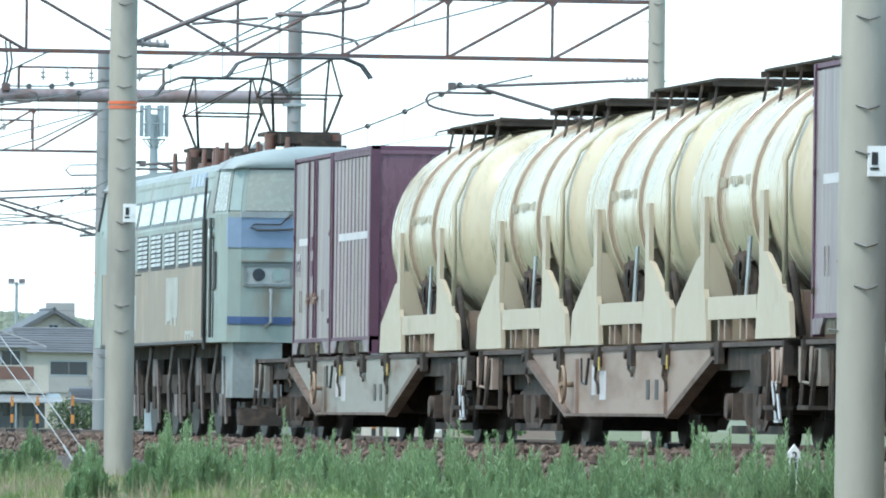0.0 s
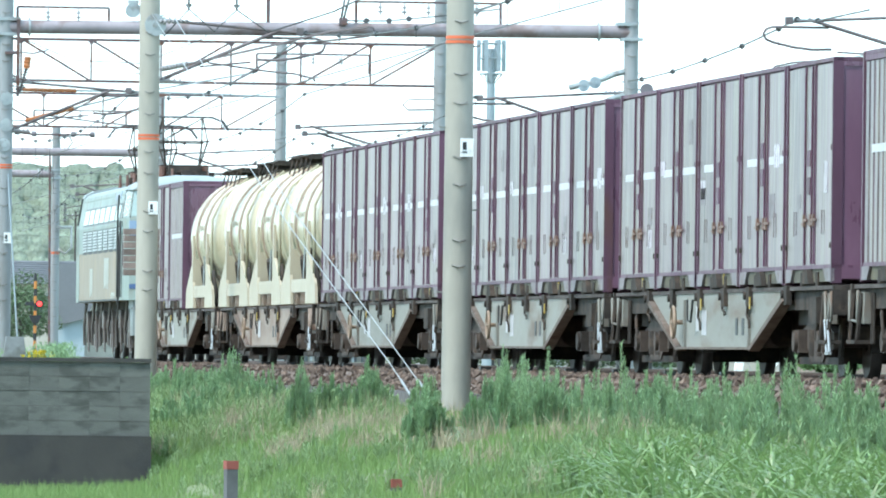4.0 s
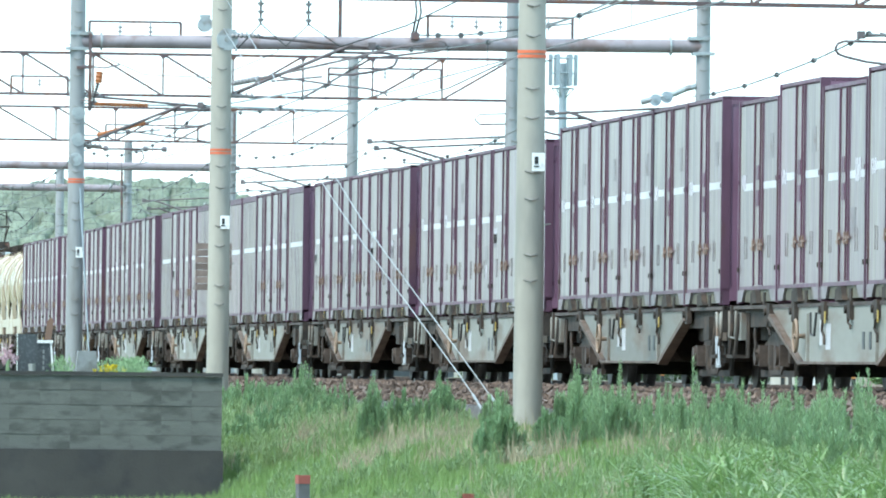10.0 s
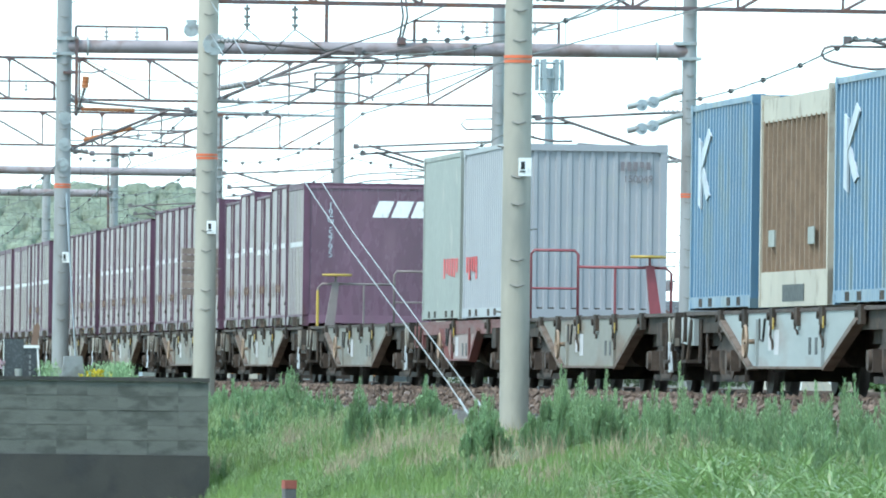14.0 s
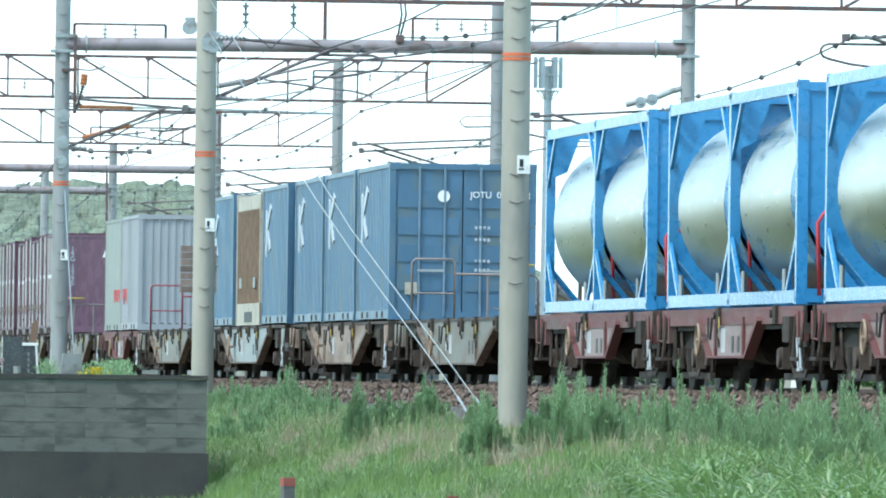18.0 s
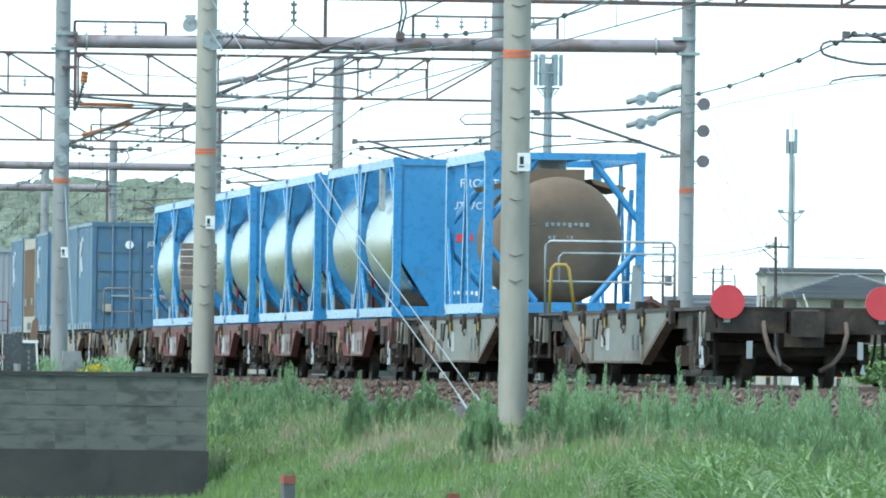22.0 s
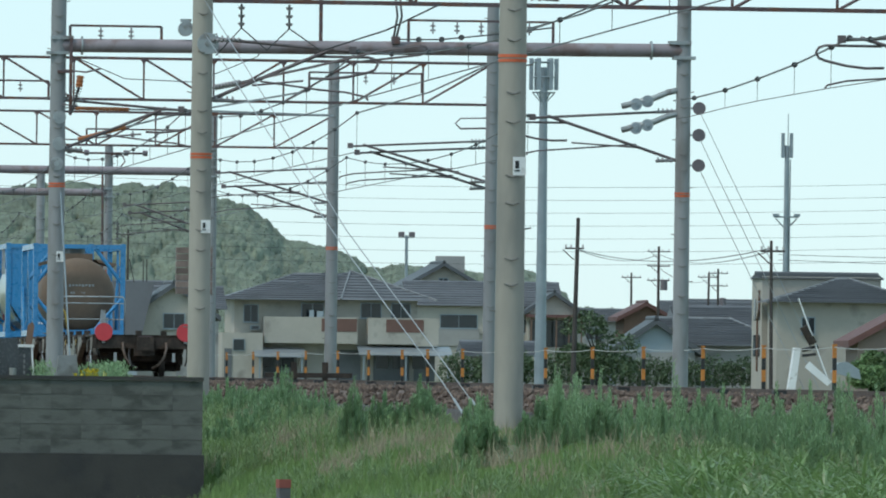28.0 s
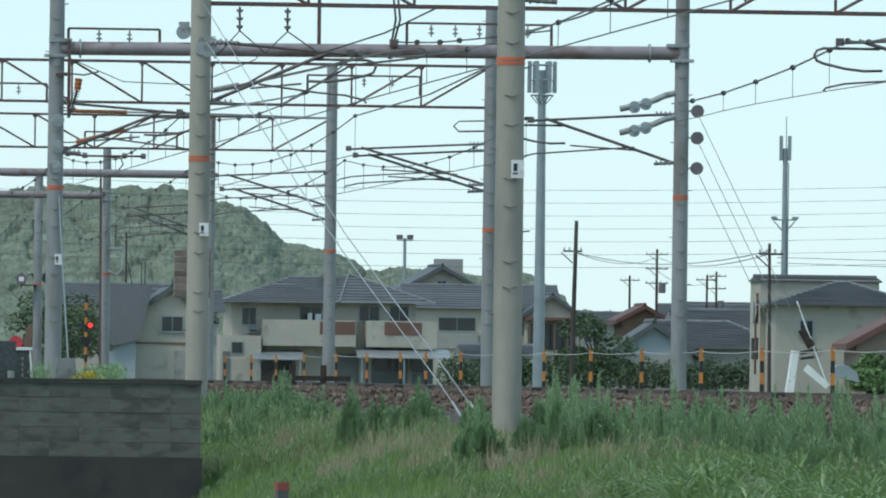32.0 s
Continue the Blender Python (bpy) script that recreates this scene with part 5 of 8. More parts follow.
def locomotive():
    o = empty("electric_locomotive", "weathered blue, pale grey and tan electric locomotive with two pantographs", "locomotive")
    n, f = -9.2, 7.5
    part("body", Geo().prism([(-1.4, 2.36), (-1.4, 2.9), (-1.28, 3.6), (1.28, 3.6), (1.4, 2.9), (1.4, 2.36)], "y", n + 0.95, f - 0.95), LOCOGREY, o, "pale grey-green upper body leaning inwards")
    part("lower_body", Geo().box(-1.402, 1.402, n + 1.62, f - 1.62, 1.29, 2.36), LOCOTAN, o, "tan lower body, streaked with dirt")
    for e, k in ((n, 1), (f, -1)):
        # cab shell: waist, then windscreens that lean back
        waist = [(-1.4, e + k * 1.5), (-1.4, e + k * 0.55), (-1.37, e + k * 0.25), (-1.29, e + k * 0.06), (-1.12, e), (1.12, e), (1.29, e + k * 0.06), (1.37, e + k * 0.25), (1.4, e + k * 0.55), (1.4, e + k * 1.5)]
        part("cab", Geo().prism(waist[::k], "z", 1.6, 3.0), LOCOGREY, o, "pale grey-green cab end")
        part("cab_foot", Geo().prism([(x * 1.002, y) for x, y in waist][::k], "z", 1.29, 1.6), LOCOGREY, o)
        g = Geo()
        lo = [(-1.4, e + k * 0.85, 3.0), (-1.29, e + k * 0.06, 3.0), (-1.12, e, 3.0), (1.12, e, 3.0), (1.29, e + k * 0.06, 3.0), (1.4, e + k * 0.85, 3.0)]
        hi = [(-1.3, e + k * 0.95, 3.62), (-1.2, e + k * 0.2, 3.62), (-1.04, e + k * 0.14, 3.64), (1.04, e + k * 0.14, 3.64), (1.2, e + k * 0.2, 3.62), (1.3, e + k * 0.95, 3.62)]
        g.add(lo + hi, [(i, i + 1, i + 7, i + 6) for i in range(5)] + [(0, 6, 11, 5), (6, 7, 8, 9, 10, 11)])
        part("cab_head", g, LOCOGREY, o)

        def glazing(i, j, f0, f1, z0, z1, name, mt, lab=""):
            """A pane on the sloping cab head between two of its corners."""
            def at(f, q):
                l, h = Vector(lo[i]).lerp(Vector(lo[j]), f), Vector(hi[i]).lerp(Vector(hi[j]), f)
                return l.lerp(h, q)
            nrm = (Vector(lo[j]) - Vector(lo[i])).cross(Vector(hi[i]) - Vector(lo[i])).normalized() * k
            c = [at(f0, z0), at(f1, z0), at(f1, z1), at(f0, z1)]
            return part(name, Geo().add([p + nrm * 0.012 for p in c] + [p - nrm * 0.02 for p in c], [(0, 1, 2, 3), (4, 5, 1, 0), (5, 6, 2, 1), (6, 7, 3, 2), (7, 4, 0, 3)]), mt, o, lab)
        for f0, f1 in ((0.02, 0.485), (0.515, 0.98)):
            glazing(2, 3, f0, f1, 0.06, 0.92, "windscreen", SCREEN, "wide grey-tinted windscreen")
            glazing(2, 3, f0, f1, 0.02, 0.058, "windscreen_seal", SEAL_SHADE)
            glazing(2, 3, f0, f1, 0.922, 0.96, "windscreen_seal", SEAL_SHADE)
        glazing(1, 2, 0.0, 0.07, 0.02, 0.98, "pillar_seal", SEAL_SHADE)
        glazing(0, 1, 0.0, 0.08, 0.02, 0.98, "pillar_seal", SEAL_SHADE)
        glazing(1, 2, 0.08, 0.92, 0.06, 0.92, "quarter_light", PALEGLASS)
        glazing(3, 4, 0.08, 0.92, 0.06, 0.92, "quarter_light", PALEGLASS)
        glazing(0, 1, 0.1, 0.9, 0.06, 0.9, "corner_window", SCREEN)
        glazing(4, 5, 0.1, 0.9, 0.06, 0.9, "corner_window", SCREEN)
    prof = [(-1.28, 3.58), (-1.22, 3.67), (-1.05, 3.73), (-0.6, 3.76), (0.6, 3.76), (1.05, 3.73), (1.22, 3.67), (1.28, 3.58)]
    part("roof", Geo().prism(prof, "y", n + 1.3, f - 1.3), LOCOROOF, o, "flat pale blue-grey roof with rounded edges")
    dome = [(-1.3, 3.6), (-1.24, 3.7), (-1.05, 3.79), (-0.7, 3.87), (-0.3, 3.92), (0.3, 3.92), (0.7, 3.87), (1.05, 3.79), (1.24, 3.7), (1.3, 3.6)]
    for s, e in ((1, n), (-1, f)):
        m = len(dome)
        rows = ((1.5, 1.0, 1.0), (0.6, 1.0, 1.0), (0.3, 0.985, 0.85), (0.12, 0.95, 0.6), (0.06, 0.93, 0.3), (0.09, 0.93, 0.05))
        vs = [(x * a, e + s * d, 3.6 + (z - 3.6) * b) for d, a, b in rows for x, z in dome]
        g = Geo().add(vs, [(i + m * r, i + 1 + m * r, i + 1 + m + m * r, i + m + m * r)[::-s] for i in range(m - 1) for r in range(len(rows) - 1)], True)
        g.add([(x, e + s * 1.5, z) for x, z in dome], [tuple(range(m))[::s]])
        part("cab_roof", g, LOCOROOF, o, "raised domed cab roof with rounded brow")
    part("blue_band", Geo().prism([(-1.31, n + 0.11), (-1.295, n + 0.045), (-1.12, n - 0.015), (1.12, n - 0.015), (1.295, n + 0.045), (1.31, n + 0.11), (1.2, n + 0.2), (-1.2, n + 0.2)], "z", 2.55, 2.95), LOCOBLUE, o, "blue painted band below the windscreens")
    part("wiper", Geo().tube([(-0.45, n - 0.03, 3.0), (-0.6, n - 0.05, 2.86), (-0.95, n - 0.045, 2.86), (-1.0, n - 0.045, 2.82), (-0.9, n - 0.045, 2.78), (-0.4, n - 0.045, 2.8)], 0.014, 4).tube([(0.5, n - 0.03, 3.0), (0.35, n - 0.05, 2.86), (0.0, n - 0.045, 2.86)], 0.014, 4), SEAL_SHADE, o)
    part("screen_sill", Geo().box(-1.13, 1.13, n - 0.03, n + 0.05, 2.95, 3.03), STEEL, o)
    part("blue_line", Geo().prism([(-1.29, n + 0.045), (-1.12, n - 0.018), (1.12, n - 0.018), (1.29, n + 0.045)], "z", 1.53, 1.63), LOCOLINE, o)
    for s in (-1, 1):
        lamp = part("headlamp_panel", Geo().box(*sorted((s * 0.42, s * 1.08)), n - 0.03, n + 0.02, 2.3, 2.35).box(*sorted((s * 0.42, s * 1.08)), n - 0.03, n + 0.02, 2.03, 2.07).box(*sorted((s * 0.42, s * 0.46)), n - 0.03, n + 0.02, 2.07, 2.3).box(*sorted((s * 1.04, s * 1.08)), n - 0.03, n + 0.02, 2.07, 2.3), LOCOSKIRT, o, "raised grey lamp frame")
        part("lamp_recess", Geo().box(*sorted((s * 0.46, s * 1.04)), n - 0.008, n + 0.02, 2.07, 2.3), LOUVRE, lamp)
        part("lamp_hood", Geo().box(*sorted((s * 0.38, s * 1.12)), n - 0.06, n + 0.02, 2.36, 2.385), LOCOGREY, lamp)
        part("headlamp", Geo().cyl((s * 0.62, n - 0.03, 2.19), (s * 0.62, n - 0.005, 2.19), 0.085, n=14), PALEGLASS, lamp)
        part("tail_lamp", Geo().cyl((s * 0.88, n - 0.03, 2.19), (s * 0.88, n - 0.005, 2.19), 0.085, n=14), TAILDARK, lamp)
        part("grab_rail", Geo().tube([(s * 0.72, n - 0.02, 1.99), (s * 0.72, n - 0.08, 1.95), (s * 0.72, n - 0.08, 1.56), (s * 0.8, n - 0.02, 1.49)], 0.024, 5), GALVW, o)
        d = part("cab_door", Geo().box(*sorted((s * 1.395, s * 1.409)), n + 0.75, n + 1.45, 1.45, 2.95), LOCOGREY, o)
        part("door_grille", Geo().box(*sorted((s * 1.405, s * 1.414)), n + 0.45, n + 0.72, 2.0, 2.5), SEAL_SHADE, d)
        for yy in (n + 0.72, n + 1.46, n + 1.62):
            part("door_seam", Geo().box(*sorted((s * 1.4, s * 1.412)), yy, yy + 0.05, 1.35, 2.95), SEAL_SHADE, d)
        for yy in (n + 0.68, n + 1.52):
            part("handrail", Geo().cyl((s * 1.45, yy, 1.35), (s * 1.45, yy, 2.95), 0.022, n=5), SEAL_SHADE, d)
        for i in range(7):
            y0 = n + 1.85 + i * 1.75
            def lean(z, out):
                return s * (1.4 - (z - 2.9) * 0.171 + out)
            w = part("window_frame", Geo().prism([(lean(2.95, 0.008), 2.95), (lean(3.34, 0.008), 3.34), (lean(3.34, -0.03), 3.34), (lean(2.95, -0.03), 2.95)][::s], "y", y0 - 0.07, y0 + 1.44), LOCOFRAME, o)
            part("side_window", Geo().prism([(lean(2.99, 0.014), 2.99), (lean(3.3, 0.014), 3.3), (lean(3.3, -0.02), 3.3), (lean(2.99, -0.02), 2.99)][::s], "y", y0, y0 + 1.37), PALEGLASS, w, "frosted side window")
            # dark frame whose black also paints the shade between the slats
            lv = part("louvre_panel", Geo().box(*sorted((s * 1.396, s * 1.403)), y0 + 0.02, y0 + 1.42, 2.33, 2.84), SEAL_SHADE, o)
            g = Geo()
            for k in range(7):
                z = 2.39 + k * 0.064
                for ya in (y0 + 0.1, y0 + 0.74):
                    g.add([(s * 1.404, ya, z + 0.045), (s * 1.404, ya + 0.58, z + 0.045), (s * 1.418, ya + 0.58, z), (s * 1.418, ya, z)], [(0, 1, 2, 3)])
            part("louvre_slats", g, LOUVRE, lv)
        # thin black strip that paints the shadow line along the body's lower edge
        part("sole_shadow_rail", Geo().box(*sorted((s * 1.4, s * 1.41)), n + 1.5, f - 1.5, 1.29, 1.33), SEAL_SHADE, o)
        rv = part("roof_vent", Geo().prism([(s * 1.318, 3.42), (s * 1.292, 3.6), (s * 1.27, 3.6), (s * 1.29, 3.42)][::s], "y", n + 2.6, n + 4.4), LOCOBLUE, o, "slatted bluish vent panel below the roof edge")
        for k in range(4):
            part("vent_slat", Geo().prism([(s * 1.325, 3.42), (s * 1.298, 3.6), (s * 1.28, 3.6), (s * 1.3, 3.42)][::s], "y", n + 2.8 + k * 0.42, n + 2.87 + k * 0.42), LOUVRE, rv)
        part("conduit", Geo().tube([(s * 1.44, n + 1.3, 3.5), (s * 1.46, n + 1.4, 3.0), (s * 1.44, n + 1.5, 2.4), (s * 1.43, n + 1.55, 1.2)], 0.022, 5), SEAL_SHADE, o)
        part("door_lamp", Geo().cyl((s * 1.4, n + 0.75, 2.75), (s * 1.47, n + 0.75, 2.75), 0.08, n=10), PALEGLASS, o)
        part("end_skirt", Geo().prism([(s * 1.2, n + 0.12), (s * 0.55, n + 0.02), (s * 0.55, n + 1.2), (s * 1.22, n + 1.2)][::s], "z", 0.55, 1.3), LOCOSKIRT, o, "blue-grey end skirt")
    for y0, w, z0, z1 in ((n + 5.0, 1.5, 1.6, 2.3), (n + 3.0, 1.1, 1.36, 1.55), (n + 10.4, 0.9, 1.45, 2.1)):
        g = Geo()
        for k in range(7):
            u = math.sin(k * 2.7 + y0)
            g.box(-1.406, -1.4, y0 + w * k / 7, y0 + w * (k + 1) / 7 - 0.001, z0 + 0.06 * u, z1 - 0.09 * abs(math.cos(k * 3.1)))
        part("worn_streak", g, STREAK, o, "pale worn patch in the tan paint")
    part("rain_gutter", Geo().box(-1.3, -1.25, n + 1.6, f - 1.6, 3.5, 3.53), LOCOGREY, o)
    for y in (-6.2, 2.9):
        pantograph(o, y)
    rnd = random.Random(5)
    for i in range(16):
        y = n + 1.9 + i * 0.8
        x, h = rnd.uniform(-0.55, 0.2), rnd.uniform(0.04, 0.2)
        part("roof_gear", Geo().box(x, x + rnd.uniform(0.25, 0.6), y, y + rnd.uniform(0.3, 0.8), 3.74, 3.88 + h), INSULBROWN if i % 2 else GRIME, o)
        part("roof_insulator", Geo().cyl((x - 0.2, y, 3.72), (x - 0.2, y, 4.08), 0.045, 0.03, n=6), INSULBROWN, o)
    part("coupler", Geo().box(-0.15, 0.15, n - 0.55, n + 0.3, 0.75, 1.0).box(-0.22, 0.22, n - 0.6, n - 0.4, 0.7, 1.05), GRIME, o)
    part("snow_plough", Geo().prism([(-1.1, n + 0.15), (0, n - 0.25), (1.1, n + 0.15), (1.1, n + 0.35), (0, n - 0.05), (-1.1, n + 0.35)], "z", 0.18, 0.42), GRIME, o)
    for yb in (-6.3, -0.85, 4.6):
        b = part("bogie", Geo().box(-1.15, -1.02, yb - 2.1, yb + 2.1, 0.62, 0.88).box(1.02, 1.15, yb - 2.1, yb + 2.1, 0.62, 0.88).box(-1.0, 1.0, yb - 0.3, yb + 0.3, 0.5, 0.9), GRIME, o, "grimy traction bogie")
        for a in (-1.4, 1.4):
            for s in (-1, 1):
                part("wheel", Geo().lathe((s * 0.53, yb + a, 0.56), "x", [(-0.065, 0.12), (-0.06, 0.5), (-0.065, 0.56), (0.06, 0.56), (0.065, 0.5), (0.06, 0.12)], 24), TYRE, b)
                part("axle_box", Geo().box(*sorted((s * 1.0, s * 1.2)), yb + a - 0.2, yb + a + 0.2, 0.4, 0.74), GRIME, b)
                part("spring", Geo().cyl((s * 1.1, yb + a - 0.4, 0.6), (s * 1.1, yb + a - 0.4, 1.1), 0.1, n=8), GRIME, b)
                part("brake_rod", Geo().tube([(s * 1.2, yb + a + 0.75, 0.35), (s * 1.23, yb + a + 0.6, 0.75), (s * 1.2, yb + a + 0.3, 1.28)], 0.035, 5), RODGREY, b)
                part("sand_pipe", Geo().cyl((s * 1.2, yb + a - 0.75, 0.2), (s * 1.22, yb + a - 0.6, 1.1), 0.025, n=5), RODGREY, b)
                part("sand_box", Geo().box(*sorted((s * 1.12, s * 1.24)), yb + a - 0.55, yb + a - 0.2, 0.72 if a > 0 else 0.3, 1.1 if a > 0 else 0.6), RODGREY, b)
    part("underfloor", Geo().box(-0.95, 0.95, n + 0.9, f - 0.9, 0.85, 1.3), GRIME, o)
    return aboard(o, 413.5)


LOCOFRAME = mat("dark_window_frame", (0.11, 0.12, 0.12), 0.5, var=0.15)
LOCOLINE = mat("dark_blue_line", (0.05, 0.09, 0.2), 0.45, var=0.15)
LOCOROOF = mat("loco_roof", (0.29, 0.33, 0.325), 0.6, var=0.12, scale=0.8, dirt=(0.2, 0.2, 0.2), amount=0.2)
RODGREY = mat("brake_rod_grey", (0.15, 0.135, 0.125), 0.65, var=0.3, scale=3, shift=0.3)
RODGREY.node_tree.nodes["Principled BSDF"].inputs["Specular IOR Level"].default_value = 0.2
STREAK = mat("worn_pale_paint", (0.36, 0.36, 0.32), 0.6, var=0.15, scale=3)
TAILDARK = mat("dark_lens", (0.05, 0.06, 0.07), 0.2, var=0.1)
SCREEN = mat("tinted_windscreen", (0.30, 0.31, 0.265), 0.25, var=0.1)
PALEGLASS = mat("frosted_glass", (0.31, 0.385, 0.36), 0.15, var=0.06)
LOCOSKIRT = mat("loco_skirt", (0.20, 0.225, 0.22), 0.5, var=0.15, dirt=(0.14, 0.13, 0.12), amount=0.3)
locomotive()


# ---- houses, hill, masts ----
ROOFTILE = mat("grey_roof_tile", (0.13, 0.135, 0.145), 0.6, var=0.2, scale=0.6, bump=0.3, bump_scale=6, shift=0.15)
RIDGE = mat("pale_ridge_tile", (0.2, 0.205, 0.21), 0.7, var=0.2, scale=2)
ROOFDARK = mat("dark_slate_roof", (0.09, 0.095, 0.10), 0.6, var=0.15, scale=0.6)
ROOFRED = mat("reddish_roof", (0.13, 0.06, 0.05), 0.65, var=0.2, scale=0.6)
WALLCREAM = mat("cream_render", (0.43, 0.395, 0.335), 0.8, var=0.08, scale=0.4, dirt=(0.28, 0.26, 0.22), amount=0.15)
WALLGREY = mat("grey_render", (0.33, 0.32, 0.30), 0.8, var=0.08, scale=0.4, dirt=(0.2, 0.2, 0.19), amount=0.15)
WALLBLUE = mat("pale_blue_siding", (0.34, 0.39, 0.42), 0.7, var=0.06, scale=0.4)
WALLBROWN = mat("brown_wood_wall", (0.17, 0.10, 0.07), 0.75, var=0.15, scale=0.6)
WALLPINK = mat("faded_pink_wall", (0.27, 0.205, 0.17), 0.8, var=0.12, scale=0.5)
BRICKRED = mat("terracotta_panel", (0.165, 0.09, 0.07), 0.75, var=0.12, scale=1.0)
# hill leaves and floor: distance haze is put into these paler, greyer colours
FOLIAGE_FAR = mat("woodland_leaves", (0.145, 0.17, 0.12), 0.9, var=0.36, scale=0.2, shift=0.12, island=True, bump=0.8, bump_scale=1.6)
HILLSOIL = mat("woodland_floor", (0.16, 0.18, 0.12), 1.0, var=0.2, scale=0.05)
LEAF = mat("tree_leaves", (0.085, 0.125, 0.06), 0.8, var=0.2, scale=0.5, shift=0.4, island=True)
WOODPOLE = mat("dark_wood_pole", (0.06, 0.05, 0.045), 0.8, var=0.2)
MAST = mat("mast_steel", (0.30, 0.34, 0.36), 0.5, 0.4, var=0.1)
CANOPY = mat("pale_canopy", (0.22, 0.24, 0.25), 0.35, var=0.1, scale=0.6)
# flat grey that paints the dim shade inside the ground-floor openings
OPENING_SHADE = mat("grey_shutter", (0.15, 0.155, 0.155), 0.6, var=0.15, scale=0.6)
HAZARD_Y = mat("hazard_orange", (0.5, 0.19, 0.035), 0.5, var=0.15, scale=3)


def house(x, y, w, d, eave, ridge, wall, roof, windows=(), gable="x", over=0.5, base=-0.45, label="two-storey house with tiled roof", ridge_len=None, name="house"):
    """A house whose front faces down the y axis; gable: hip, or the axis along which the ridge runs."""
    h = empty(name, label, "house", "houses", m=pose(x, y, 0))
    part("wall", Geo().box(-w / 2, w / 2, 0, d, base, eave), wall, h)
    o = over
    if gable == "hip":
        ra, rb = ridge_len if ridge_len is not None else (-w * 0.18, w * 0.18)
        g = Geo().add([(-w / 2 - o, -o, eave), (w / 2 + o, -o, eave), (w / 2 + o, d + o, eave), (-w / 2 - o, d + o, eave), (ra, d / 2, ridge), (rb, d / 2, ridge)], [(0, 1, 5, 4), (1, 2, 5), (2, 3, 4, 5), (3, 0, 4), (3, 2, 1, 0)])
        r = part("roof", g, roof, h, "tiled hip roof")
        for a, b in (((-w / 2 - o, -o, eave), (ra, d / 2, ridge)), ((w / 2 + o, -o, eave), (rb, d / 2, ridge)), ((ra, d / 2, ridge), (rb, d / 2, ridge))):
            part("ridge_tiles", Geo().cyl(a, b, 0.09, n=5), RIDGE, r)
        n = 12
        for k in range(n):
            f = k / n
            a, b = -w / 2 - o, w / 2 + o
            x0, x1, yy, zz = a + (ra - a) * f, b + (rb - b) * f, -o + (d / 2 + o) * f, eave + (ridge - eave) * f
            part("tile_course", Geo().box(x0, x1, yy - 0.06, yy + 0.05, zz + 0.0, zz + 0.07), roof, r)
    elif gable == "x":
        g = Geo().add([(-w / 2 - o, -o, eave - 0.1), (w / 2 + o, -o, eave - 0.1), (w / 2 + o, d + o, eave - 0.1), (-w / 2 - o, d + o, eave - 0.1), (-w / 2 - o, d / 2, ridge), (w / 2 + o, d / 2, ridge)], [(0, 1, 5, 4), (2, 3, 4, 5), (1, 2, 5), (3, 0, 4), (3, 2, 1, 0)])
        r = part("roof", g, roof, h)
        for k in range(10):
            f = k / 10
            part("tile_course", Geo().box(-w / 2 - o, w / 2 + o, -o + (d / 2 + o) * f - 0.05, -o + (d / 2 + o) * f + 0.05, eave - 0.1 + (ridge - eave + 0.1) * f, eave - 0.04 + (ridge - eave + 0.1) * f), roof, r)
        part("ridge_tiles", Geo().cyl((-w / 2 - o, d / 2, ridge), (w / 2 + o, d / 2, ridge), 0.14, n=6), roof, r)
    else:
        part("gable_wall", Geo().prism([(-w / 2, eave), (w / 2, eave), (0, ridge - 0.3)], "y", 0.0, 0.12), wall, h)
        g = Geo()
        sl = (ridge - eave) / (w / 2)
        for s in (-1, 1):
            xe, ze = s * (w / 2 + o), eave - sl * o
            g.add([(xe, -o, ze), (0, -o, ridge), (0, d + o, ridge), (xe, d + o, ze), (xe, -o, ze - 0.3), (0, -o, ridge - 0.3), (0, d + o, ridge - 0.3), (xe, d + o, ze - 0.3)], [(0, 1, 2, 3), (7, 6, 5, 4), (4, 5, 1, 0), (3, 2, 6, 7), (0, 3, 7, 4)])
        r = part("roof", g, roof, h)
        part("ridge_tiles", Geo().cyl((0, -o, ridge), (0, d + o, ridge), 0.13, n=6), roof, r)
    for wx, wz, ww, wh in windows:
        q = part("window", Geo().box(wx - ww / 2 - 0.06, wx + ww / 2 + 0.06, -0.07, 0.02, wz - 0.06, wz + wh + 0.06), MAST, h)
        part("pane", Geo().box(wx - ww / 2, wx - 0.02, -0.085, -0.07, wz, wz + wh), GLASS, q)
        part("pane", Geo().box(wx + 0.02, wx + ww / 2, -0.085, -0.07, wz, wz + wh), GLASS, q)
        part("sill", Geo().box(wx - ww / 2 - 0.1, wx + ww / 2 + 0.1, -0.14, -0.06, wz - 0.1, wz - 0.06), MAST, q)
    return h


def balcony(h, x0, x1, z0, z1, deep, panel=None):
    b = part("balcony", Geo().box(x0, x1, -deep, -deep + 0.12, z0, z1).box(x0 + 0.01, x0 + 0.12, -deep + 0.12, -0.01, z0 + 0.01, z1 - 0.01).box(x1 - 0.12, x1 - 0.01, -deep + 0.12, -0.01, z0 + 0.01, z1 - 0.01).box(x0 + 0.13, x1 - 0.13, -deep + 0.13, -0.01, z0 + 0.02, z0 + 0.15), WALLCREAM, h, "rendered balcony parapet")
    if panel:
        part("balcony_panel", Geo().box(panel[0], panel[1], -deep - 0.03, -deep, panel[2], panel[3]), BRICKRED, b, "terracotta-coloured balcony panel")
    return b


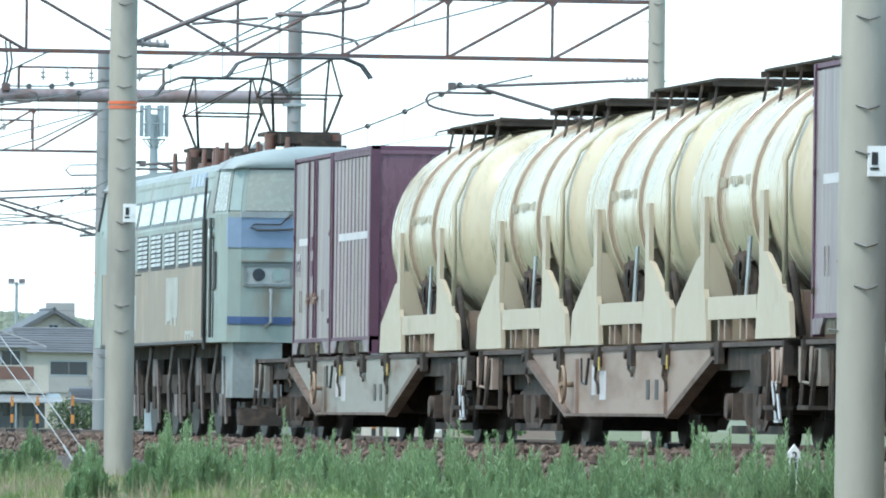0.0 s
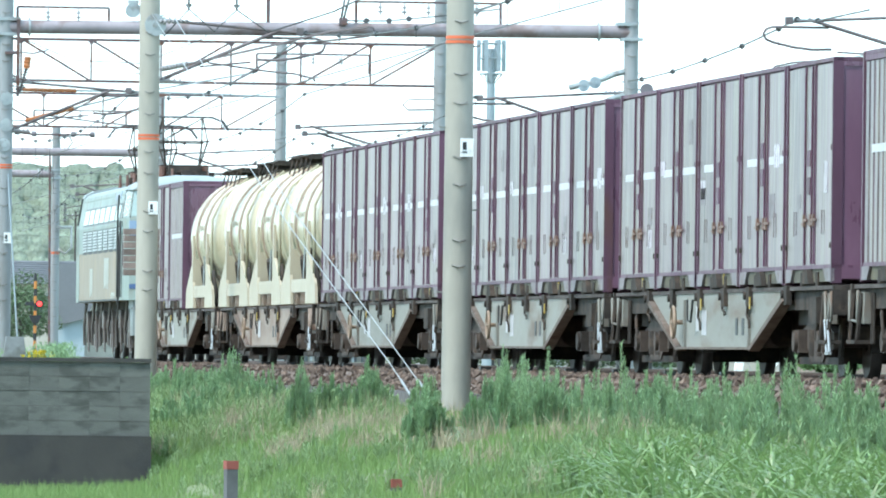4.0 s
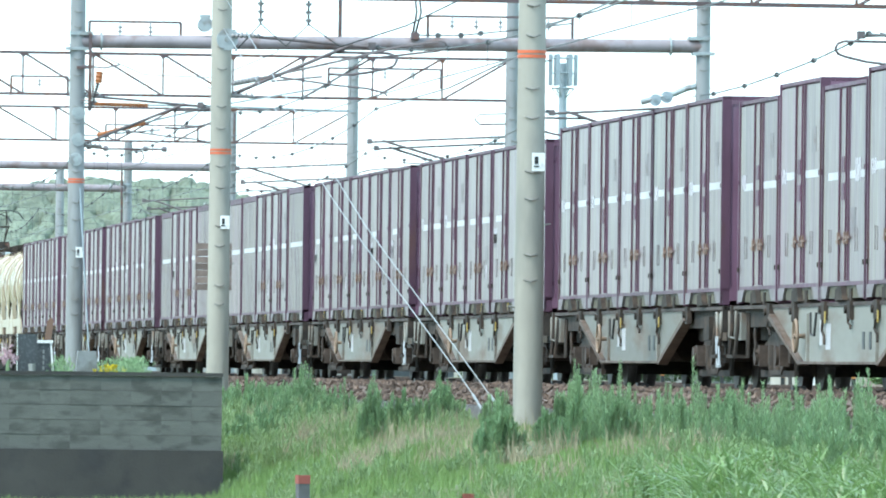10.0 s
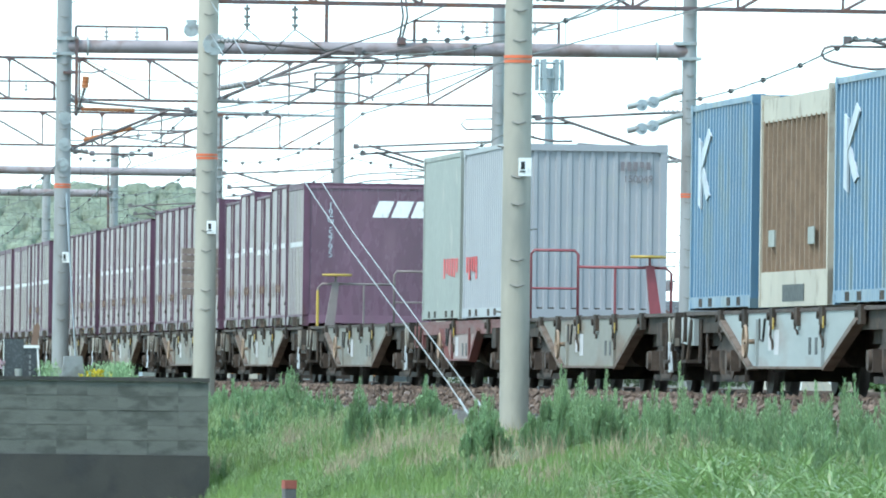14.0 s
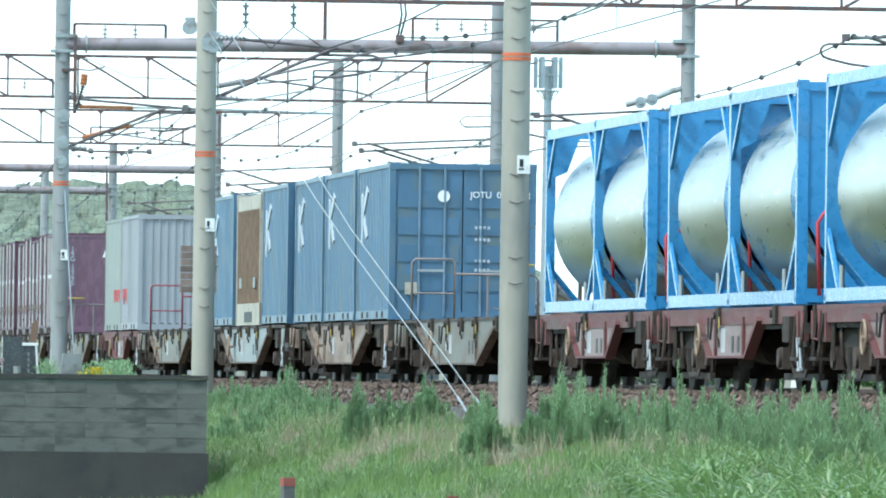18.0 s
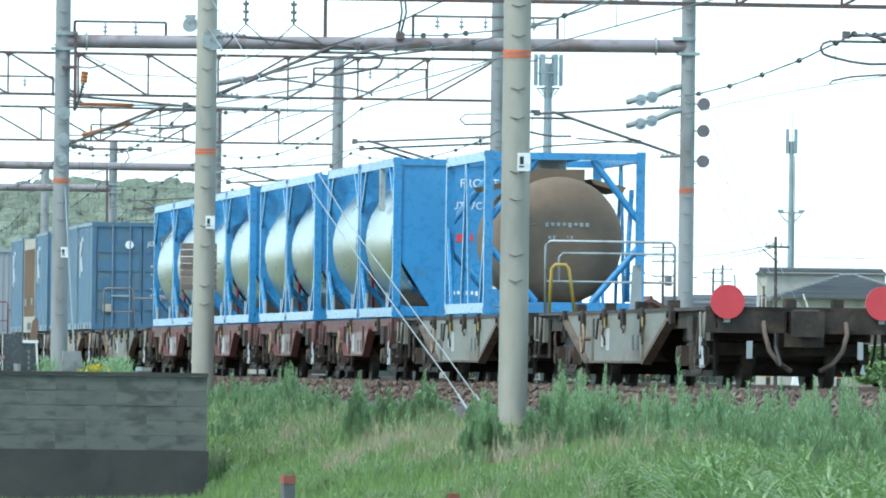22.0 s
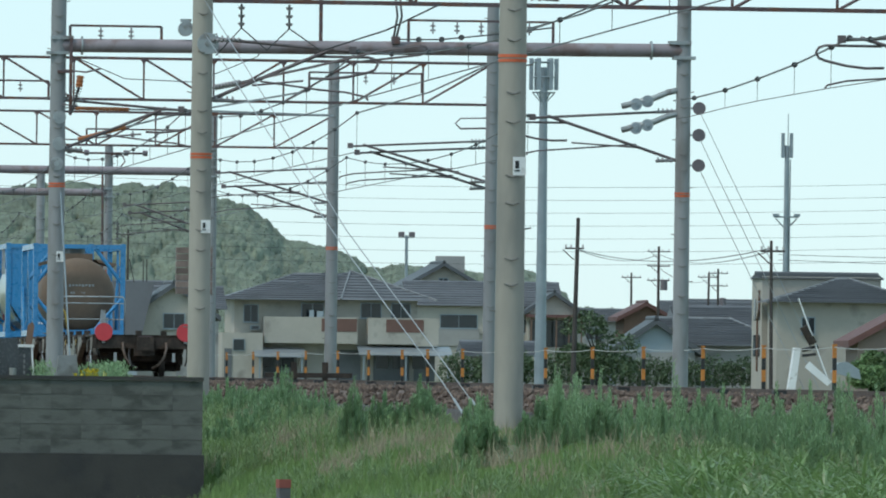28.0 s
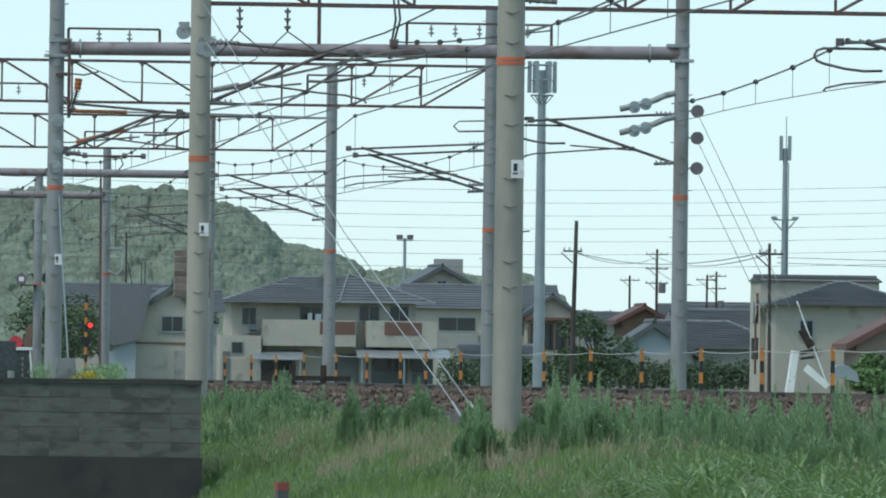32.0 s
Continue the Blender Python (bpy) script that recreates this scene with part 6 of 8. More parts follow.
def houses():
    a = house(44.5, 705, 12.2, 8, 5.05, 6.75, WALLCREAM, ROOFTILE, [(-5.0, 3.5, 0.9, 1.1), (-0.9, 3.6, 1.4, 1.15), (3.0, 3.85, 1.3, 0.95), (5.0, 3.85, 1.2, 0.95)], "hip", 0.7, label="cream two-storey house with grey hip roof and balconies", ridge_len=(-1.75, 1.95))
    bay = Geo().add([(-7.2, -1.3, 4.95), (0.6, -1.3, 4.95), (-1.9, 2.4, 6.25), (-3.2, 2.4, 6.25), (-7.2, 2.4, 4.95), (0.6, 2.4, 4.95)], [(0, 1, 2, 3), (0, 3, 4), (1, 5, 2), (1, 0, 4, 5)])
    bay = part("bay_roof", bay, ROOFTILE, a, "lower hip roof over the front bay")
    for k in range(9):
        f = k / 9
        part("tile_course", Geo().box(-7.2 + 4.0 * f, 0.6 - 2.5 * f, -1.36 + 3.7 * f, -1.25 + 3.7 * f, 4.95 + 1.3 * f, 5.02 + 1.3 * f), ROOFTILE, bay)
    peak = part("second_roof", Geo().add([(0.2, -1.0, 5.02), (7.3, -1.0, 5.02), (1.95, 4.05, 6.95), (-0.4, 4.05, 6.5)], [(0, 1, 2, 3)]), ROOFTILE, a, "raised hip of the main roof")
    for k in range(1, 10):
        f = k / 10
        part("tile_course", Geo().box(0.2 + (-0.6 if f > 0.5 else -0.3) * f + 0.35 * f, 7.3 - 5.3 * f, -1.06 + 5.05 * f, -0.95 + 5.05 * f, 5.02 + 1.93 * f - 0.01, 5.09 + 1.93 * f), ROOFTILE, peak)
    part("ridge_tiles", Geo().cyl((0.9, -1.0, 5.05), (1.95, 4.0, 6.98), 0.08, n=5).cyl((7.3, -1.0, 5.05), (1.95, 4.0, 6.98), 0.08, n=5), RIDGE, peak)
    for x, z, w2, h2 in ((-5.9, 1.6, 0.35, 0.7), (-4.75, 2.95, 0.3, 0.3)):
        q = part("window", Geo().box(x - w2 - 0.05, x + w2 + 0.05, -1.68, -1.6, z - 0.05, z + h2 + 0.05) if z < 2 else Geo().box(x - w2, x + w2, -0.5, -0.02, z, z + h2), MAST, a)
        part("pane", Geo().box(x - w2, x + w2, -1.7, -1.68, z, z + h2) if z < 2 else Geo().box(x - w2 * 0.8, x + w2 * 0.8, -0.52, -0.5, z + 0.05, z + h2 - 0.05), GLASS, q)
    balcony(a, -4.2, 2.0, 2.1, 3.85, 1.4, (-0.4, 1.95, 2.9, 3.75))
    balcony(a, 2.7, 7.4, 2.1, 3.85, 1.4, (3.9, 6.4, 2.9, 3.75))
    part("annexe", Geo().box(-7.0, -4.3, -1.6, 3, -0.4, 2.75), WALLCREAM, a)
    for x, w in ((-6.6, 0.5), (-3.2, 2.6), (1.6, 1.5), (4.4, 2.4), (6.6, 1.4)):
        # closed slab, its grey standing in for the shaded interior
        part("ground_floor_opening", Geo().box(x - w / 2, x + w / 2, -1.66 if x < -5 else -0.06, -1.6 if x < -5 else 0.0, -0.4, 1.7), OPENING_SHADE, a)
    for x in (-3.9, -2.5, 3.8, 4.9, 6.2):
        part("ground_window", Geo().box(x - 0.4, x + 0.4, -0.1, -0.06, 0.5, 1.5), GLASS, a)
    for x0, x1, z in ((-4.9, -1.5, 1.75), (2.0, 8.2, 1.95)):
        arc = [(-3.0 + 2.9 * k / 8, z - 0.55 + 0.6 * math.sin(k / 8 * math.pi / 2)) for k in range(9)]
        part("carport_roof", Geo().prism(arc + [(p, q - 0.05) for p, q in arc[::-1]], "x", x0, x1), CANOPY, a, "pale curved carport canopy")
    for x in (-4.6, -1.8, 2.3, 5.1, 7.9):
        part("carport_post", Geo().box(x - 0.05, x + 0.05, -2.9, -2.8, -0.4, 1.3), MAST, a)
    part("laundry", Geo().box(-1.2, -0.9, -1.2, -1.15, 3.6, 4.3).box(-0.7, -0.3, -1.2, -1.15, 3.5, 4.25), WALLBLUE, a)
    house(34.0, 735, 9.0, 8, 4.9, 6.3, WALLCREAM, ROOFTILE, [(-3.0, 3.0, 1.4, 1.0)], "x", label="cream house with grey ridged roof, partly hidden")
    house(58.75, 770, 4.6, 9, 7.0, 8.3, WALLCREAM, ROOFDARK, [(0, 6.2, 0.6, 0.9)], "y", 0.7, label="cream gabled house with dark roof and attic vent")
    b = house(60.6, 758, 10.5, 7, 5.15, 6.75, WALLCREAM, ROOFTILE, [(-1.9, 3.5, 2.6, 0.9), (3.6, 3.2, 1.6, 0.9)], "x", 0.4, label="long two-storey cream house with slate-grey roof")
    part("rooftop_box", Geo().box(-1.9, 0.2, 17, 17.6, 7.6, 8.8), WALLGREY, b)
    part("shutter", Geo().box(-3.5, -0.4, -0.12, -0.05, 2.2, 3.4), WALLGREY, b)
    p = house(65.3, 756, 3.6, 6, 5.0, 6.2, WALLCREAM, ROOFDARK, [], "y", 0.5, label="narrow gabled house with veranda posts")
    part("veranda_roof", Geo().box(-2.0, 2.1, -1.6, 0.1, 4.3, 4.5), ROOFRED, p)
    for i in range(5):
        part("veranda_post", Geo().box(-1.8 + i * 0.9, -1.7 + i * 0.9, -1.5, -1.4, -0.4, 4.3), WALLBROWN, p)
    part("veranda_room", Geo().box(-1.7, 1.7, -0.08, -0.02, 2.2, 4.1), GLASS, p)
    l = house(26.9, 604, 4.6, 6, 3.6, 5.2, WALLCREAM, ROOFDARK, [(0.05, 2.6, 1.15, 0.8)], "y", 0.4, label="cream gabled house with steep dark lean-to roof")
    part("steep_roof", Geo().add([(-3.7, -0.4, 5.15), (-1.1, -0.4, 5.2), (-1.9, -1.6, 2.1), (-3.8, -1.6, 1.6), (-3.7, 2.5, 5.15), (-1.1, 2.5, 5.2)], [(0, 3, 2, 1), (0, 1, 5, 4)]), ROOFDARK, l)
    part("lean_to_wall", Geo().box(-3.8, -2.1, -1.2, 2, -0.4, 2.1), WALLBLUE, l)
    part("beam", Geo().box(-2.3, 2.3, -0.06, 0, 1.85, 1.95), WALLBROWN, l)
    part("garage_door", Geo().box(0.2, 2.1, -0.06, 0.0, -0.4, 1.5), WALLGREY, l)
    for i, x in enumerate((-2.2, -1.7, -1.5)):
        part("roof_pole", Geo().cyl((x, 0.5, 5.1), (x - (0.3 if i == 0 else 0), 0.5, 6.5), 0.03, n=5), WOODPOLE, l)
    house(30.4, 640, 3.8, 6, 4.0, 5.2, WALLGREY, ROOFTILE, [(-0.2, 3.0, 1.2, 0.8)], "x", label="small grey house with tiled roof")
    g = house(44.35, 519, 3.9, 3, 1.75, 3.05, WALLBLUE, ROOFDARK, [], "y", 0.4, label="low single-storey house with pale blue gable")
    house(47.9, 520.5, 6.2, 4, 1.75, 3.1, WALLGREY, ROOFTILE, [], "hip", 0.4, ridge_len=(-3.0, 0.5), label="low grey outbuilding with dark ridged roof")
    part("wall_panel", Geo().box(-1.95, 1.95, -0.05, 0.0, -0.4, 1.4), WALLGREY, g)
    house(54.2, 570, 4.6, 5, 3.1, 3.95, WALLGREY, ROOFTILE, [], "x", 0.4, label="low house with grey ridged roof behind the outbuilding")
    house(72.4, 760, 3.2, 5, 4.7, 5.55, WALLBROWN, ROOFRED, [], "y", 0.5, label="brown gabled house behind the trees")
    for x, y, w, e, r in ((95, 905, 7, 5.4, 6.6), (88, 930, 6, 5.0, 6.0), (103, 950, 9, 5.5, 7.1), (112, 960, 8, 5.0, 6.4), (80, 940, 5, 4.6, 5.6)):
        house(x, y, w, 6, e, r, WALLGREY, ROOFTILE, [(0, e - 1.6, 1.4, 0.9)], "x", label="distant house with grey roof")
    r = house(49.75, 490, 6.4, 3.4, 3.72, 4.85, WALLCREAM, ROOFTILE, [(-1.75, 2.3, 0.55, 0.7)], "hip", 0.55, ridge_len=(-0.1, 0.3), label="cream two-storey house with grey gabled roof")
    q = house(49.15, 494, 5.6, 3.6, 4.95, 5.06, WALLCREAM, ROOFDARK, [], "x", 0.12, label="flat-roofed cream building with pipes on its side")
    part("drain_pipe", Geo().tube([(-2.86, 0.6, 4.3), (-2.86, 0.6, 3.4), (-2.86, 1.2, 2.9), (-2.86, 1.2, 0.5)], 0.05, 5), WALLBROWN, q)
    for yy in (0.5, 2.0):
        for zz in (1.2, 2.9):
            part("side_window", Geo().box(-2.84, -2.78, yy, yy + 0.8, zz, zz + 1.0), GLASS, q)
    house(50.4, 476, 4.0, 4, 2.2, 3.3, WALLPINK, ROOFRED, [], "y", 0.5, label="low house with reddish roof edge")
    house(38.6, 536, 3.0, 4, 1.2, 1.8, WALLGREY, ROOFTILE, [], "x", label="low shed with grey roof")


def crown(rnd, c, rx, rz, n, size, verts):
    """Leaf clumps over an uneven crown."""
    for _ in range(n):
        a, b = rnd.uniform(0, 2 * math.pi), math.asin(rnd.uniform(-0.35, 1))
        k = rnd.uniform(0.72, 1.08)
        p = Vector((c[0] + rx * k * math.cos(a) * math.cos(b), c[1] + rx * k * math.sin(a) * math.cos(b), c[2] + rz * k * math.sin(b)))
        for _ in range(3):
            verts.append(p + Vector((rnd.uniform(-1, 1), rnd.uniform(-1, 1), rnd.uniform(-0.8, 0.8))) * size)


def scatter_mesh(name, verts, material, label, category, parent=None):
    v = np.asarray(verts, dtype=np.float32).reshape(-1, 3)
    n = len(v)
    me = bpy.data.meshes.new(name)
    me.vertices.add(n)
    me.vertices.foreach_set("co", v.ravel())
    me.loops.add(n)
    me.loops.foreach_set("vertex_index", np.arange(n, dtype=np.int32))
    me.polygons.add(n // 3)
    me.polygons.foreach_set("loop_start", np.arange(0, n, 3, dtype=np.int32))
    me.materials.append(material)
    me.update(calc_edges=True)
    ob = new(name, me)
    if parent:
        ob.parent = parent
        return tagged(ob, label)
    return tagged(ob, label, category, kind="stuff")


SKYLINE = [(-60, 29), (57, 29), (87, 30.6), (97, 31.6), (104, 31.2), (114, 32), (122, 29.5), (127.5, 28.0), (130.5, 26.2), (133, 23.0), (136, 22.2), (140.5, 21.2), (143, 20.2), (146.3, 18.9), (148, 18), (150.7, 18), (152, 18.8), (158, 18), (162, 18.3), (166.5, 17.2), (173.5, 18), (176.3, 17), (178.7, 15.4), (181.6, 13.6), (182.8, 11.8), (201, 11.2), (240, 10), (400, 9)]


def skyline(x):
    for (a, za), (b, zb) in zip(SKYLINE, SKYLINE[1:]):
        if x <= b:
            return za + (zb - za) * max(0, (x - a)) / (b - a)
    return 9.0


def hill():
    g = Geo()
    xs, fs = [-60 + 4 * i for i in range(116)], [0, 0.25, 0.5, 0.75, 1.0, 1.2]
    vs = []
    for f in fs:
        for x in xs:
            top = skyline(x) - 4.2
            y = 1668 + 160 * f
            z = -2 + (top + 2) * (min(f, 1) if f <= 1 else 0.8)
            vs.append((x * (y / 1800), y, z))
    n = len(xs)
    g.add(vs, [(j * n + i, j * n + i + 1, (j + 1) * n + i + 1, (j + 1) * n + i) for j in range(len(fs) - 1) for i in range(n - 1)], True)
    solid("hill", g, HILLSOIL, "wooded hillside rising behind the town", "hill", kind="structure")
    # the canopy: domes of single crowns, each broken into smaller clumps
    cols, rows = 800, 150
    g, vs = Geo(), []
    rnd = random.Random(3)
    verts = []
    for j in range(rows + 1):
        f = j / rows
        for i in range(cols + 1):
            x = 58 + 200 * i / cols
            top = skyline(x) - 0.1
            y = 1640 + 160 * f
            z = -2 + (top + 2) * f
            q = Vector((x * 0.33 + 0.5 * noise.noise((x * 0.4, z * 0.4, 5)), z * 0.36 + 0.5 * noise.noise((x * 0.4, z * 0.4, 9)), 2.0))
            d = noise.voronoi(q)[0][0]
            s = noise.voronoi((x * 1.2 + 0.4 * noise.noise((x, z, 1)), z * 1.3 + 0.4 * noise.noise((x, z, 6)), 7.0))[0][0]
            h = 2.3 * math.sqrt(max(0.0, 1 - (d / 0.78) ** 2)) + 0.75 * math.sqrt(max(0.0, 1 - (s / 0.75) ** 2)) + 0.4 * noise.noise((x * 2.9, z * 2.9, 1.0)) + 0.2 * noise.noise((x * 6, z * 6, 2.0))
            h += 1.4 * noise.noise((x * 0.08, z * 0.1, 4.0))
            p = Vector((x * (y / 1800) + 0.3 * noise.noise((x * 1.7, z * 1.7, 3.0)), y - 0.9 * h, z + 0.36 * h - 0.5))
            vs.append(p)
            if rnd.random() < 0.5:
                for _ in range(3):
                    verts.append(p + Vector((rnd.uniform(-0.2, 0.2), -0.1 - rnd.random() * 0.15, rnd.uniform(-0.14, 0.2))))
    m = cols + 1
    g.add(vs, [(j * m + i, j * m + i + 1, (j + 1) * m + i + 1, (j + 1) * m + i) for j in range(rows) for i in range(cols)], True)
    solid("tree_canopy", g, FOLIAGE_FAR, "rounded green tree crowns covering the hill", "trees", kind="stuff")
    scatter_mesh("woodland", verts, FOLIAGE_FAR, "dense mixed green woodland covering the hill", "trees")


BUSHLEAF = mat("bright_bush_leaves", (0.13, 0.21, 0.075), 0.7, var=0.2, scale=0.5, shift=0.4, island=True)


def tree(x, y, base, h, r, seed, label, name="tree"):
    rnd = random.Random(seed)
    t = empty(name, label, "tree", "trees", m=pose(x, y, base))
    part("trunk", Geo().cyl((0, 0, -0.2), (0.1, 0, h * 0.35), 0.16, 0.11, n=8).cyl((0.1, 0, h * 0.35), (-0.1, 0.1, h * 0.75), 0.11, 0.05, n=7), WOODPOLE, t)
    verts = []
    for i in range(9):
        a = rnd.uniform(0, 6.28)
        p = Vector((math.cos(a) * r * 0.55, math.sin(a) * r * 0.55, h * rnd.uniform(0.25, 0.85)))
        part("limb", Geo().cyl((0.05, 0, h * 0.33), p, 0.05, 0.02, n=5), WOODPOLE, t)
        crown(rnd, p, r * rnd.uniform(0.4, 0.62), r * rnd.uniform(0.35, 0.5), 620, 0.12, verts)
    scatter_mesh("crown", verts, BUSHLEAF if name == "bush" else LEAF, "", "", t)
    return t


def utility_pole(x, y, top, arms, name="utility_pole", lean=0.0):
    p = empty(name, "dark utility pole with crossarms and wires", "pole", "utility poles", m=pose(x, y, 0))
    part("shaft", Geo().cyl((0, 0, -0.6), (lean, 0, top), 0.12 if y > 400 else 0.07, 0.08 if y > 400 else 0.05, n=10), WOODPOLE, p)
    for i in range(arms):
        z = top - 0.35 - i * 0.95 if y != 450 else top - 1.3
        w = 0.75 if y > 500 else 0.4
        part("crossarm", Geo().box(-w, w, -0.05, 0.05, z - 0.035, z + 0.035), WOODPOLE, p)
        for k in (-0.9 * w, -0.35 * w, 0.35 * w, 0.9 * w):
            part("pin_insulator", Geo().cyl((k, 0, z + 0.035), (k, 0, z + 0.16), 0.04, n=6), PORCELAIN, p)
        part("brace", Geo().cyl((-0.5, 0, z - 0.05), (0, 0, z - 0.5), 0.03, n=4), WOODPOLE, p)
    if arms > 1:
        part("transformer", Geo().cyl((0.35, -0.1, top - 2.9), (0.35, -0.1, top - 2.2), 0.24, n=12), BALLOON, p)
    return p


def masts():
    m = empty("antenna_mast", "tall pale grey tubular antenna mast with lattice head", "mast", m=pose(27.95, 420, 0))
    part("shaft", Geo().cyl((0, 0, -0.6), (0, 0, 12.4), 0.24, 0.15, n=14), MAST, m)
    for z in (11.4, 12.0, 12.6):
        part("ring", Geo().tube([(0.45 * math.cos(a * 1.0472), 0.45 * math.sin(a * 1.0472), z) for a in range(7)], 0.03, 5), MAST, m)
    for a in range(6):
        c, s = math.cos(a * 1.0472), math.sin(a * 1.0472)
        part("panel_antenna", Geo().box(0.5 * c - 0.08, 0.5 * c + 0.08, 0.5 * s - 0.05, 0.5 * s + 0.05, 11.5, 12.75), MAST, m)
        part("strut", Geo().cyl((0.1 * c, 0.1 * s, 11.0), (0.45 * c, 0.45 * s, 11.4), 0.03, n=4), MAST, m)
    r = empty("antenna_mast", "slim grey antenna mast with panels and side platform", "mast", m=pose(61.4, 600, 0))
    part("shaft", Geo().cyl((0, 0, -0.6), (0, 0, 13.4), 0.2, 0.13, n=12), MAST, r)
    part("rod", Geo().cyl((0.05, 0, 13.4), (0.05, 0, 15.2), 0.025, n=5), MAST, r)
    for x in (-0.24, 0.24):
        part("panel_antenna", Geo().box(x - 0.09, x + 0.09, -0.15, 0.1, 12.7, 14.1), MAST, r)
    part("platform", Geo().box(-0.7, 0.7, -0.2, 0.2, 9.3, 9.38), MAST, r)
    for x in (-0.6, 0.6):
        part("floodlight", Geo().box(x - 0.17, x + 0.17, -0.25, 0.05, 9.38, 9.52), MAST, r)
        part("strut", Geo().cyl((0, 0, 8.6), (x, 0, 9.25), 0.04, n=5), MAST, r)
    part("ladder", Geo().box(0.17, 0.22, -0.1, 0.1, 0, 12.6), MAST, r)
    lamp = empty("floodlight_pole", "thin floodlight pole with twin heads", "lamp", m=pose(58.9, 800, 0))
    part("shaft", Geo().cyl((0, 0, -0.6), (0, 0, 10.6), 0.12, n=8), MAST, lamp)
    for x in (-0.4, 0.4):
        part("lamp_head", Geo().box(x - 0.22, x + 0.22, -0.2, 0.2, 10.5, 10.85), BALLOON, lamp)
    part("arm", Geo().box(-0.6, 0.6, -0.05, 0.05, 10.4, 10.48), MAST, lamp)


def backdrop_things():
    houses()
    hill()
    masts()
    for x, y, top, arms, lean in ((32.6, 450, 6.9, 1, 0.15), (66.1, 700, 8.8, 3, 0), (81.8, 800, 8.1, 1, 0.1), (82.6, 800, 8.4, 2, 0), (76.0, 800, 8.0, 1, 0), (28.05, 350, 4.75, 1, -0.05), (20.4, 620, 6.2, 1, 0), (44.8, 900, 12, 1, 0), (24.9, 560, 9.0, 1, 0)):
        utility_pole(x, y, top, arms, lean=lean)
    for k in range(7):
        z = 12.6 - k * 0.85
        y0 = 700
        pts = [(x, y0, z + 0.011 * (x - 60) + 0.0006 * (x - 60) ** 2) for x in range(20, 110, 6)]
        wire("power_line", pts, 0.016, "thin distant power line across the sky", "wire", group="power lines")
    for (xa, ya, za), (xb, yb, zb) in (((32.6, 450, 5.6), (66.1, 700, 8.3)), ((66.1, 700, 8.3), (28, 350, 4.4)), ((66.1, 700, 7.4), (81.8, 800, 7.5)), ((32.6, 450, 5.6), (28, 350, 4.5)), ((61, 600, 7.2), (120, 640, 8.6)), ((61, 600, 6.9), (120, 640, 7.9))):
        pts = [(xa + (xb - xa) * i / 10, ya + (yb - ya) * i / 10, za + (zb - za) * i / 10 - 0.5 * 4 * (i / 10) * (1 - i / 10)) for i in range(11)]
        wire("service_line", pts, 0.02, "dark sagging overhead service line", "wire", group="service lines")
    tree(37.3, 482, -0.4, 3.5, 1.7, 7, "dense dark green garden tree beside the fence")
    tree(34.9, 500, -0.4, 2.6, 1.3, 8, "rounded dark green garden shrub", "shrub")
    tree(38.7, 400, -0.4, 1.5, 1.3, 9, "bright green bush on the bank beside the road", "bush")
    tree(37.4, 392, -0.4, 0.9, 0.8, 10, "bright green bush on the bank beside the road", "bush")
    tree(17.5, 560, -0.4, 4.6, 2.4, 12, "dark green tree beside the level crossing")
    tree(20.0, 585, -0.4, 4.2, 2.2, 13, "dark green tree beside the level crossing")
    verts, rnd = [], random.Random(6)
    for i in range(46):
        crown(rnd, (33.5 + i * 0.42, 512, 0.1), 0.55, 1.0 + 0.2 * math.sin(i * 1.7), 520, 0.1, verts)
    scatter_mesh("hedge", verts, LEAF, "low clipped dark green hedge along the road", "hedge")


backdrop_things()


# ---- overhead line and trackside things ----
SUPPORTS = [28, 83.3, 139.3, 194.75, 240.8, 291, 346, 404, 450]
GRANITE = mat("dark_granite", (0.05, 0.055, 0.06), 0.25, var=0.2, scale=3)
STONE = mat("grey_stone", (0.22, 0.23, 0.23), 0.8, var=0.15, scale=2, dirt=(0.13, 0.13, 0.12), amount=0.25)
FLOWER = mat("yellow_petals", (0.65, 0.5, 0.03), 0.7, var=0.2, shift=0.3, island=True)
PALEPETAL = mat("pale_pink_petals", (0.6, 0.4, 0.45), 0.7, var=0.2, shift=0.4, island=True)
STAKETOP = mat("faded_red_cap", (0.28, 0.08, 0.06), 0.8, var=0.2, scale=6)
STAKE = mat("grey_stake", (0.12, 0.12, 0.12), 0.85, var=0.2, scale=4)
SIGNAL_RED = mat("lit_red_lens", (0.9, 0.04, 0.03), 0.3, var=0.0, emit=1.0)
ROPE = mat("pale_rope", (0.45, 0.45, 0.42), 0.8, var=0.1)


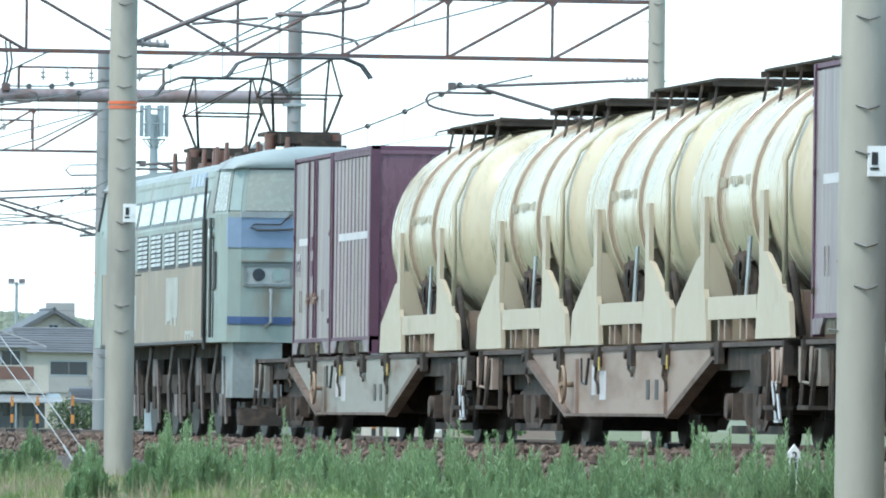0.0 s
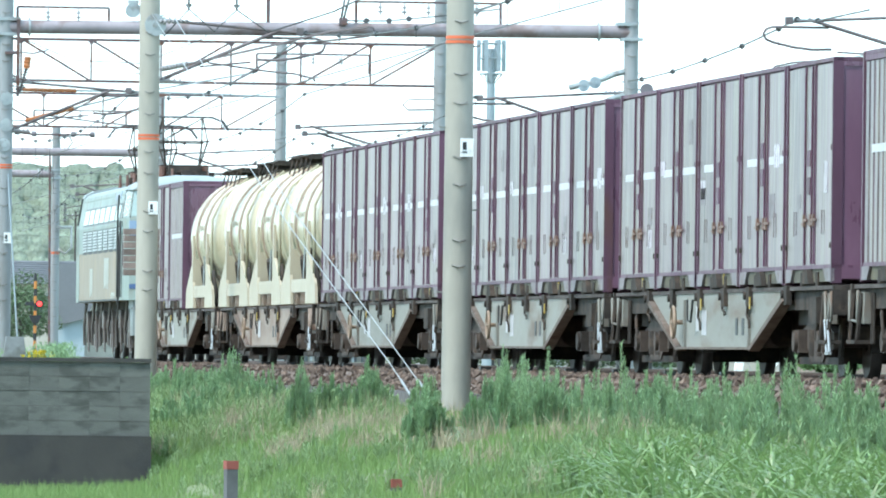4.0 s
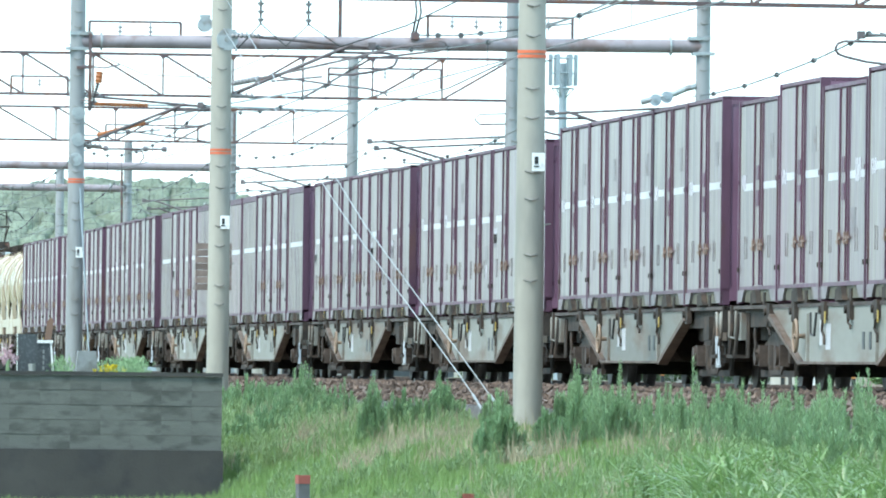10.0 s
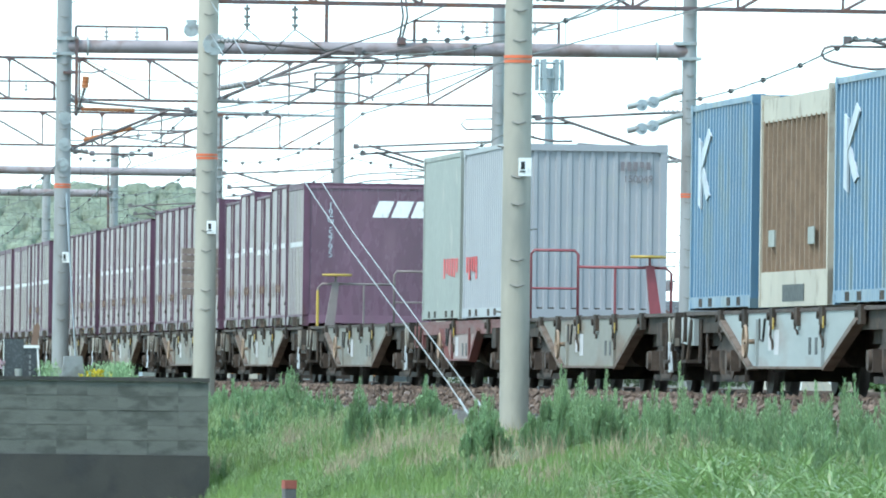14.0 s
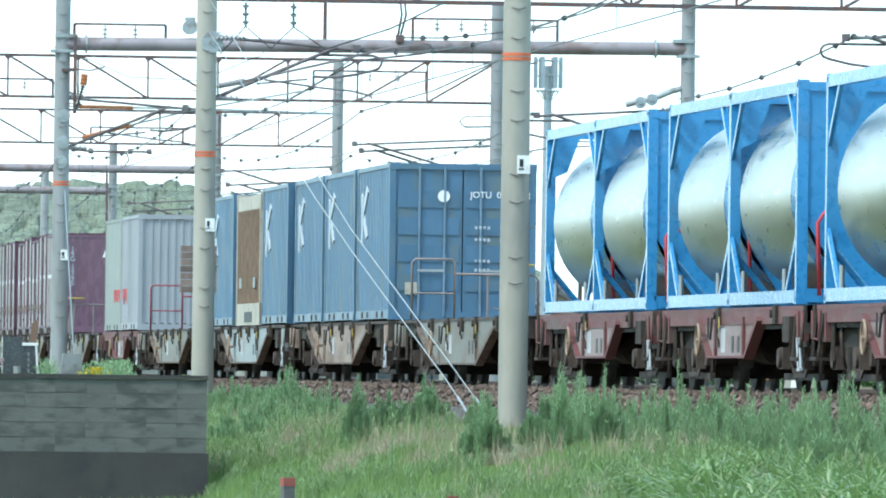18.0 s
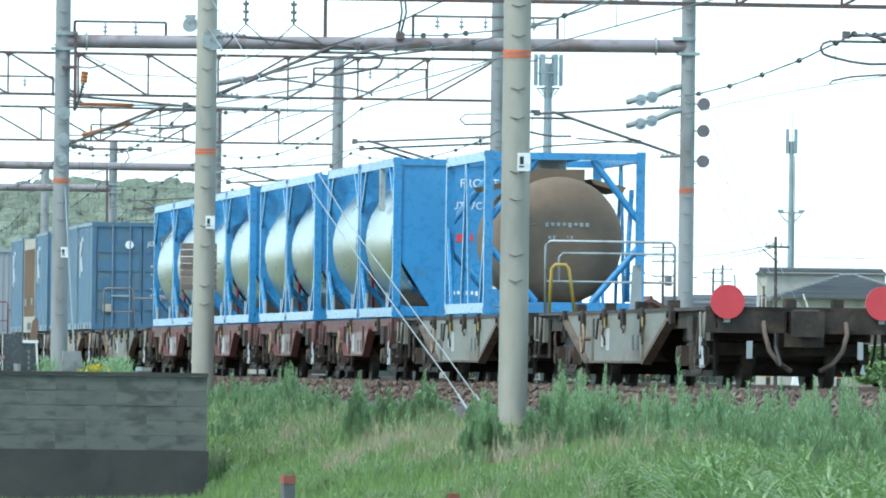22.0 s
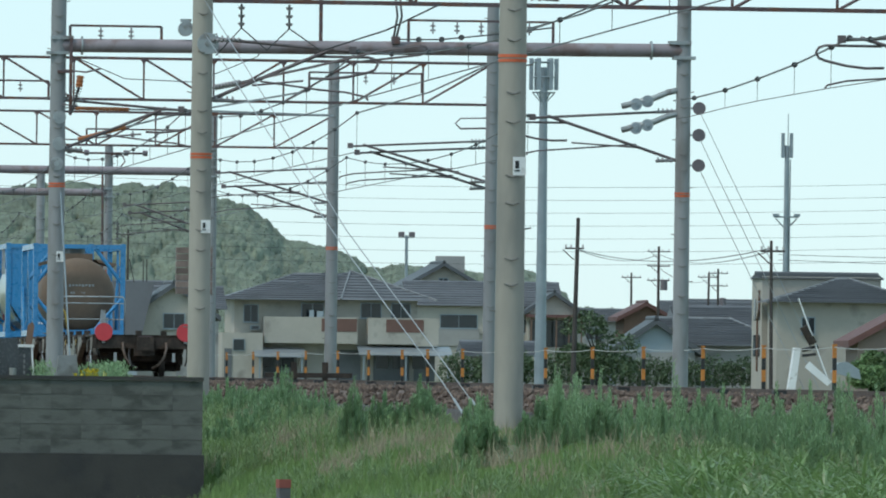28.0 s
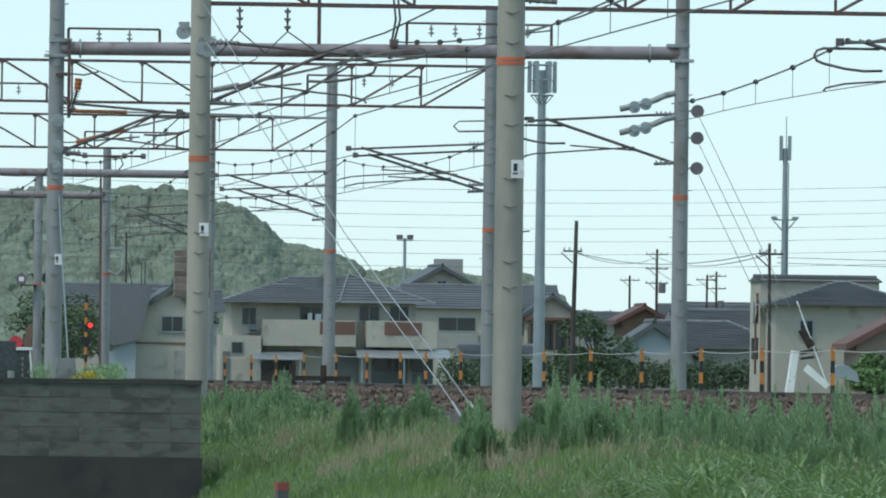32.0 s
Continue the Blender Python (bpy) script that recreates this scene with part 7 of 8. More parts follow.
def overhead():
    catenary(0.0, SUPPORTS, 5.22, 6.1)
    catenary(3.9, SUPPORTS[4:], 5.22, 6.1)
    wire("messenger_wire", [(bend(240.8) + 3.9, 240.8, 6.1), (3.9, 220, 6.05), (3.1, 198, 6.12), (2.19, 185, 6.25), (2.32, 178, 6.28), (2.1, 165, 6.35), (2.0, 150, 6.5)], 0.018, "dark messenger wire running up out of the span", "wire")
    catenary(7.8, SUPPORTS[4:], 5.22, 6.1)
    for y, x in ((194.75, 12.7), (240.8, 11.55), (291, 12.4), (346, 12.9), (404, 13.45)):
        high, low_arm = {194.75: (6.4, 0), 240.8: (6.0, 0), 291: (6.36, 6.18), 346: (6.6, 6.15), 404: (6.4, 6.1)}[y]
        cantilever(x, y, high, 9.04 if y < 200 else bend(y) + 7.9)
        if y > 250:
            cantilever(x, y + 0.1, low_arm, bend(y) + 8.1)
    for y, x in ((83.3, -2.8), (139.3, -2.75), (194.75, -2.6), (240.8, -2.4)):
        cantilever(x, y, 6.05, bend(y) - 0.1)
    # feeders on the far poles and wires that cross over
    line = [(11.79, 243.2, 6.55), (11.38, 236.0, 6.43), (10.84, 226.2, 6.35), (10.31, 216.7, 6.33), (9.75, 206.7, 6.34), (9.25, 197.7, 6.41), (9.04, 193.7, 6.46), (8.77, 189.0, 6.29), (8.4, 180.0, 6.2)]
    wire("messenger_wire", line, 0.02, "anchored messenger wire crossing to the far pole", "wire")
    low = [(11.5, 240.0, 6.06), (11.21, 233.2, 6.01), (10.84, 226.2, 5.97), (10.31, 216.7, 5.88), (9.75, 206.7, 5.76), (9.25, 197.7, 5.65), (8.58, 185.5, 5.48), (8.3, 178.0, 5.42)]
    wire("contact_wire", low, 0.011, "anchored contact wire crossing to the far pole", "wire")
    o = empty("wire_clamps", "round clamps and droppers on the anchored messenger wire", "clamp")
    for p in line[1:8]:
        part("clamp", Geo().cyl((p[0], p[1] - 0.05, p[2]), (p[0], p[1] + 0.05, p[2]), 0.055, n=12), WIRE, o)
    for p, q in zip(line[2:6], low[2:6]):
        part("dropper", Geo().cyl(p, q, 0.007, n=4), WIRE, o)
    wire("jumper_tube", [(-2.6, 194.3, 5.38), (-2.15, 193.5, 5.47), (-0.97, 192, 5.73), (0.17, 190.5, 6.01), (0.78, 190, 6.08), (0.88, 190, 6.06), (0.91, 190, 6.0), (0.83, 190.5, 5.93), (-0.19, 191, 5.81)], 0.026, "steel registration tube with curled end", "tube", ARMSTEEL)
    string((-2.57, 194.2, 5.39), (-2.15, 193.5, 5.47), 8, 0.06)
    string((-2.68, 194.62, 6.26), (-2.12, 194, 6.26), 8, 0.045)
    for z in (6.34, 5.8):
        b = empty("disc_insulators", "pair of large round grey disc insulators", "insulator", "disc insulators", m=pose(0, 240.7, z))
        for x, zz in ((10.62, 0.05), (10.88, 0.12)):
            part("disc", Geo().cyl((x, -0.08, zz), (x + 0.03, 0.05, zz), 0.14, 0.11, n=18), MAST, b)
            part("cap", Geo().cyl((x, -0.12, zz), (x, -0.08, zz), 0.05, n=8), MAST, b)
        part("strain_arm", Geo().tube([(11.72, 0.1, 0.42), (11.35, 0.05, 0.33), (11.05, 0, 0.2), (10.3, 0, 0.0)], 0.07, 8), STEEL, b)
    for z in (6.32, 5.71, 5.02):
        b = empty("pulley_disc", "dark round pulley disc beside the pole", "pulley", "pulley discs", m=pose(12.08, 240.75, z))
        part("disc", Geo().cyl((0, -0.05, 0), (0, 0.05, 0), 0.145, n=20), BALLOON, b)
        part("bracket", Geo().box(-0.3, 0.0, -0.02, 0.02, -0.02, 0.02), STEEL, b)
        wire("guy_wire", [(12.1, 240.7, z - 0.1), (12.1 + 0.5 * (z + 0.3), 240.7, -0.45)], 0.011, "thin pale guy wire slanting to the ground", "guy wire", STEEL, "guy wires")
    for p in ((-2.5, 240.65, 5.9), (-2.5, 240.65, 5.3), (-2.55, 240.65, 4.85), (-2.68, 194.6, 6.2)):
        b = empty("pole_roller", "round grey roller fixed to the pole", "pulley", "pulley discs", m=pose(*p))
        part("disc", Geo().cyl((0, -0.06, 0), (0, 0.0, 0), 0.2 if p[1] < 200 else 0.15, n=20), STEEL, b)
        part("hub", Geo().cyl((0, -0.08, 0), (0, -0.06, 0), 0.06, n=10), STEEL, b)
    for z0, (x1, y1, z1) in ((6.13, (-2.09, 241.5, 6.13)), (5.4, (-2.0, 241.8, 5.43))):
        wire("anchor_link", [(-2.5, 240.9, z0), (x1, y1, z1)], 0.02, "steel link from pole to section insulator", "link", ARMSTEEL)
    string((-2.09, 241.5, 6.13), (-0.87, 241.5, 6.12), 14, 0.055, INSUL_ORANGE, label="orange-brown ribbed section insulator")
    string((-2.0, 241.8, 5.43), (-0.91, 241.8, 5.73), 12, 0.06, INSUL_ORANGE, label="orange-brown ribbed section insulator")
    string((-2.05, 240.4, 6.84), (-2.08, 240.4, 6.58), 3, 0.1, INSUL_ORANGE, label="orange post insulator on the pole")
    string((-2.08, 240.4, 6.58), (-2.24, 240.4, 6.0), 10, 0.085, BALLOON, label="black rubber insulator on the pole")
    wire("section_bar", [(-0.87, 241.5, 6.12), (0.55, 241.5, 6.12), (3.8, 241.5, 6.05)], 0.03, "steel bar continuing the section insulator", "bar", STEEL)
    wire("section_bar", [(-0.91, 241.8, 5.73), (0.57, 241.8, 6.11), (3.2, 241.8, 6.6)], 0.03, "steel bar continuing the section insulator", "bar", STEEL)
    wire("yoke_bar", [(-2.5, 240.7, 6.98), (-1.93, 240.4, 6.92), (-1.6, 240.4, 7.0)], 0.025, "small steel yoke on the pole", "bar", ARMSTEEL)
    wire("pole_bracket", [(-2.5, 240.7, 6.2), (-2.1, 240.4, 6.15)], 0.02, "short steel bracket on the pole", "bracket", ARMSTEEL)
    bird_rail(-2.27, -0.2, 240.8, 7.76)
    h = empty("drop_post", "dark steel drop post bolted beside the pole", "post", m=pose(-2.26, 240.55, 0))
    part("post", Geo().box(-0.035, 0.035, -0.035, 0.035, 5.95, 7.7), RUSTY, h)
    part("clip", Geo().box(-0.3, 0.04, -0.03, 0.15, 6.9, 6.96), RUSTY, h)
    h = empty("drop_post", "braced steel hanger between lattice beam and pipe beam", "post", m=pose(3.42, 240.8, 0))
    part("post", Geo().box(-0.04, 0.04, -0.04, 0.04, 7.5, 8.75), RUSTY, h)
    part("clip", Geo().box(-0.1, 0.1, -0.17, 0.17, 7.36, 7.42), RUSTY, h)
    ball = [(5.12, 7.78), (5.63, 7.78), (6.15, 7.79), (6.6, 7.84), (7.25, 7.91)]
    f = empty("feeder_line", "feeder wire set with round clamps above the pipe beam", "wire", "feeder wires", m=pose(0, 240.55, 0))
    part("strand", Geo().tube([(x, 0, z) for x, z in ball] + [(8.7, 0, 8.1)], 0.018, 5), WIRE, f)
    for x, z in ball[1:4]:
        part("clamp", Geo().cyl((x, -0.05, z), (x, 0.05, z), 0.065, n=12), WIRE, f)
    part("anchor", Geo().box(5.02, 5.2, -0.08, 0.2, 7.68, 7.84), RUSTY, f)
    for k in (0.0, 0.1):
        part("down_cable", Geo().tube([(5.08 + k, 0, 8.8), (5.14 + k, 0, 8.3), (5.06 + k * 0.6, 0, 7.82)], 0.026, 6), WIRE, f)
    # fittings of the far poles
    a = empty("insulated_arm", "dark insulated arm across the far pole top", "arm", m=pose(0, 449.6, 0))
    part("tube", Geo().tube([(10.69, 0, 9.45), (11.77, 0, 9.34), (14.28, 0, 9.35)], 0.045, 6), RUSTY, a)
    for x, z in ((11.05, 9.43), (11.77, 9.36), (13.44, 9.36), (14.25, 9.36)):
        part("insulator", Geo().cyl((x - 0.1, 0, z), (x + 0.1, 0, z), 0.12, n=10), BALLOON, a)
    part("loop", Geo().tube([(12.8, 0, 9.3), (13.3, 0, 9.25), (13.4, 0, 9.0), (13.2, 0, 8.75), (12.8, 0, 8.72)], 0.035, 6), RUSTY, a)
    part("conduit", Geo().cyl((12.46, 0, 8.5), (12.53, 0, -0.5), 0.05, n=6), RUSTY, a)
    string((13.12, 449.6, 6.47), (13.13, 449.6, 5.63), 4, 0.11, label="hanging porcelain insulator beside the far pole")
    b = empty("cable_bracket", "looped steel cable bracket on the far pole", "bracket", m=pose(0, 449.6, 0))
    part("loop", Geo().tube([(12.82, 0, 5.39), (13.4, 0, 5.4), (13.42, 0, 4.56), (13.15, 0, 4.32), (12.85, 0, 4.5)], 0.05, 6), STEEL, b)
    part("clip", Geo().box(12.8, 13.45, -0.06, 0.06, 5.42, 5.5), STEEL, b)
    s = empty("speed_sign", "dark five-sided track sign with a white square", "sign", m=pose(10.34, 469.5, 4.28))
    part("panel", Geo().prism([(0.29 * math.sin(k * 1.2566), 0.29 * math.cos(k * 1.2566)) for k in range(5)], "y", -0.02, 0.02), BALLOON, s)
    part("plate", Geo().box(-0.11, 0.11, -0.03, -0.022, -0.11, 0.09), WHITE, s)
    part("bracket", Geo().box(-0.02, 0.7, 0.02, 0.5, -0.3, -0.25), GRIME, s)
    part("stem", Geo().box(-0.02, 0.02, 0.02, 0.06, -0.42, 0.1), GRIME, s)
    wire("jumper_tube", [(12.42, 291, 7.24), (11.68, 291, 7.22), (11.54, 291, 7.08), (11.68, 291, 6.94), (12.42, 291, 6.96)], 0.026, "steel registration tube with curled end", "tube", ARMSTEEL)
    bird_rail(5.42, 8.72, 240.8, 8.0, 5)
    bird_rail(-1.2, 0.35, 291, 7.85, 1)
    bird_rail(7.5, 10.6, 291, 8.2, 3)
    bird_rail(5.0, 8.0, 346, 7.8, 3)
    for x in (-2.06, -1.18):
        string((x, 194.75, 6.94), (x, 194.75, 6.5), 3, 0.07, label="hanging porcelain insulator under the truss")
    wire("bridle_wire", [(-2.5, 195, 6.0), (-2.06, 194.7, 6.5), (-1.6, 194.6, 6.1), (-1.18, 194.7, 6.5), (-0.6, 194.6, 6.1), (0.6, 194.6, 6.5), (1.6, 194.6, 7.0)], 0.016, "slack bridle wire under the truss", "wire")
    wire("bridle_wire", [(-2.4, 240.85, 7.5), (-2.2, 241, 7.3), (-1.0, 241, 6.8), (0.6, 241, 6.75), (2.0, 241, 7.35), (2.15, 240.8, 7.6)], 0.014, "slack bridle wire under the beam", "wire")
    d = empty("hanging_transformer", "small round grey fitting on top of the pole", "fitting", m=pose(0.35, 240.8, 7.95))
    part("drum", Geo().cyl((0, -0.15, 0), (0, 0.15, 0), 0.17, n=16), STEEL, d)
    part("cap", Geo().box(-0.12, 0.12, -0.1, 0.1, 0.15, 0.22), STEEL, d)
    for y0 in (144.6, 142.2):
        g = empty("pole_stay", "pale steel stay rod from pole top to ground anchor", "stay", "pole stays")
        part("rod", Geo().tube([(-2.75, 194.6, 7.0 if y0 < 143 else 6.4), (-2.8, 171.0, 3.0 if y0 > 143 else 3.42), (-2.8, 164.5, 2.1 if y0 > 143 else 2.42), (-2.85, 148.8, 0.12 if y0 > 143 else 0.42), (-2.9, y0, -0.4)], 0.0085, 6), GALV, g)
        part("turnbuckle", Geo().cyl((-2.9, y0 + 1.9, -0.13), (-2.9, y0 + 0.6, -0.33), 0.018, n=6), GALV, g)
        part("anchor", Geo().cyl((-2.9, y0, -0.7), (-2.9, y0, -0.3), 0.015, n=6), GALV, g)
    w = empty("tension_weights", "stack of rusty tension weights behind the pole", "weight", m=pose(-2.78, 196.0, 0))
    for i in range(7):
        part("weight", Geo().box(-0.33, 0.33, -0.15, 0.15, 1.62 + i * 0.125, 1.73 + i * 0.125), WEIGHTBROWN, w)
    part("rod", Geo().cyl((0, 0, 1.5), (0, 0, 6.5), 0.025, n=5), STEEL, w)
    part("guide", Geo().box(-0.02, 0.02, -1.25, 0, 1.6, 1.64), STEEL, w)
    k = empty("downpipe", "thin pale conduit leaning against the pole", "conduit", m=pose(0, 239.5, 0))
    part("pipe", Geo().cyl((-2.45, 1.15, 4.2), (-2.2, 0, -0.5), 0.02, n=6), MAST, k)


GALV = mat("bright_galvanised", (0.36, 0.36, 0.35), 0.45, 0.5, var=0.1)
WEIGHTBROWN = mat("rusty_weight", (0.20, 0.15, 0.13), 0.75, var=0.25, scale=4, shift=0.25)


def fence_line(y):
    return 11.42 + 0.45e-4 * (y - 150) ** 2


def hazard_post(m, h=1.0):
    p = empty("barrier_post", "orange and black striped roadside barrier post", "post", "barrier posts", m=m)
    for i in range(4):
        part("stripe", Geo().box(-0.04, 0.04, -0.04, 0.04, h * i / 4, h * (i + 1) / 4), (BLACK, HAZARD_Y, BLACK, HAZARD_Y)[i], p)
    part("cap", Geo().box(-0.048, 0.048, -0.048, 0.048, h, h + 0.03), HAZARD_Y, p)
    return p


TROUGHGREY = mat("stained_concrete", (0.15, 0.135, 0.13), 0.85, var=0.25, scale=2, dirt=(0.08, 0.065, 0.055), amount=0.4)


def trackside():
    ys = [425.2, 405.7, 388.5, 374.1, 359.3, 344.0, 330.7, 317.5, 308.3, 296.6, 282.8, 272.5, 260.7, 249.1, 236.9, 225.7, 214.0, 203.5, 193.5, 184, 175, 166]
    first = None
    for y in ys:
        m = pose(fence_line(y), y, -0.12)
        if first is None:
            first = hazard_post(m)
        else:
            copy_thing(first, m)
    g = Geo()
    for a, b in zip(ys, ys[1:]):
        pts = [(fence_line(a + (b - a) * i / 8), a + (b - a) * i / 8, 0.85 - 0.05 * 4 * (i / 8) * (1 - i / 8)) for i in range(9)]
        g.tube(pts, 0.012, 4)
    solid("barrier_rope", g, ROPE, "pale rope strung between the striped posts", "rope")
    rb = empty("rail_stop", "dark rusty steel stop beam beside the track", "beam", m=pose(bend(256) + 3.92, 256, -0.05))
    part("beam", Geo().box(-0.9, 1.2, -0.1, 0.1, 0.12, 0.24), GRIME, rb)
    for x in (-0.2, 0.55):
        part("post", Geo().box(x - 0.07, x + 0.07, -0.08, 0.08, -0.2, 0.5), GRIME, rb)
    # cable trough along the ballast
    ct = empty("cable_trough", "grey concrete cable trough along the ballast", "trough", kind="structure")
    me = Geo().box(-0.16, 0.16, -0.485, 0.485, -0.56, -0.3).mesh("trough_segment", TROUGHGREY)
    for i in range(110):
        ob = new("trough_segment", me)
        ob.parent = ct
        ob.matrix_basis = on_track(96 + i, -2.5, random.Random(i).uniform(-0.015, 0.015))
    # stakes, kilometre post
    for x, y, z in ((-8.15, 112.0, -0.92), (-6.35, 112.5, -1.1), (-4.6, 108, -0.9)):
        s = empty("boundary_stake", "square grey boundary stake with faded red top", "stake", "boundary stakes", m=pose(x, y, 0, 0, 0, 12))
        part("shaft", Geo().box(-0.06, 0.06, -0.06, 0.06, -1.7, z - 0.09), STAKE, s)
        part("cap", Geo().box(-0.065, 0.065, -0.065, 0.065, z - 0.09, z), STAKETOP, s)
    k = empty("distance_post", "small white wooden distance post marked 24", "post", m=pose(-2.1, 91.1, 0))
    part("board", Geo().prism([(-0.07, -0.7), (0.07, -0.7), (0.07, 0.0), (0, 0.09), (-0.07, 0.0)], "y", -0.03, 0.03), WHITE, k)
    lettering("lettering", "2\n4", 0.11, BLACK, k, pose(0, -0.034, -0.06, 90, 0, 0), spacing=0.8)
    # crossing signal
    c = empty("crossing_signal", "level-crossing signal with striped mast and lit red lamp", "signal", m=pose(4.07, 330, 0))
    for i in range(13):
        part("stripe", Geo().cyl((0, 0, -0.4 + i * 0.23), (0, 0, -0.17 + i * 0.23), 0.05, n=10), (BLACK, HAZARD_Y)[i % 2], c)
    h = part("lamp_head", Geo().cyl((0.12, -0.12, 1.66), (0.12, 0.1, 1.66), 0.115, n=18).cyl((-0.25, -0.02, 1.66), (-0.25, 0.1, 1.66), 0.06, n=18).prism([(-0.3, 1.63), (0.1, 1.56), (0.1, 1.76), (-0.3, 1.69)], "y", -0.03, 0.03), BLACK, c)
    part("lit_lamp", Geo().cyl((0.12, -0.16, 1.66), (0.12, -0.12, 1.66), 0.078, n=18), SIGNAL_RED, h, "lit red lamp")
    part("dark_lamp", Geo().cyl((-0.25, -0.06, 1.66), (-0.25, -0.02, 1.66), 0.05, n=18), GLASS, h)
    part("indicator", Geo().prism([(-0.2, 1.3), (-0.08, 1.05), (0.08, 1.05), (0.2, 1.3)], "y", -0.08, 0.08), BLACK, c)
    s = empty("round_signal", "dark five-sided repeater signal with pale centre on a post", "signal", m=pose(1.05, 300, 0))
    part("post", Geo().cyl((0, 0, -0.4), (0, 0, 2.6), 0.06, n=8), STEEL, s)
    part("board", Geo().cyl((0, -0.06, 2.85), (0, 0, 2.85), 0.24, n=5), BLACK, s)
    part("lamp", Geo().cyl((0, -0.09, 2.85), (0, -0.06, 2.85), 0.08, n=12), WHITE, s)
    # gate machine
    m = empty("crossing_gate", "white leaning crossing-gate machine with dark raised counterweight arm", "gate", m=pose(12.85, 230, 0))
    part("cabinet", Geo().prism([(-0.1, -0.1), (0.06, -0.1), (0.18, 0.86), (0.04, 0.88)], "y", -0.15, 0.15), WHITE, m, "white leaning cabinet")
    part("arm", Geo().cyl((0.2, -0.2, 0.82), (0.55, -0.2, 0.9), 0.045, n=8).cyl((0.2, -0.2, 0.7), (0.5, -0.2, 0.74), 0.03, n=8), BLACK, m)
    part("counterweight", Geo().cyl((0.22, -0.2, 1.34), (0.44, -0.2, 0.96), 0.095, n=12), GRIME, m, "dark ribbed cylinder")
    part("pole", Geo().cyl((0.1, -0.25, 1.95), (0.8, -0.25, 0.1), 0.018, n=6), WHITE, m)
    part("motor_cover", Geo().prism([(0.85, 0.35), (1.5, 0.2), (1.45, 0.42), (1.2, 0.58), (1.0, 0.56)], "y", -0.2, 0.1), MAST, m, "pale rounded motor cover")
    part("sign", Geo().prism([(0.25, 0.45), (0.75, 0.05), (0.85, 0.15), (0.35, 0.58)], "y", -0.3, -0.28), WHITE, m)


# ---- block wall and graves ----
def block_wall():
    w = empty("block_wall", "grey concrete block wall with mossy capping", "wall", kind="structure")
    rnd = random.Random(8)
    x1 = -6.87
    part("base", Geo().box(-22, x1 + 0.02, 139.94, 140.14, -2.4, -0.9), BASEDARK, w, "dark damp concrete base")
    blocks = [Geo().box(0.001, 0.399, d, d + 0.15, 0.004, 0.193).mesh("block", BLOCK) for d in (0.0, 0.004, -0.003)]
    for r in range(5):
        z = -0.9 + r * 0.195
        x = x1 - 0.4
        for i in range(18):
            ob = new("block", rnd.choice(blocks))
            ob.parent = w
            ob.matrix_basis = pose(x - 0.4 * i, 140 + rnd.uniform(-0.002, 0.002), z)
    part("mortar", Geo().box(-22, x1 - 0.006, 140.006, 140.13, -0.9, 0.07), MORTAR, w)
    part("capping", Geo().box(-22, x1 + 0.01, 139.97, 140.17, 0.075, 0.125), BASEDARK, w, "dark mossy capping")
    part("fill", Geo().box(-22, x1 - 0.03, 140.14, 158, -1.6, -0.05), SOIL, w, "raised graveyard ground behind the wall")


MORTAR = mat("dark_mortar", (0.085, 0.08, 0.07), 0.95, var=0.2)


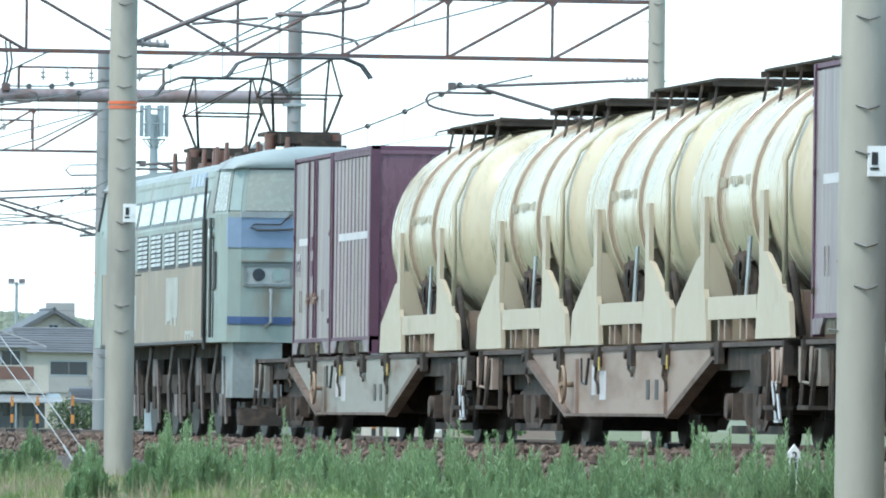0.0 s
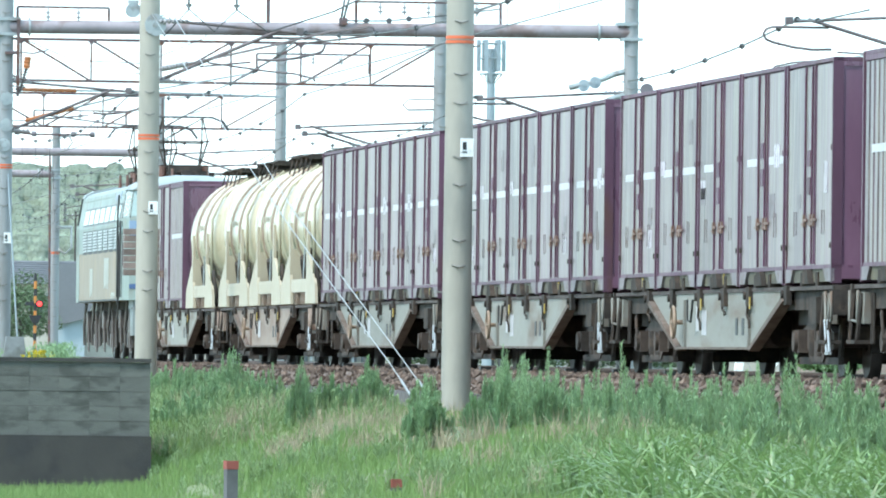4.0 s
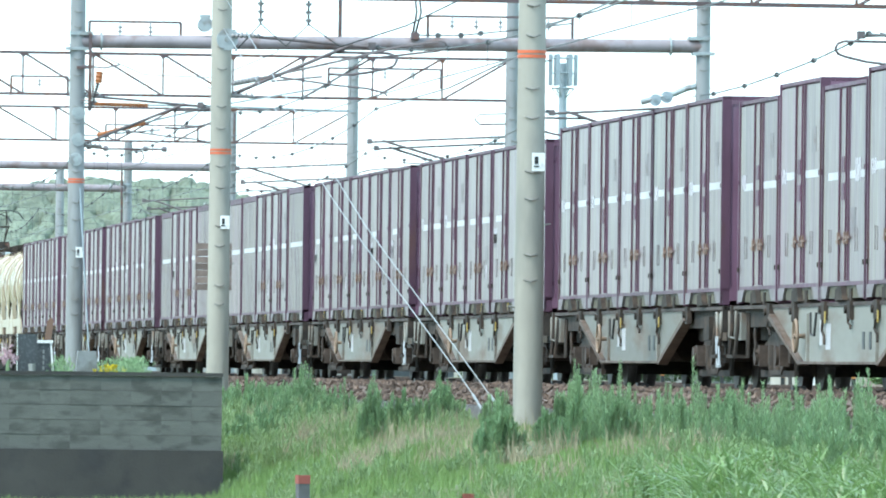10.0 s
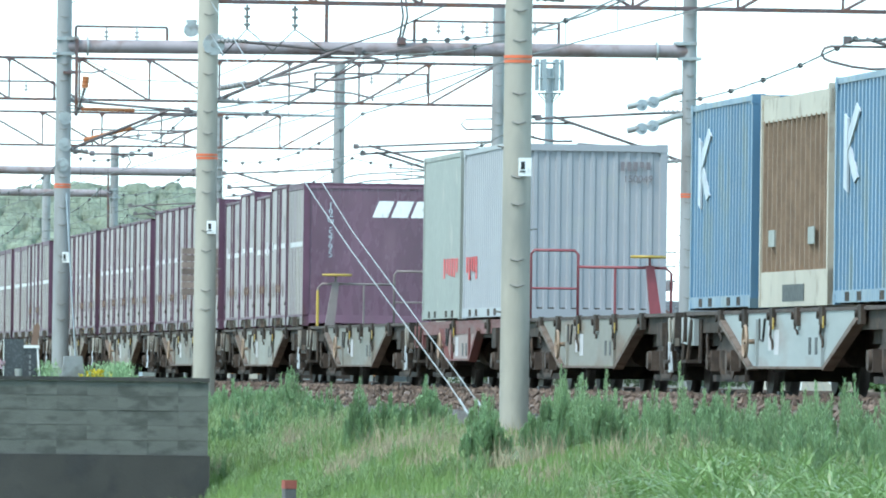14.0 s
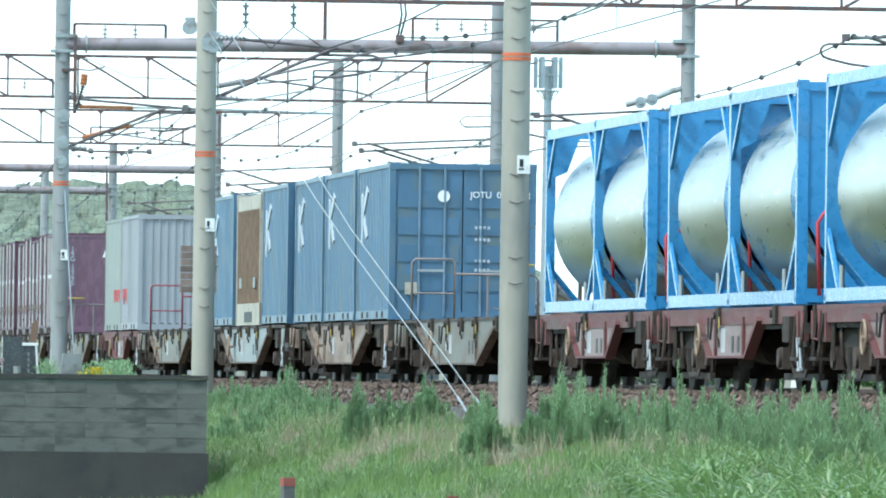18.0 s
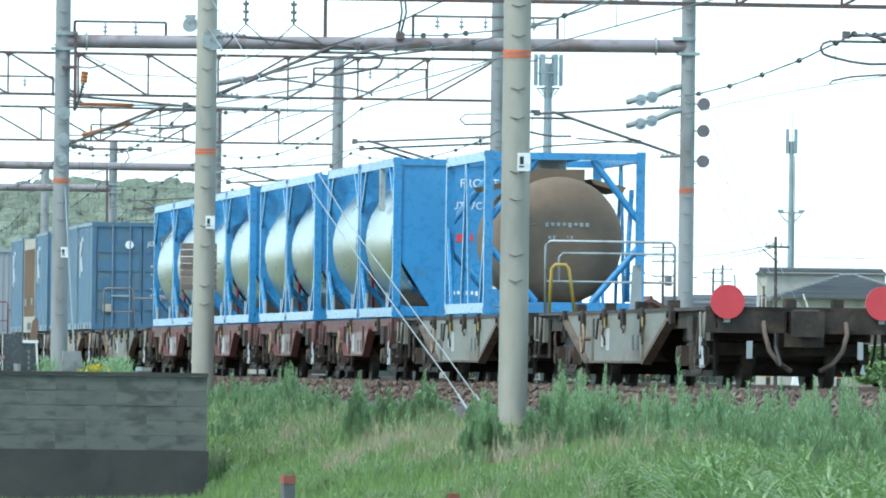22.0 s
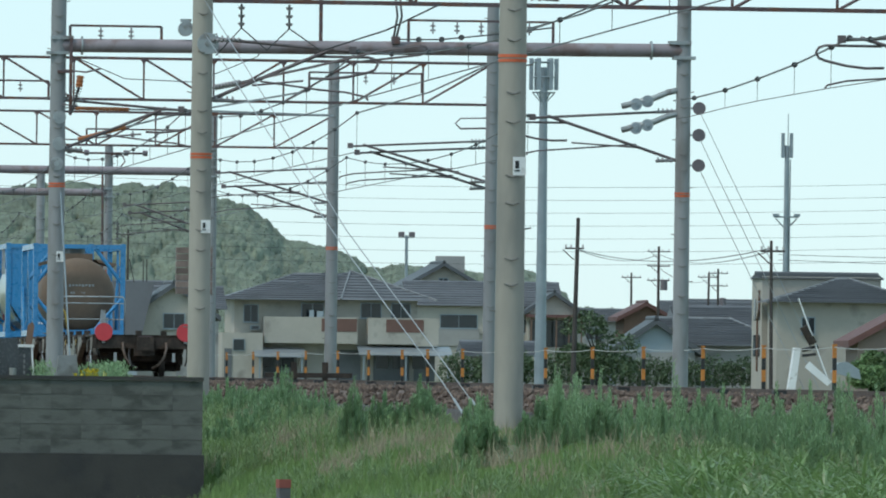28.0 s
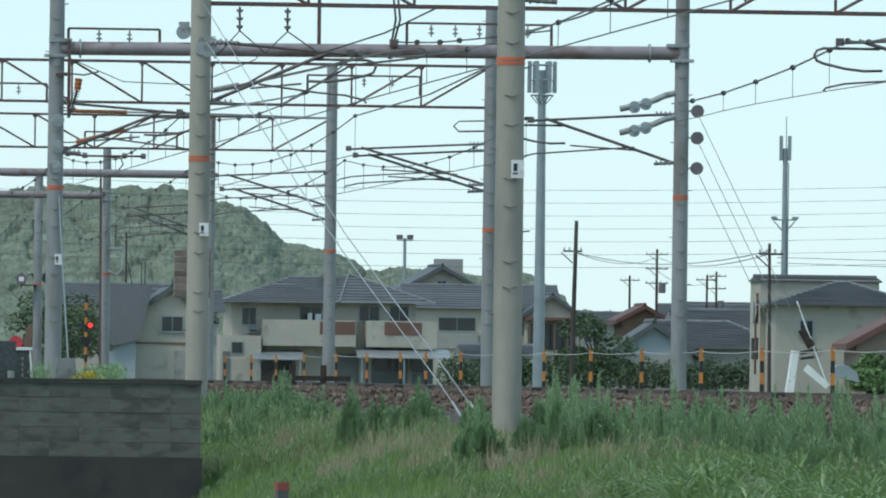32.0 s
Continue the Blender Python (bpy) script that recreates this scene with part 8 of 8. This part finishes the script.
def graves():
    g = empty("gravestone", "dark polished granite gravestone", "gravestone", "gravestones", m=pose(-9.35, 144, 0))
    part("stone", Geo().box(0.0, 0.26, -0.15, 0.15, -0.06, 0.62), GRANITE, g)
    part("plinth", Geo().box(-0.1, 0.34, -0.25, 0.25, -0.08, 0.08), STONE, g)
    h = empty("gravestone", "small dark granite gravestone with pale top", "gravestone", "gravestones", m=pose(-8.98, 144.5, 0))
    part("stone", Geo().prism([(-0.12, -0.06), (0.16, -0.06), (0.12, 0.5), (-0.1, 0.5)], "y", -0.1, 0.1), GRANITE, h)
    # white top and edge paint the bright sheen of the polished granite
    part("top", Geo().box(-0.12, 0.14, -0.12, 0.12, 0.5, 0.54), WHITE, h)
    for k in range(5):
        part("inscription", Geo().box(0.0, 0.025, -0.105, -0.1, 0.06 + k * 0.075, 0.11 + k * 0.075), STONE, h)
    part("edge", Geo().prism([(0.135, -0.06), (0.165, -0.06), (0.125, 0.5), (0.1, 0.5)], "y", -0.108, -0.1), WHITE, h, "pale edge painted as the stone's highlight")
    v = empty("flower_vase", "slim steel grave flower vase", "vase", "vases", m=pose(-9.17, 143.6, 0))
    part("vase", Geo().cyl((0, 0, -0.06), (0, 0, 0.22), 0.035, 0.05, n=8), GALV, v)
    s = empty("gravestone", "grey rough stone marker with tapering sides", "gravestone", "gravestones", m=pose(-8.42, 144, 0))
    part("stone", Geo().prism([(-0.16, -0.06), (0.18, -0.06), (0.13, 0.4), (-0.11, 0.4)], "y", -0.12, 0.12), STONE, s)
    t = empty("wooden_tablet", "weathered wooden grave tablet", "tablet", m=pose(-8.9, 145.5, 0))
    part("board", Geo().prism([(-0.06, -0.06), (0.03, -0.06), (0.13, 0.8), (0.1, 0.86), (0.04, 0.8)], "y", -0.01, 0.01), WALLBROWN, t)
    rnd = random.Random(14)
    verts, yel, pet = [], [], []
    for i in range(60):
        x, y = rnd.choice((-8.75, -7.95, -7.8, -7.7)) + rnd.gauss(0, 0.1), rnd.uniform(143, 146)
        for _ in range(60):
            p = Vector((x + rnd.gauss(0, 0.06), y + rnd.gauss(0, 0.06), rnd.uniform(-0.05, 0.05 + 0.25 * abs(math.sin(i * 2.3)))))
            d = Vector((rnd.uniform(-0.05, 0.05), rnd.uniform(-0.05, 0.05), rnd.uniform(0.02, 0.08)))
            verts += [p, p + d, p + d * 0.5 + Vector((0.012, 0, 0.01))]
    scatter_mesh("grave_weeds", verts, DARKWEED, "small weeds growing among the graves", "weeds")
    for i in range(48):
        p = Vector((-8.12 + rnd.gauss(0, 0.09), 143.4 + rnd.gauss(0, 0.05), 0.17 + rnd.gauss(0, 0.03)))
        for _ in range(4):
            yel += [p, p + Vector((rnd.uniform(-0.04, 0.04), rnd.uniform(-0.03, 0.03), 0.02)), p + Vector((rnd.uniform(-0.04, 0.04), 0.01, -0.02))]
    f = empty("flower_bunch", "bunch of yellow grave flowers", "flowers", m=pose(0, 0, 0))
    scatter_mesh("petals", yel, FLOWER, "", "", f)
    pale = []
    for i in range(70):
        p = Vector((-9.5 + rnd.gauss(0, 0.06), 143.5 + rnd.gauss(0, 0.05), 0.3 + rnd.gauss(0, 0.07)))
        for _ in range(4):
            pale += [p, p + Vector((rnd.uniform(-0.04, 0.04), rnd.uniform(-0.03, 0.03), 0.03)), p + Vector((rnd.uniform(-0.04, 0.04), 0.01, -0.02))]
    f2 = empty("flower_bunch", "bunch of white and pink grave flowers", "flowers", m=pose(0, 0, 0))
    scatter_mesh("petals", pale, PALEPETAL, "", "", f2)
    part("stems", Geo().cyl((-9.5, 143.5, -0.06), (-9.5, 143.5, 0.28), 0.03, n=6), WEEDLEAF, f2)
    part("stems", Geo().cyl((-8.12, 143.4, -0.06), (-8.12, 143.4, 0.16), 0.03, n=6), WEEDLEAF, f)


def leaf_material(name, col, glow, rough=0.5, shift=0.3):
    m = mat(name, col, rough, var=0.2, scale=1.5, shift=shift, island=True)
    n, l = m.node_tree.nodes, m.node_tree.links
    b, out = n["Principled BSDF"], n["Material Output"]
    tr, mix = n.new("ShaderNodeBsdfTranslucent"), n.new("ShaderNodeMixShader")
    tr.inputs["Color"].default_value = (*glow, 1)
    mix.inputs[0].default_value = 0.3
    b.inputs["Specular IOR Level"].default_value = 0.15
    l.new(b.outputs[0], mix.inputs[1])
    l.new(tr.outputs[0], mix.inputs[2])
    l.new(mix.outputs[0], out.inputs["Surface"])
    return m


WEEDLEAF = leaf_material("weed_leaves", (0.25, 0.345, 0.195), (0.32, 0.465, 0.225), 0.5, 0.4)
DARKWEED = leaf_material("dark_weed_leaves", (0.225, 0.322, 0.18), (0.285, 0.43, 0.205), 0.5, 0.4)
GRASSLEAF = leaf_material("grass_blades", (0.185, 0.265, 0.1), (0.26, 0.38, 0.11))
LOWLEAF = leaf_material("low_weed_leaves", (0.215, 0.285, 0.14), (0.285, 0.4, 0.16), 0.5, 0.4)
REEDLEAF = leaf_material("broad_grass", (0.165, 0.245, 0.095), (0.24, 0.365, 0.115), 0.38, 0.4)
REEDLEAF.node_tree.nodes["Principled BSDF"].inputs["Specular IOR Level"].default_value = 0.4
DRYLEAF = leaf_material("dry_grass", (0.38, 0.33, 0.225), (0.31, 0.265, 0.17), 0.7)
overhead()
trackside()
block_wall()
graves()


# ---- vegetation on the bank ----
def bank(rs, n, y0, y1, l0, l1):
    """Random places on the bank: x, y, z."""
    y = y0 + (y1 - y0) * rs.rand(n) ** 1.25
    lat = l0 + (l1 - l0) * rs.rand(n)
    z = np.array([level(a) for a in lat])
    return np.stack([lat + 0.5 * 0.9e-4 * (y - 150) ** 2, y, z], 1), lat


def patchy(p, scale, seed):
    return np.array([noise.noise((a[0] * scale * 1.6, a[1] * scale * 0.35, seed)) for a in p])


def blades(base, height, width, lean, rs, segs=1, bow=2.0):
    """Blades of grass that bend over, each a strip of triangles; returns loose triangles."""
    n = len(base)
    a = rs.rand(n) * 2 * math.pi
    d = np.stack([np.cos(a), np.sin(a), np.zeros(n)], 1)
    # the flat side turns towards the open field
    b = rs.normal(0, 0.7, n)
    side = np.stack([np.cos(b), np.sin(b), np.zeros(n)], 1) * (width[:, None] / 2)
    tris, prev_c, prev_w = [], base, 1.0
    for k in range(segs):
        f = (k + 1) / segs
        up = height * (f - 0.45 * lean * f ** bow)
        out = height * lean * f ** bow * 0.75
        c = base + d * out[:, None]
        c[:, 2] += up
        w = 1.0 - f ** 2 if segs > 1 else 0.0
        l0, r0, l1, r1 = prev_c - side * prev_w, prev_c + side * prev_w, c - side * w, c + side * w
        if k < segs - 1:
            tris += [np.stack([l0, r0, r1], 1), np.stack([l0, r1, l1], 1)]
        else:
            tris.append(np.stack([l0, r0, c], 1))
        prev_c, prev_w = c, w
    return np.concatenate(tris).reshape(-1, 3)


def trodden(p):
    """The trodden strip before the near pole, where little grows."""
    return (np.abs((p[:, 0] + 17.588) / p[:, 1] - 0.1056) < 0.0024) & (p[:, 1] > 118)


def lawn():
    rs = np.random.RandomState(2)
    p, lat = bank(rs, 230000, 78, 210, -10.5, -3.0)
    h = rs.uniform(0.06, 0.2, len(p)) * (1 + 0.8 * np.clip(patchy(p, 0.6, 1.0), -0.6, 1))
    keep = ~((p[:, 1] > 139.9) & (lat < -6.8))
    h = np.where(trodden(p), h * 0.75, h)
    p, h = p[keep], h[keep]
    scatter_mesh("grass", blades(p, h, rs.uniform(0.012, 0.024, len(p)), rs.uniform(0.1, 0.6, len(p)), rs), GRASSLEAF, "short bright green grass over the bank", "grass")
    p, lat = bank(rs, 90000, 80, 205, -7.2, -3.2)
    m = (patchy(p, 0.7, 5.0) + 0.35 * patchy(p, 1.7, 2.0)) > 0.47
    for lt, y, r in ((-4.88, 149, 0.5), (-4.2, 152.5, 0.3), (-4.7, 136, 0.5), (-4.56, 131.5, 0.4), (-5.2, 127.5, 0.35), (-4.1, 128, 0.3), (-4.5, 114, 0.4), (-4.2, 111, 0.35), (-5.3, 114, 0.3), (-5.7, 133, 0.3), (-5.4, 141, 0.3)):
        m |= ((lat - lt) / r) ** 2 + ((p[:, 1] - y) / (r * 7.5)) ** 2 < rs.uniform(-0.7, 1.0, len(p))
    m &= ~((p[:, 1] > 139.9) & (lat < -6.8)) 
    p = p[m]
    scatter_mesh("dry_grass", blades(p, rs.uniform(0.16, 0.5, len(p)), rs.uniform(0.006, 0.012, len(p)), rs.uniform(0.1, 0.9, len(p)), rs, 3), DRYLEAF, "tufts of tan dried grass on the bank", "dry grass")


def stalks(p, h, rs, leaves=84, size=0.11, low=0.1):
    """Upright stems set with narrow rising leaves; returns loose triangles."""
    n = len(p)
    tris = [blades(p, h * 1.02, np.full(n, 0.014), np.full(n, 0.04), rs)]
    for k in range(leaves):
        f = low + (1 - low) * k / leaves
        b = p.copy()
        b[:, 2] += h * f
        ln = rs.uniform(0.75, 1.25, n) * size * (1.15 - 0.65 * f)
        a = k * 2.4 + rs.rand(n) * 1.5
        d = np.stack([np.cos(a), np.sin(a), rs.uniform(0.9, 2.4, n)], 1)
        d /= np.linalg.norm(d, axis=1)[:, None]
        tip = b + d * ln[:, None]
        s = np.stack([-np.sin(a), np.cos(a), np.zeros(n)], 1) * 0.0075
        mid = b + d * ln[:, None] * 0.5
        tris.append(np.stack([b, mid + s, tip], 1).reshape(-1, 3))
        tris.append(np.stack([b, tip, mid - s], 1).reshape(-1, 3))
    return np.concatenate(tris)


def clumps(rs, centres, per, spread):
    """Stems gathered round the middle of each clump; returns their feet and a height factor each."""
    c = np.repeat(centres, per, 0)
    off = rs.normal(0, spread, (len(c), 2))
    c = c + np.concatenate([off, np.zeros((len(c), 1))], 1)
    return c, 1.0 - 0.3 * np.minimum(1.5, np.linalg.norm(off, axis=1) / spread)


def weeds():
    """Upright leafy weeds in stands along the top of the bank, with gaps between the clumps."""
    rs = np.random.RandomState(5)
    tris = []
    # near stretch: stands with narrow gaps, lower towards the foot of the bank
    p, lat = bank(rs, 560, 84, 137, -4.7, -2.7)
    m = (patchy(p, 1.7, 11.0) > -0.12) & ~trodden(p) & (lat > np.where(p[:, 1] > 104, -4.0, -4.7)) & (rs.rand(len(p)) < 1.25 + 0.6 * (lat + 3.4))
    p, lat = p[m], lat[m]
    c, f = clumps(rs, p, 5, 0.08)
    top = np.repeat(rs.uniform(0.4, 1.0, len(p)) * np.clip(1.0 + 0.3 * (lat + 3.4), 0.6, 1.0), 5)
    c[:, 2] = np.array([level(x - 0.45e-4 * (y - 150) ** 2) for x, y in c[:, :2]])
    tris.append(stalks(c, f * top * rs.uniform(0.75, 1.05, len(c)), rs))
    # further on: separate bushes
    p, lat = bank(rs, 26, 158, 222, -4.2, -3.1)
    p = p[~trodden(p) & (patchy(p, 0.9, 3.0) > -0.05)]
    c, f = clumps(rs, p, 11, 0.16)
    tris.append(stalks(c, f * rs.uniform(0.35, 0.75, len(c)), rs))
    # bushes standing apart on the bank: place, height, width, and where the leaves begin
    big = [(-3.27, 170, 0.95, 0.24, 0.1), (-3.6, 167, 0.72, 0.2, 0.1), (-3.85, 171, 0.7, 0.2, 0.1), (-4.26, 162, 0.5, 0.22, 0.1), (-4.6, 160, 0.45, 0.25, 0.1), (-4.9, 157, 0.4, 0.25, 0.1), (-3.6, 160, 0.5, 0.2, 0.1), (-4.82, 140.8, 1.02, 0.09, 0.15), (-4.7, 141.5, 0.85, 0.08, 0.2), (-4.3, 143.2, 0.62, 0.08, 0.2), (-4.1, 143.8, 0.66, 0.06, 0.2), (-3.92, 144.2, 0.6, 0.08, 0.2), (-3.75, 142.5, 0.8, 0.12, 0.15), (-3.62, 143, 0.74, 0.09, 0.15), (-5.08, 122.5, 0.88, 0.11, 0.34), (-5.02, 122.2, 0.74, 0.12, 0.4), (-4.28, 123, 0.8, 0.05, 0.15), (-4.3, 121, 0.84, 0.05, 0.15), (-4.22, 121.8, 0.55, 0.1, 0.2), (-4.31, 124.2, 0.5, 0.07, 0.2), (-4.0, 119.5, 0.6, 0.12, 0.15), (-3.5, 180, 0.75, 0.2, 0.1), (-3.4, 192, 0.8, 0.2, 0.1), (-3.7, 112, 0.85, 0.1, 0.15)]
    dark = []
    for lt, y, hh, wide, low in big:
        c, f = clumps(rs, np.array([[lt + bend(y), y, level(lt)]]), 34 if wide > 0.11 else 22, wide)
        dark.append(stalks(c, f * hh * rs.uniform(0.75, 1.05, len(c)), rs, 84, 0.125, low))
    scatter_mesh("weed_bushes", np.concatenate(dark), DARKWEED, "dark bluish-green bushy weeds standing out on the bank", "weeds")
    # low leafy growth over the slope
    p, lat = bank(rs, 3600, 92, 190, -7.2, -3.4)
    m = ((patchy(p, 0.8, 21.0) > 0.06) | ((p[:, 1] > 140) & (patchy(p, 1.3, 27.0) > -0.12))) & ~trodden(p) & ~((p[:, 1] > 139.5) & (lat < -6.7))
    p = p[m]
    scatter_mesh("low_weeds", stalks(p, rs.uniform(0.1, 0.3, len(p)) * np.where(p[:, 1] > 140, 1.3, 1.0), rs, 22, 0.13), LOWLEAF, "low bright green leafy weeds over the slope", "weeds")
    scatter_mesh("weeds", np.concatenate(tris), WEEDLEAF, "stands of upright leafy green weeds beside the track", "weeds")


def broad_grass():
    """Tussocks of long arching blades, each tussock a fountain with dark gaps round it."""
    rs = np.random.RandomState(9)
    p, lat = bank(rs, 520, 76, 115, -7.8, -4.0)
    p = p[(p[:, 0] + 17.588) / p[:, 1] > 0.127 + 0.006 * patchy(p, 0.9, 41.0) - 0.0105 * np.clip((-4.9 - lat) / 0.9, 0, 1)]
    per = 22
    off = rs.normal(0, 0.09, (len(p) * per, 2))
    base = np.repeat(p, per, 0) + np.concatenate([off, np.zeros((len(p) * per, 1))], 1)
    n = len(base)
    size = np.repeat(rs.uniform(0.55, 1.15, len(p)), per)
    tall = np.clip(-0.5 - base[:, 2], 0.16, 0.62) * size * rs.uniform(0.7, 1.1, n)
    scatter_mesh("broad_grass", blades(base, tall * 1.5, rs.uniform(0.024, 0.055, n), rs.uniform(0.5, 1.8, n), rs, 6, 2.8), REEDLEAF, "arching broad-bladed green grass in the foreground", "grass")


ballast_stones()
sleepers(MAIN, 0.0)
lawn()
weeds()
broad_grass()


def motions():
    """Everything of the train glides along the track together."""
    for ob, u in TRAIN:
        walk(ob, [(t, on_track(u + advance(t))) for t in (0, 4, 8, 12, 16, 20, 24, 28, 32)])


motions()
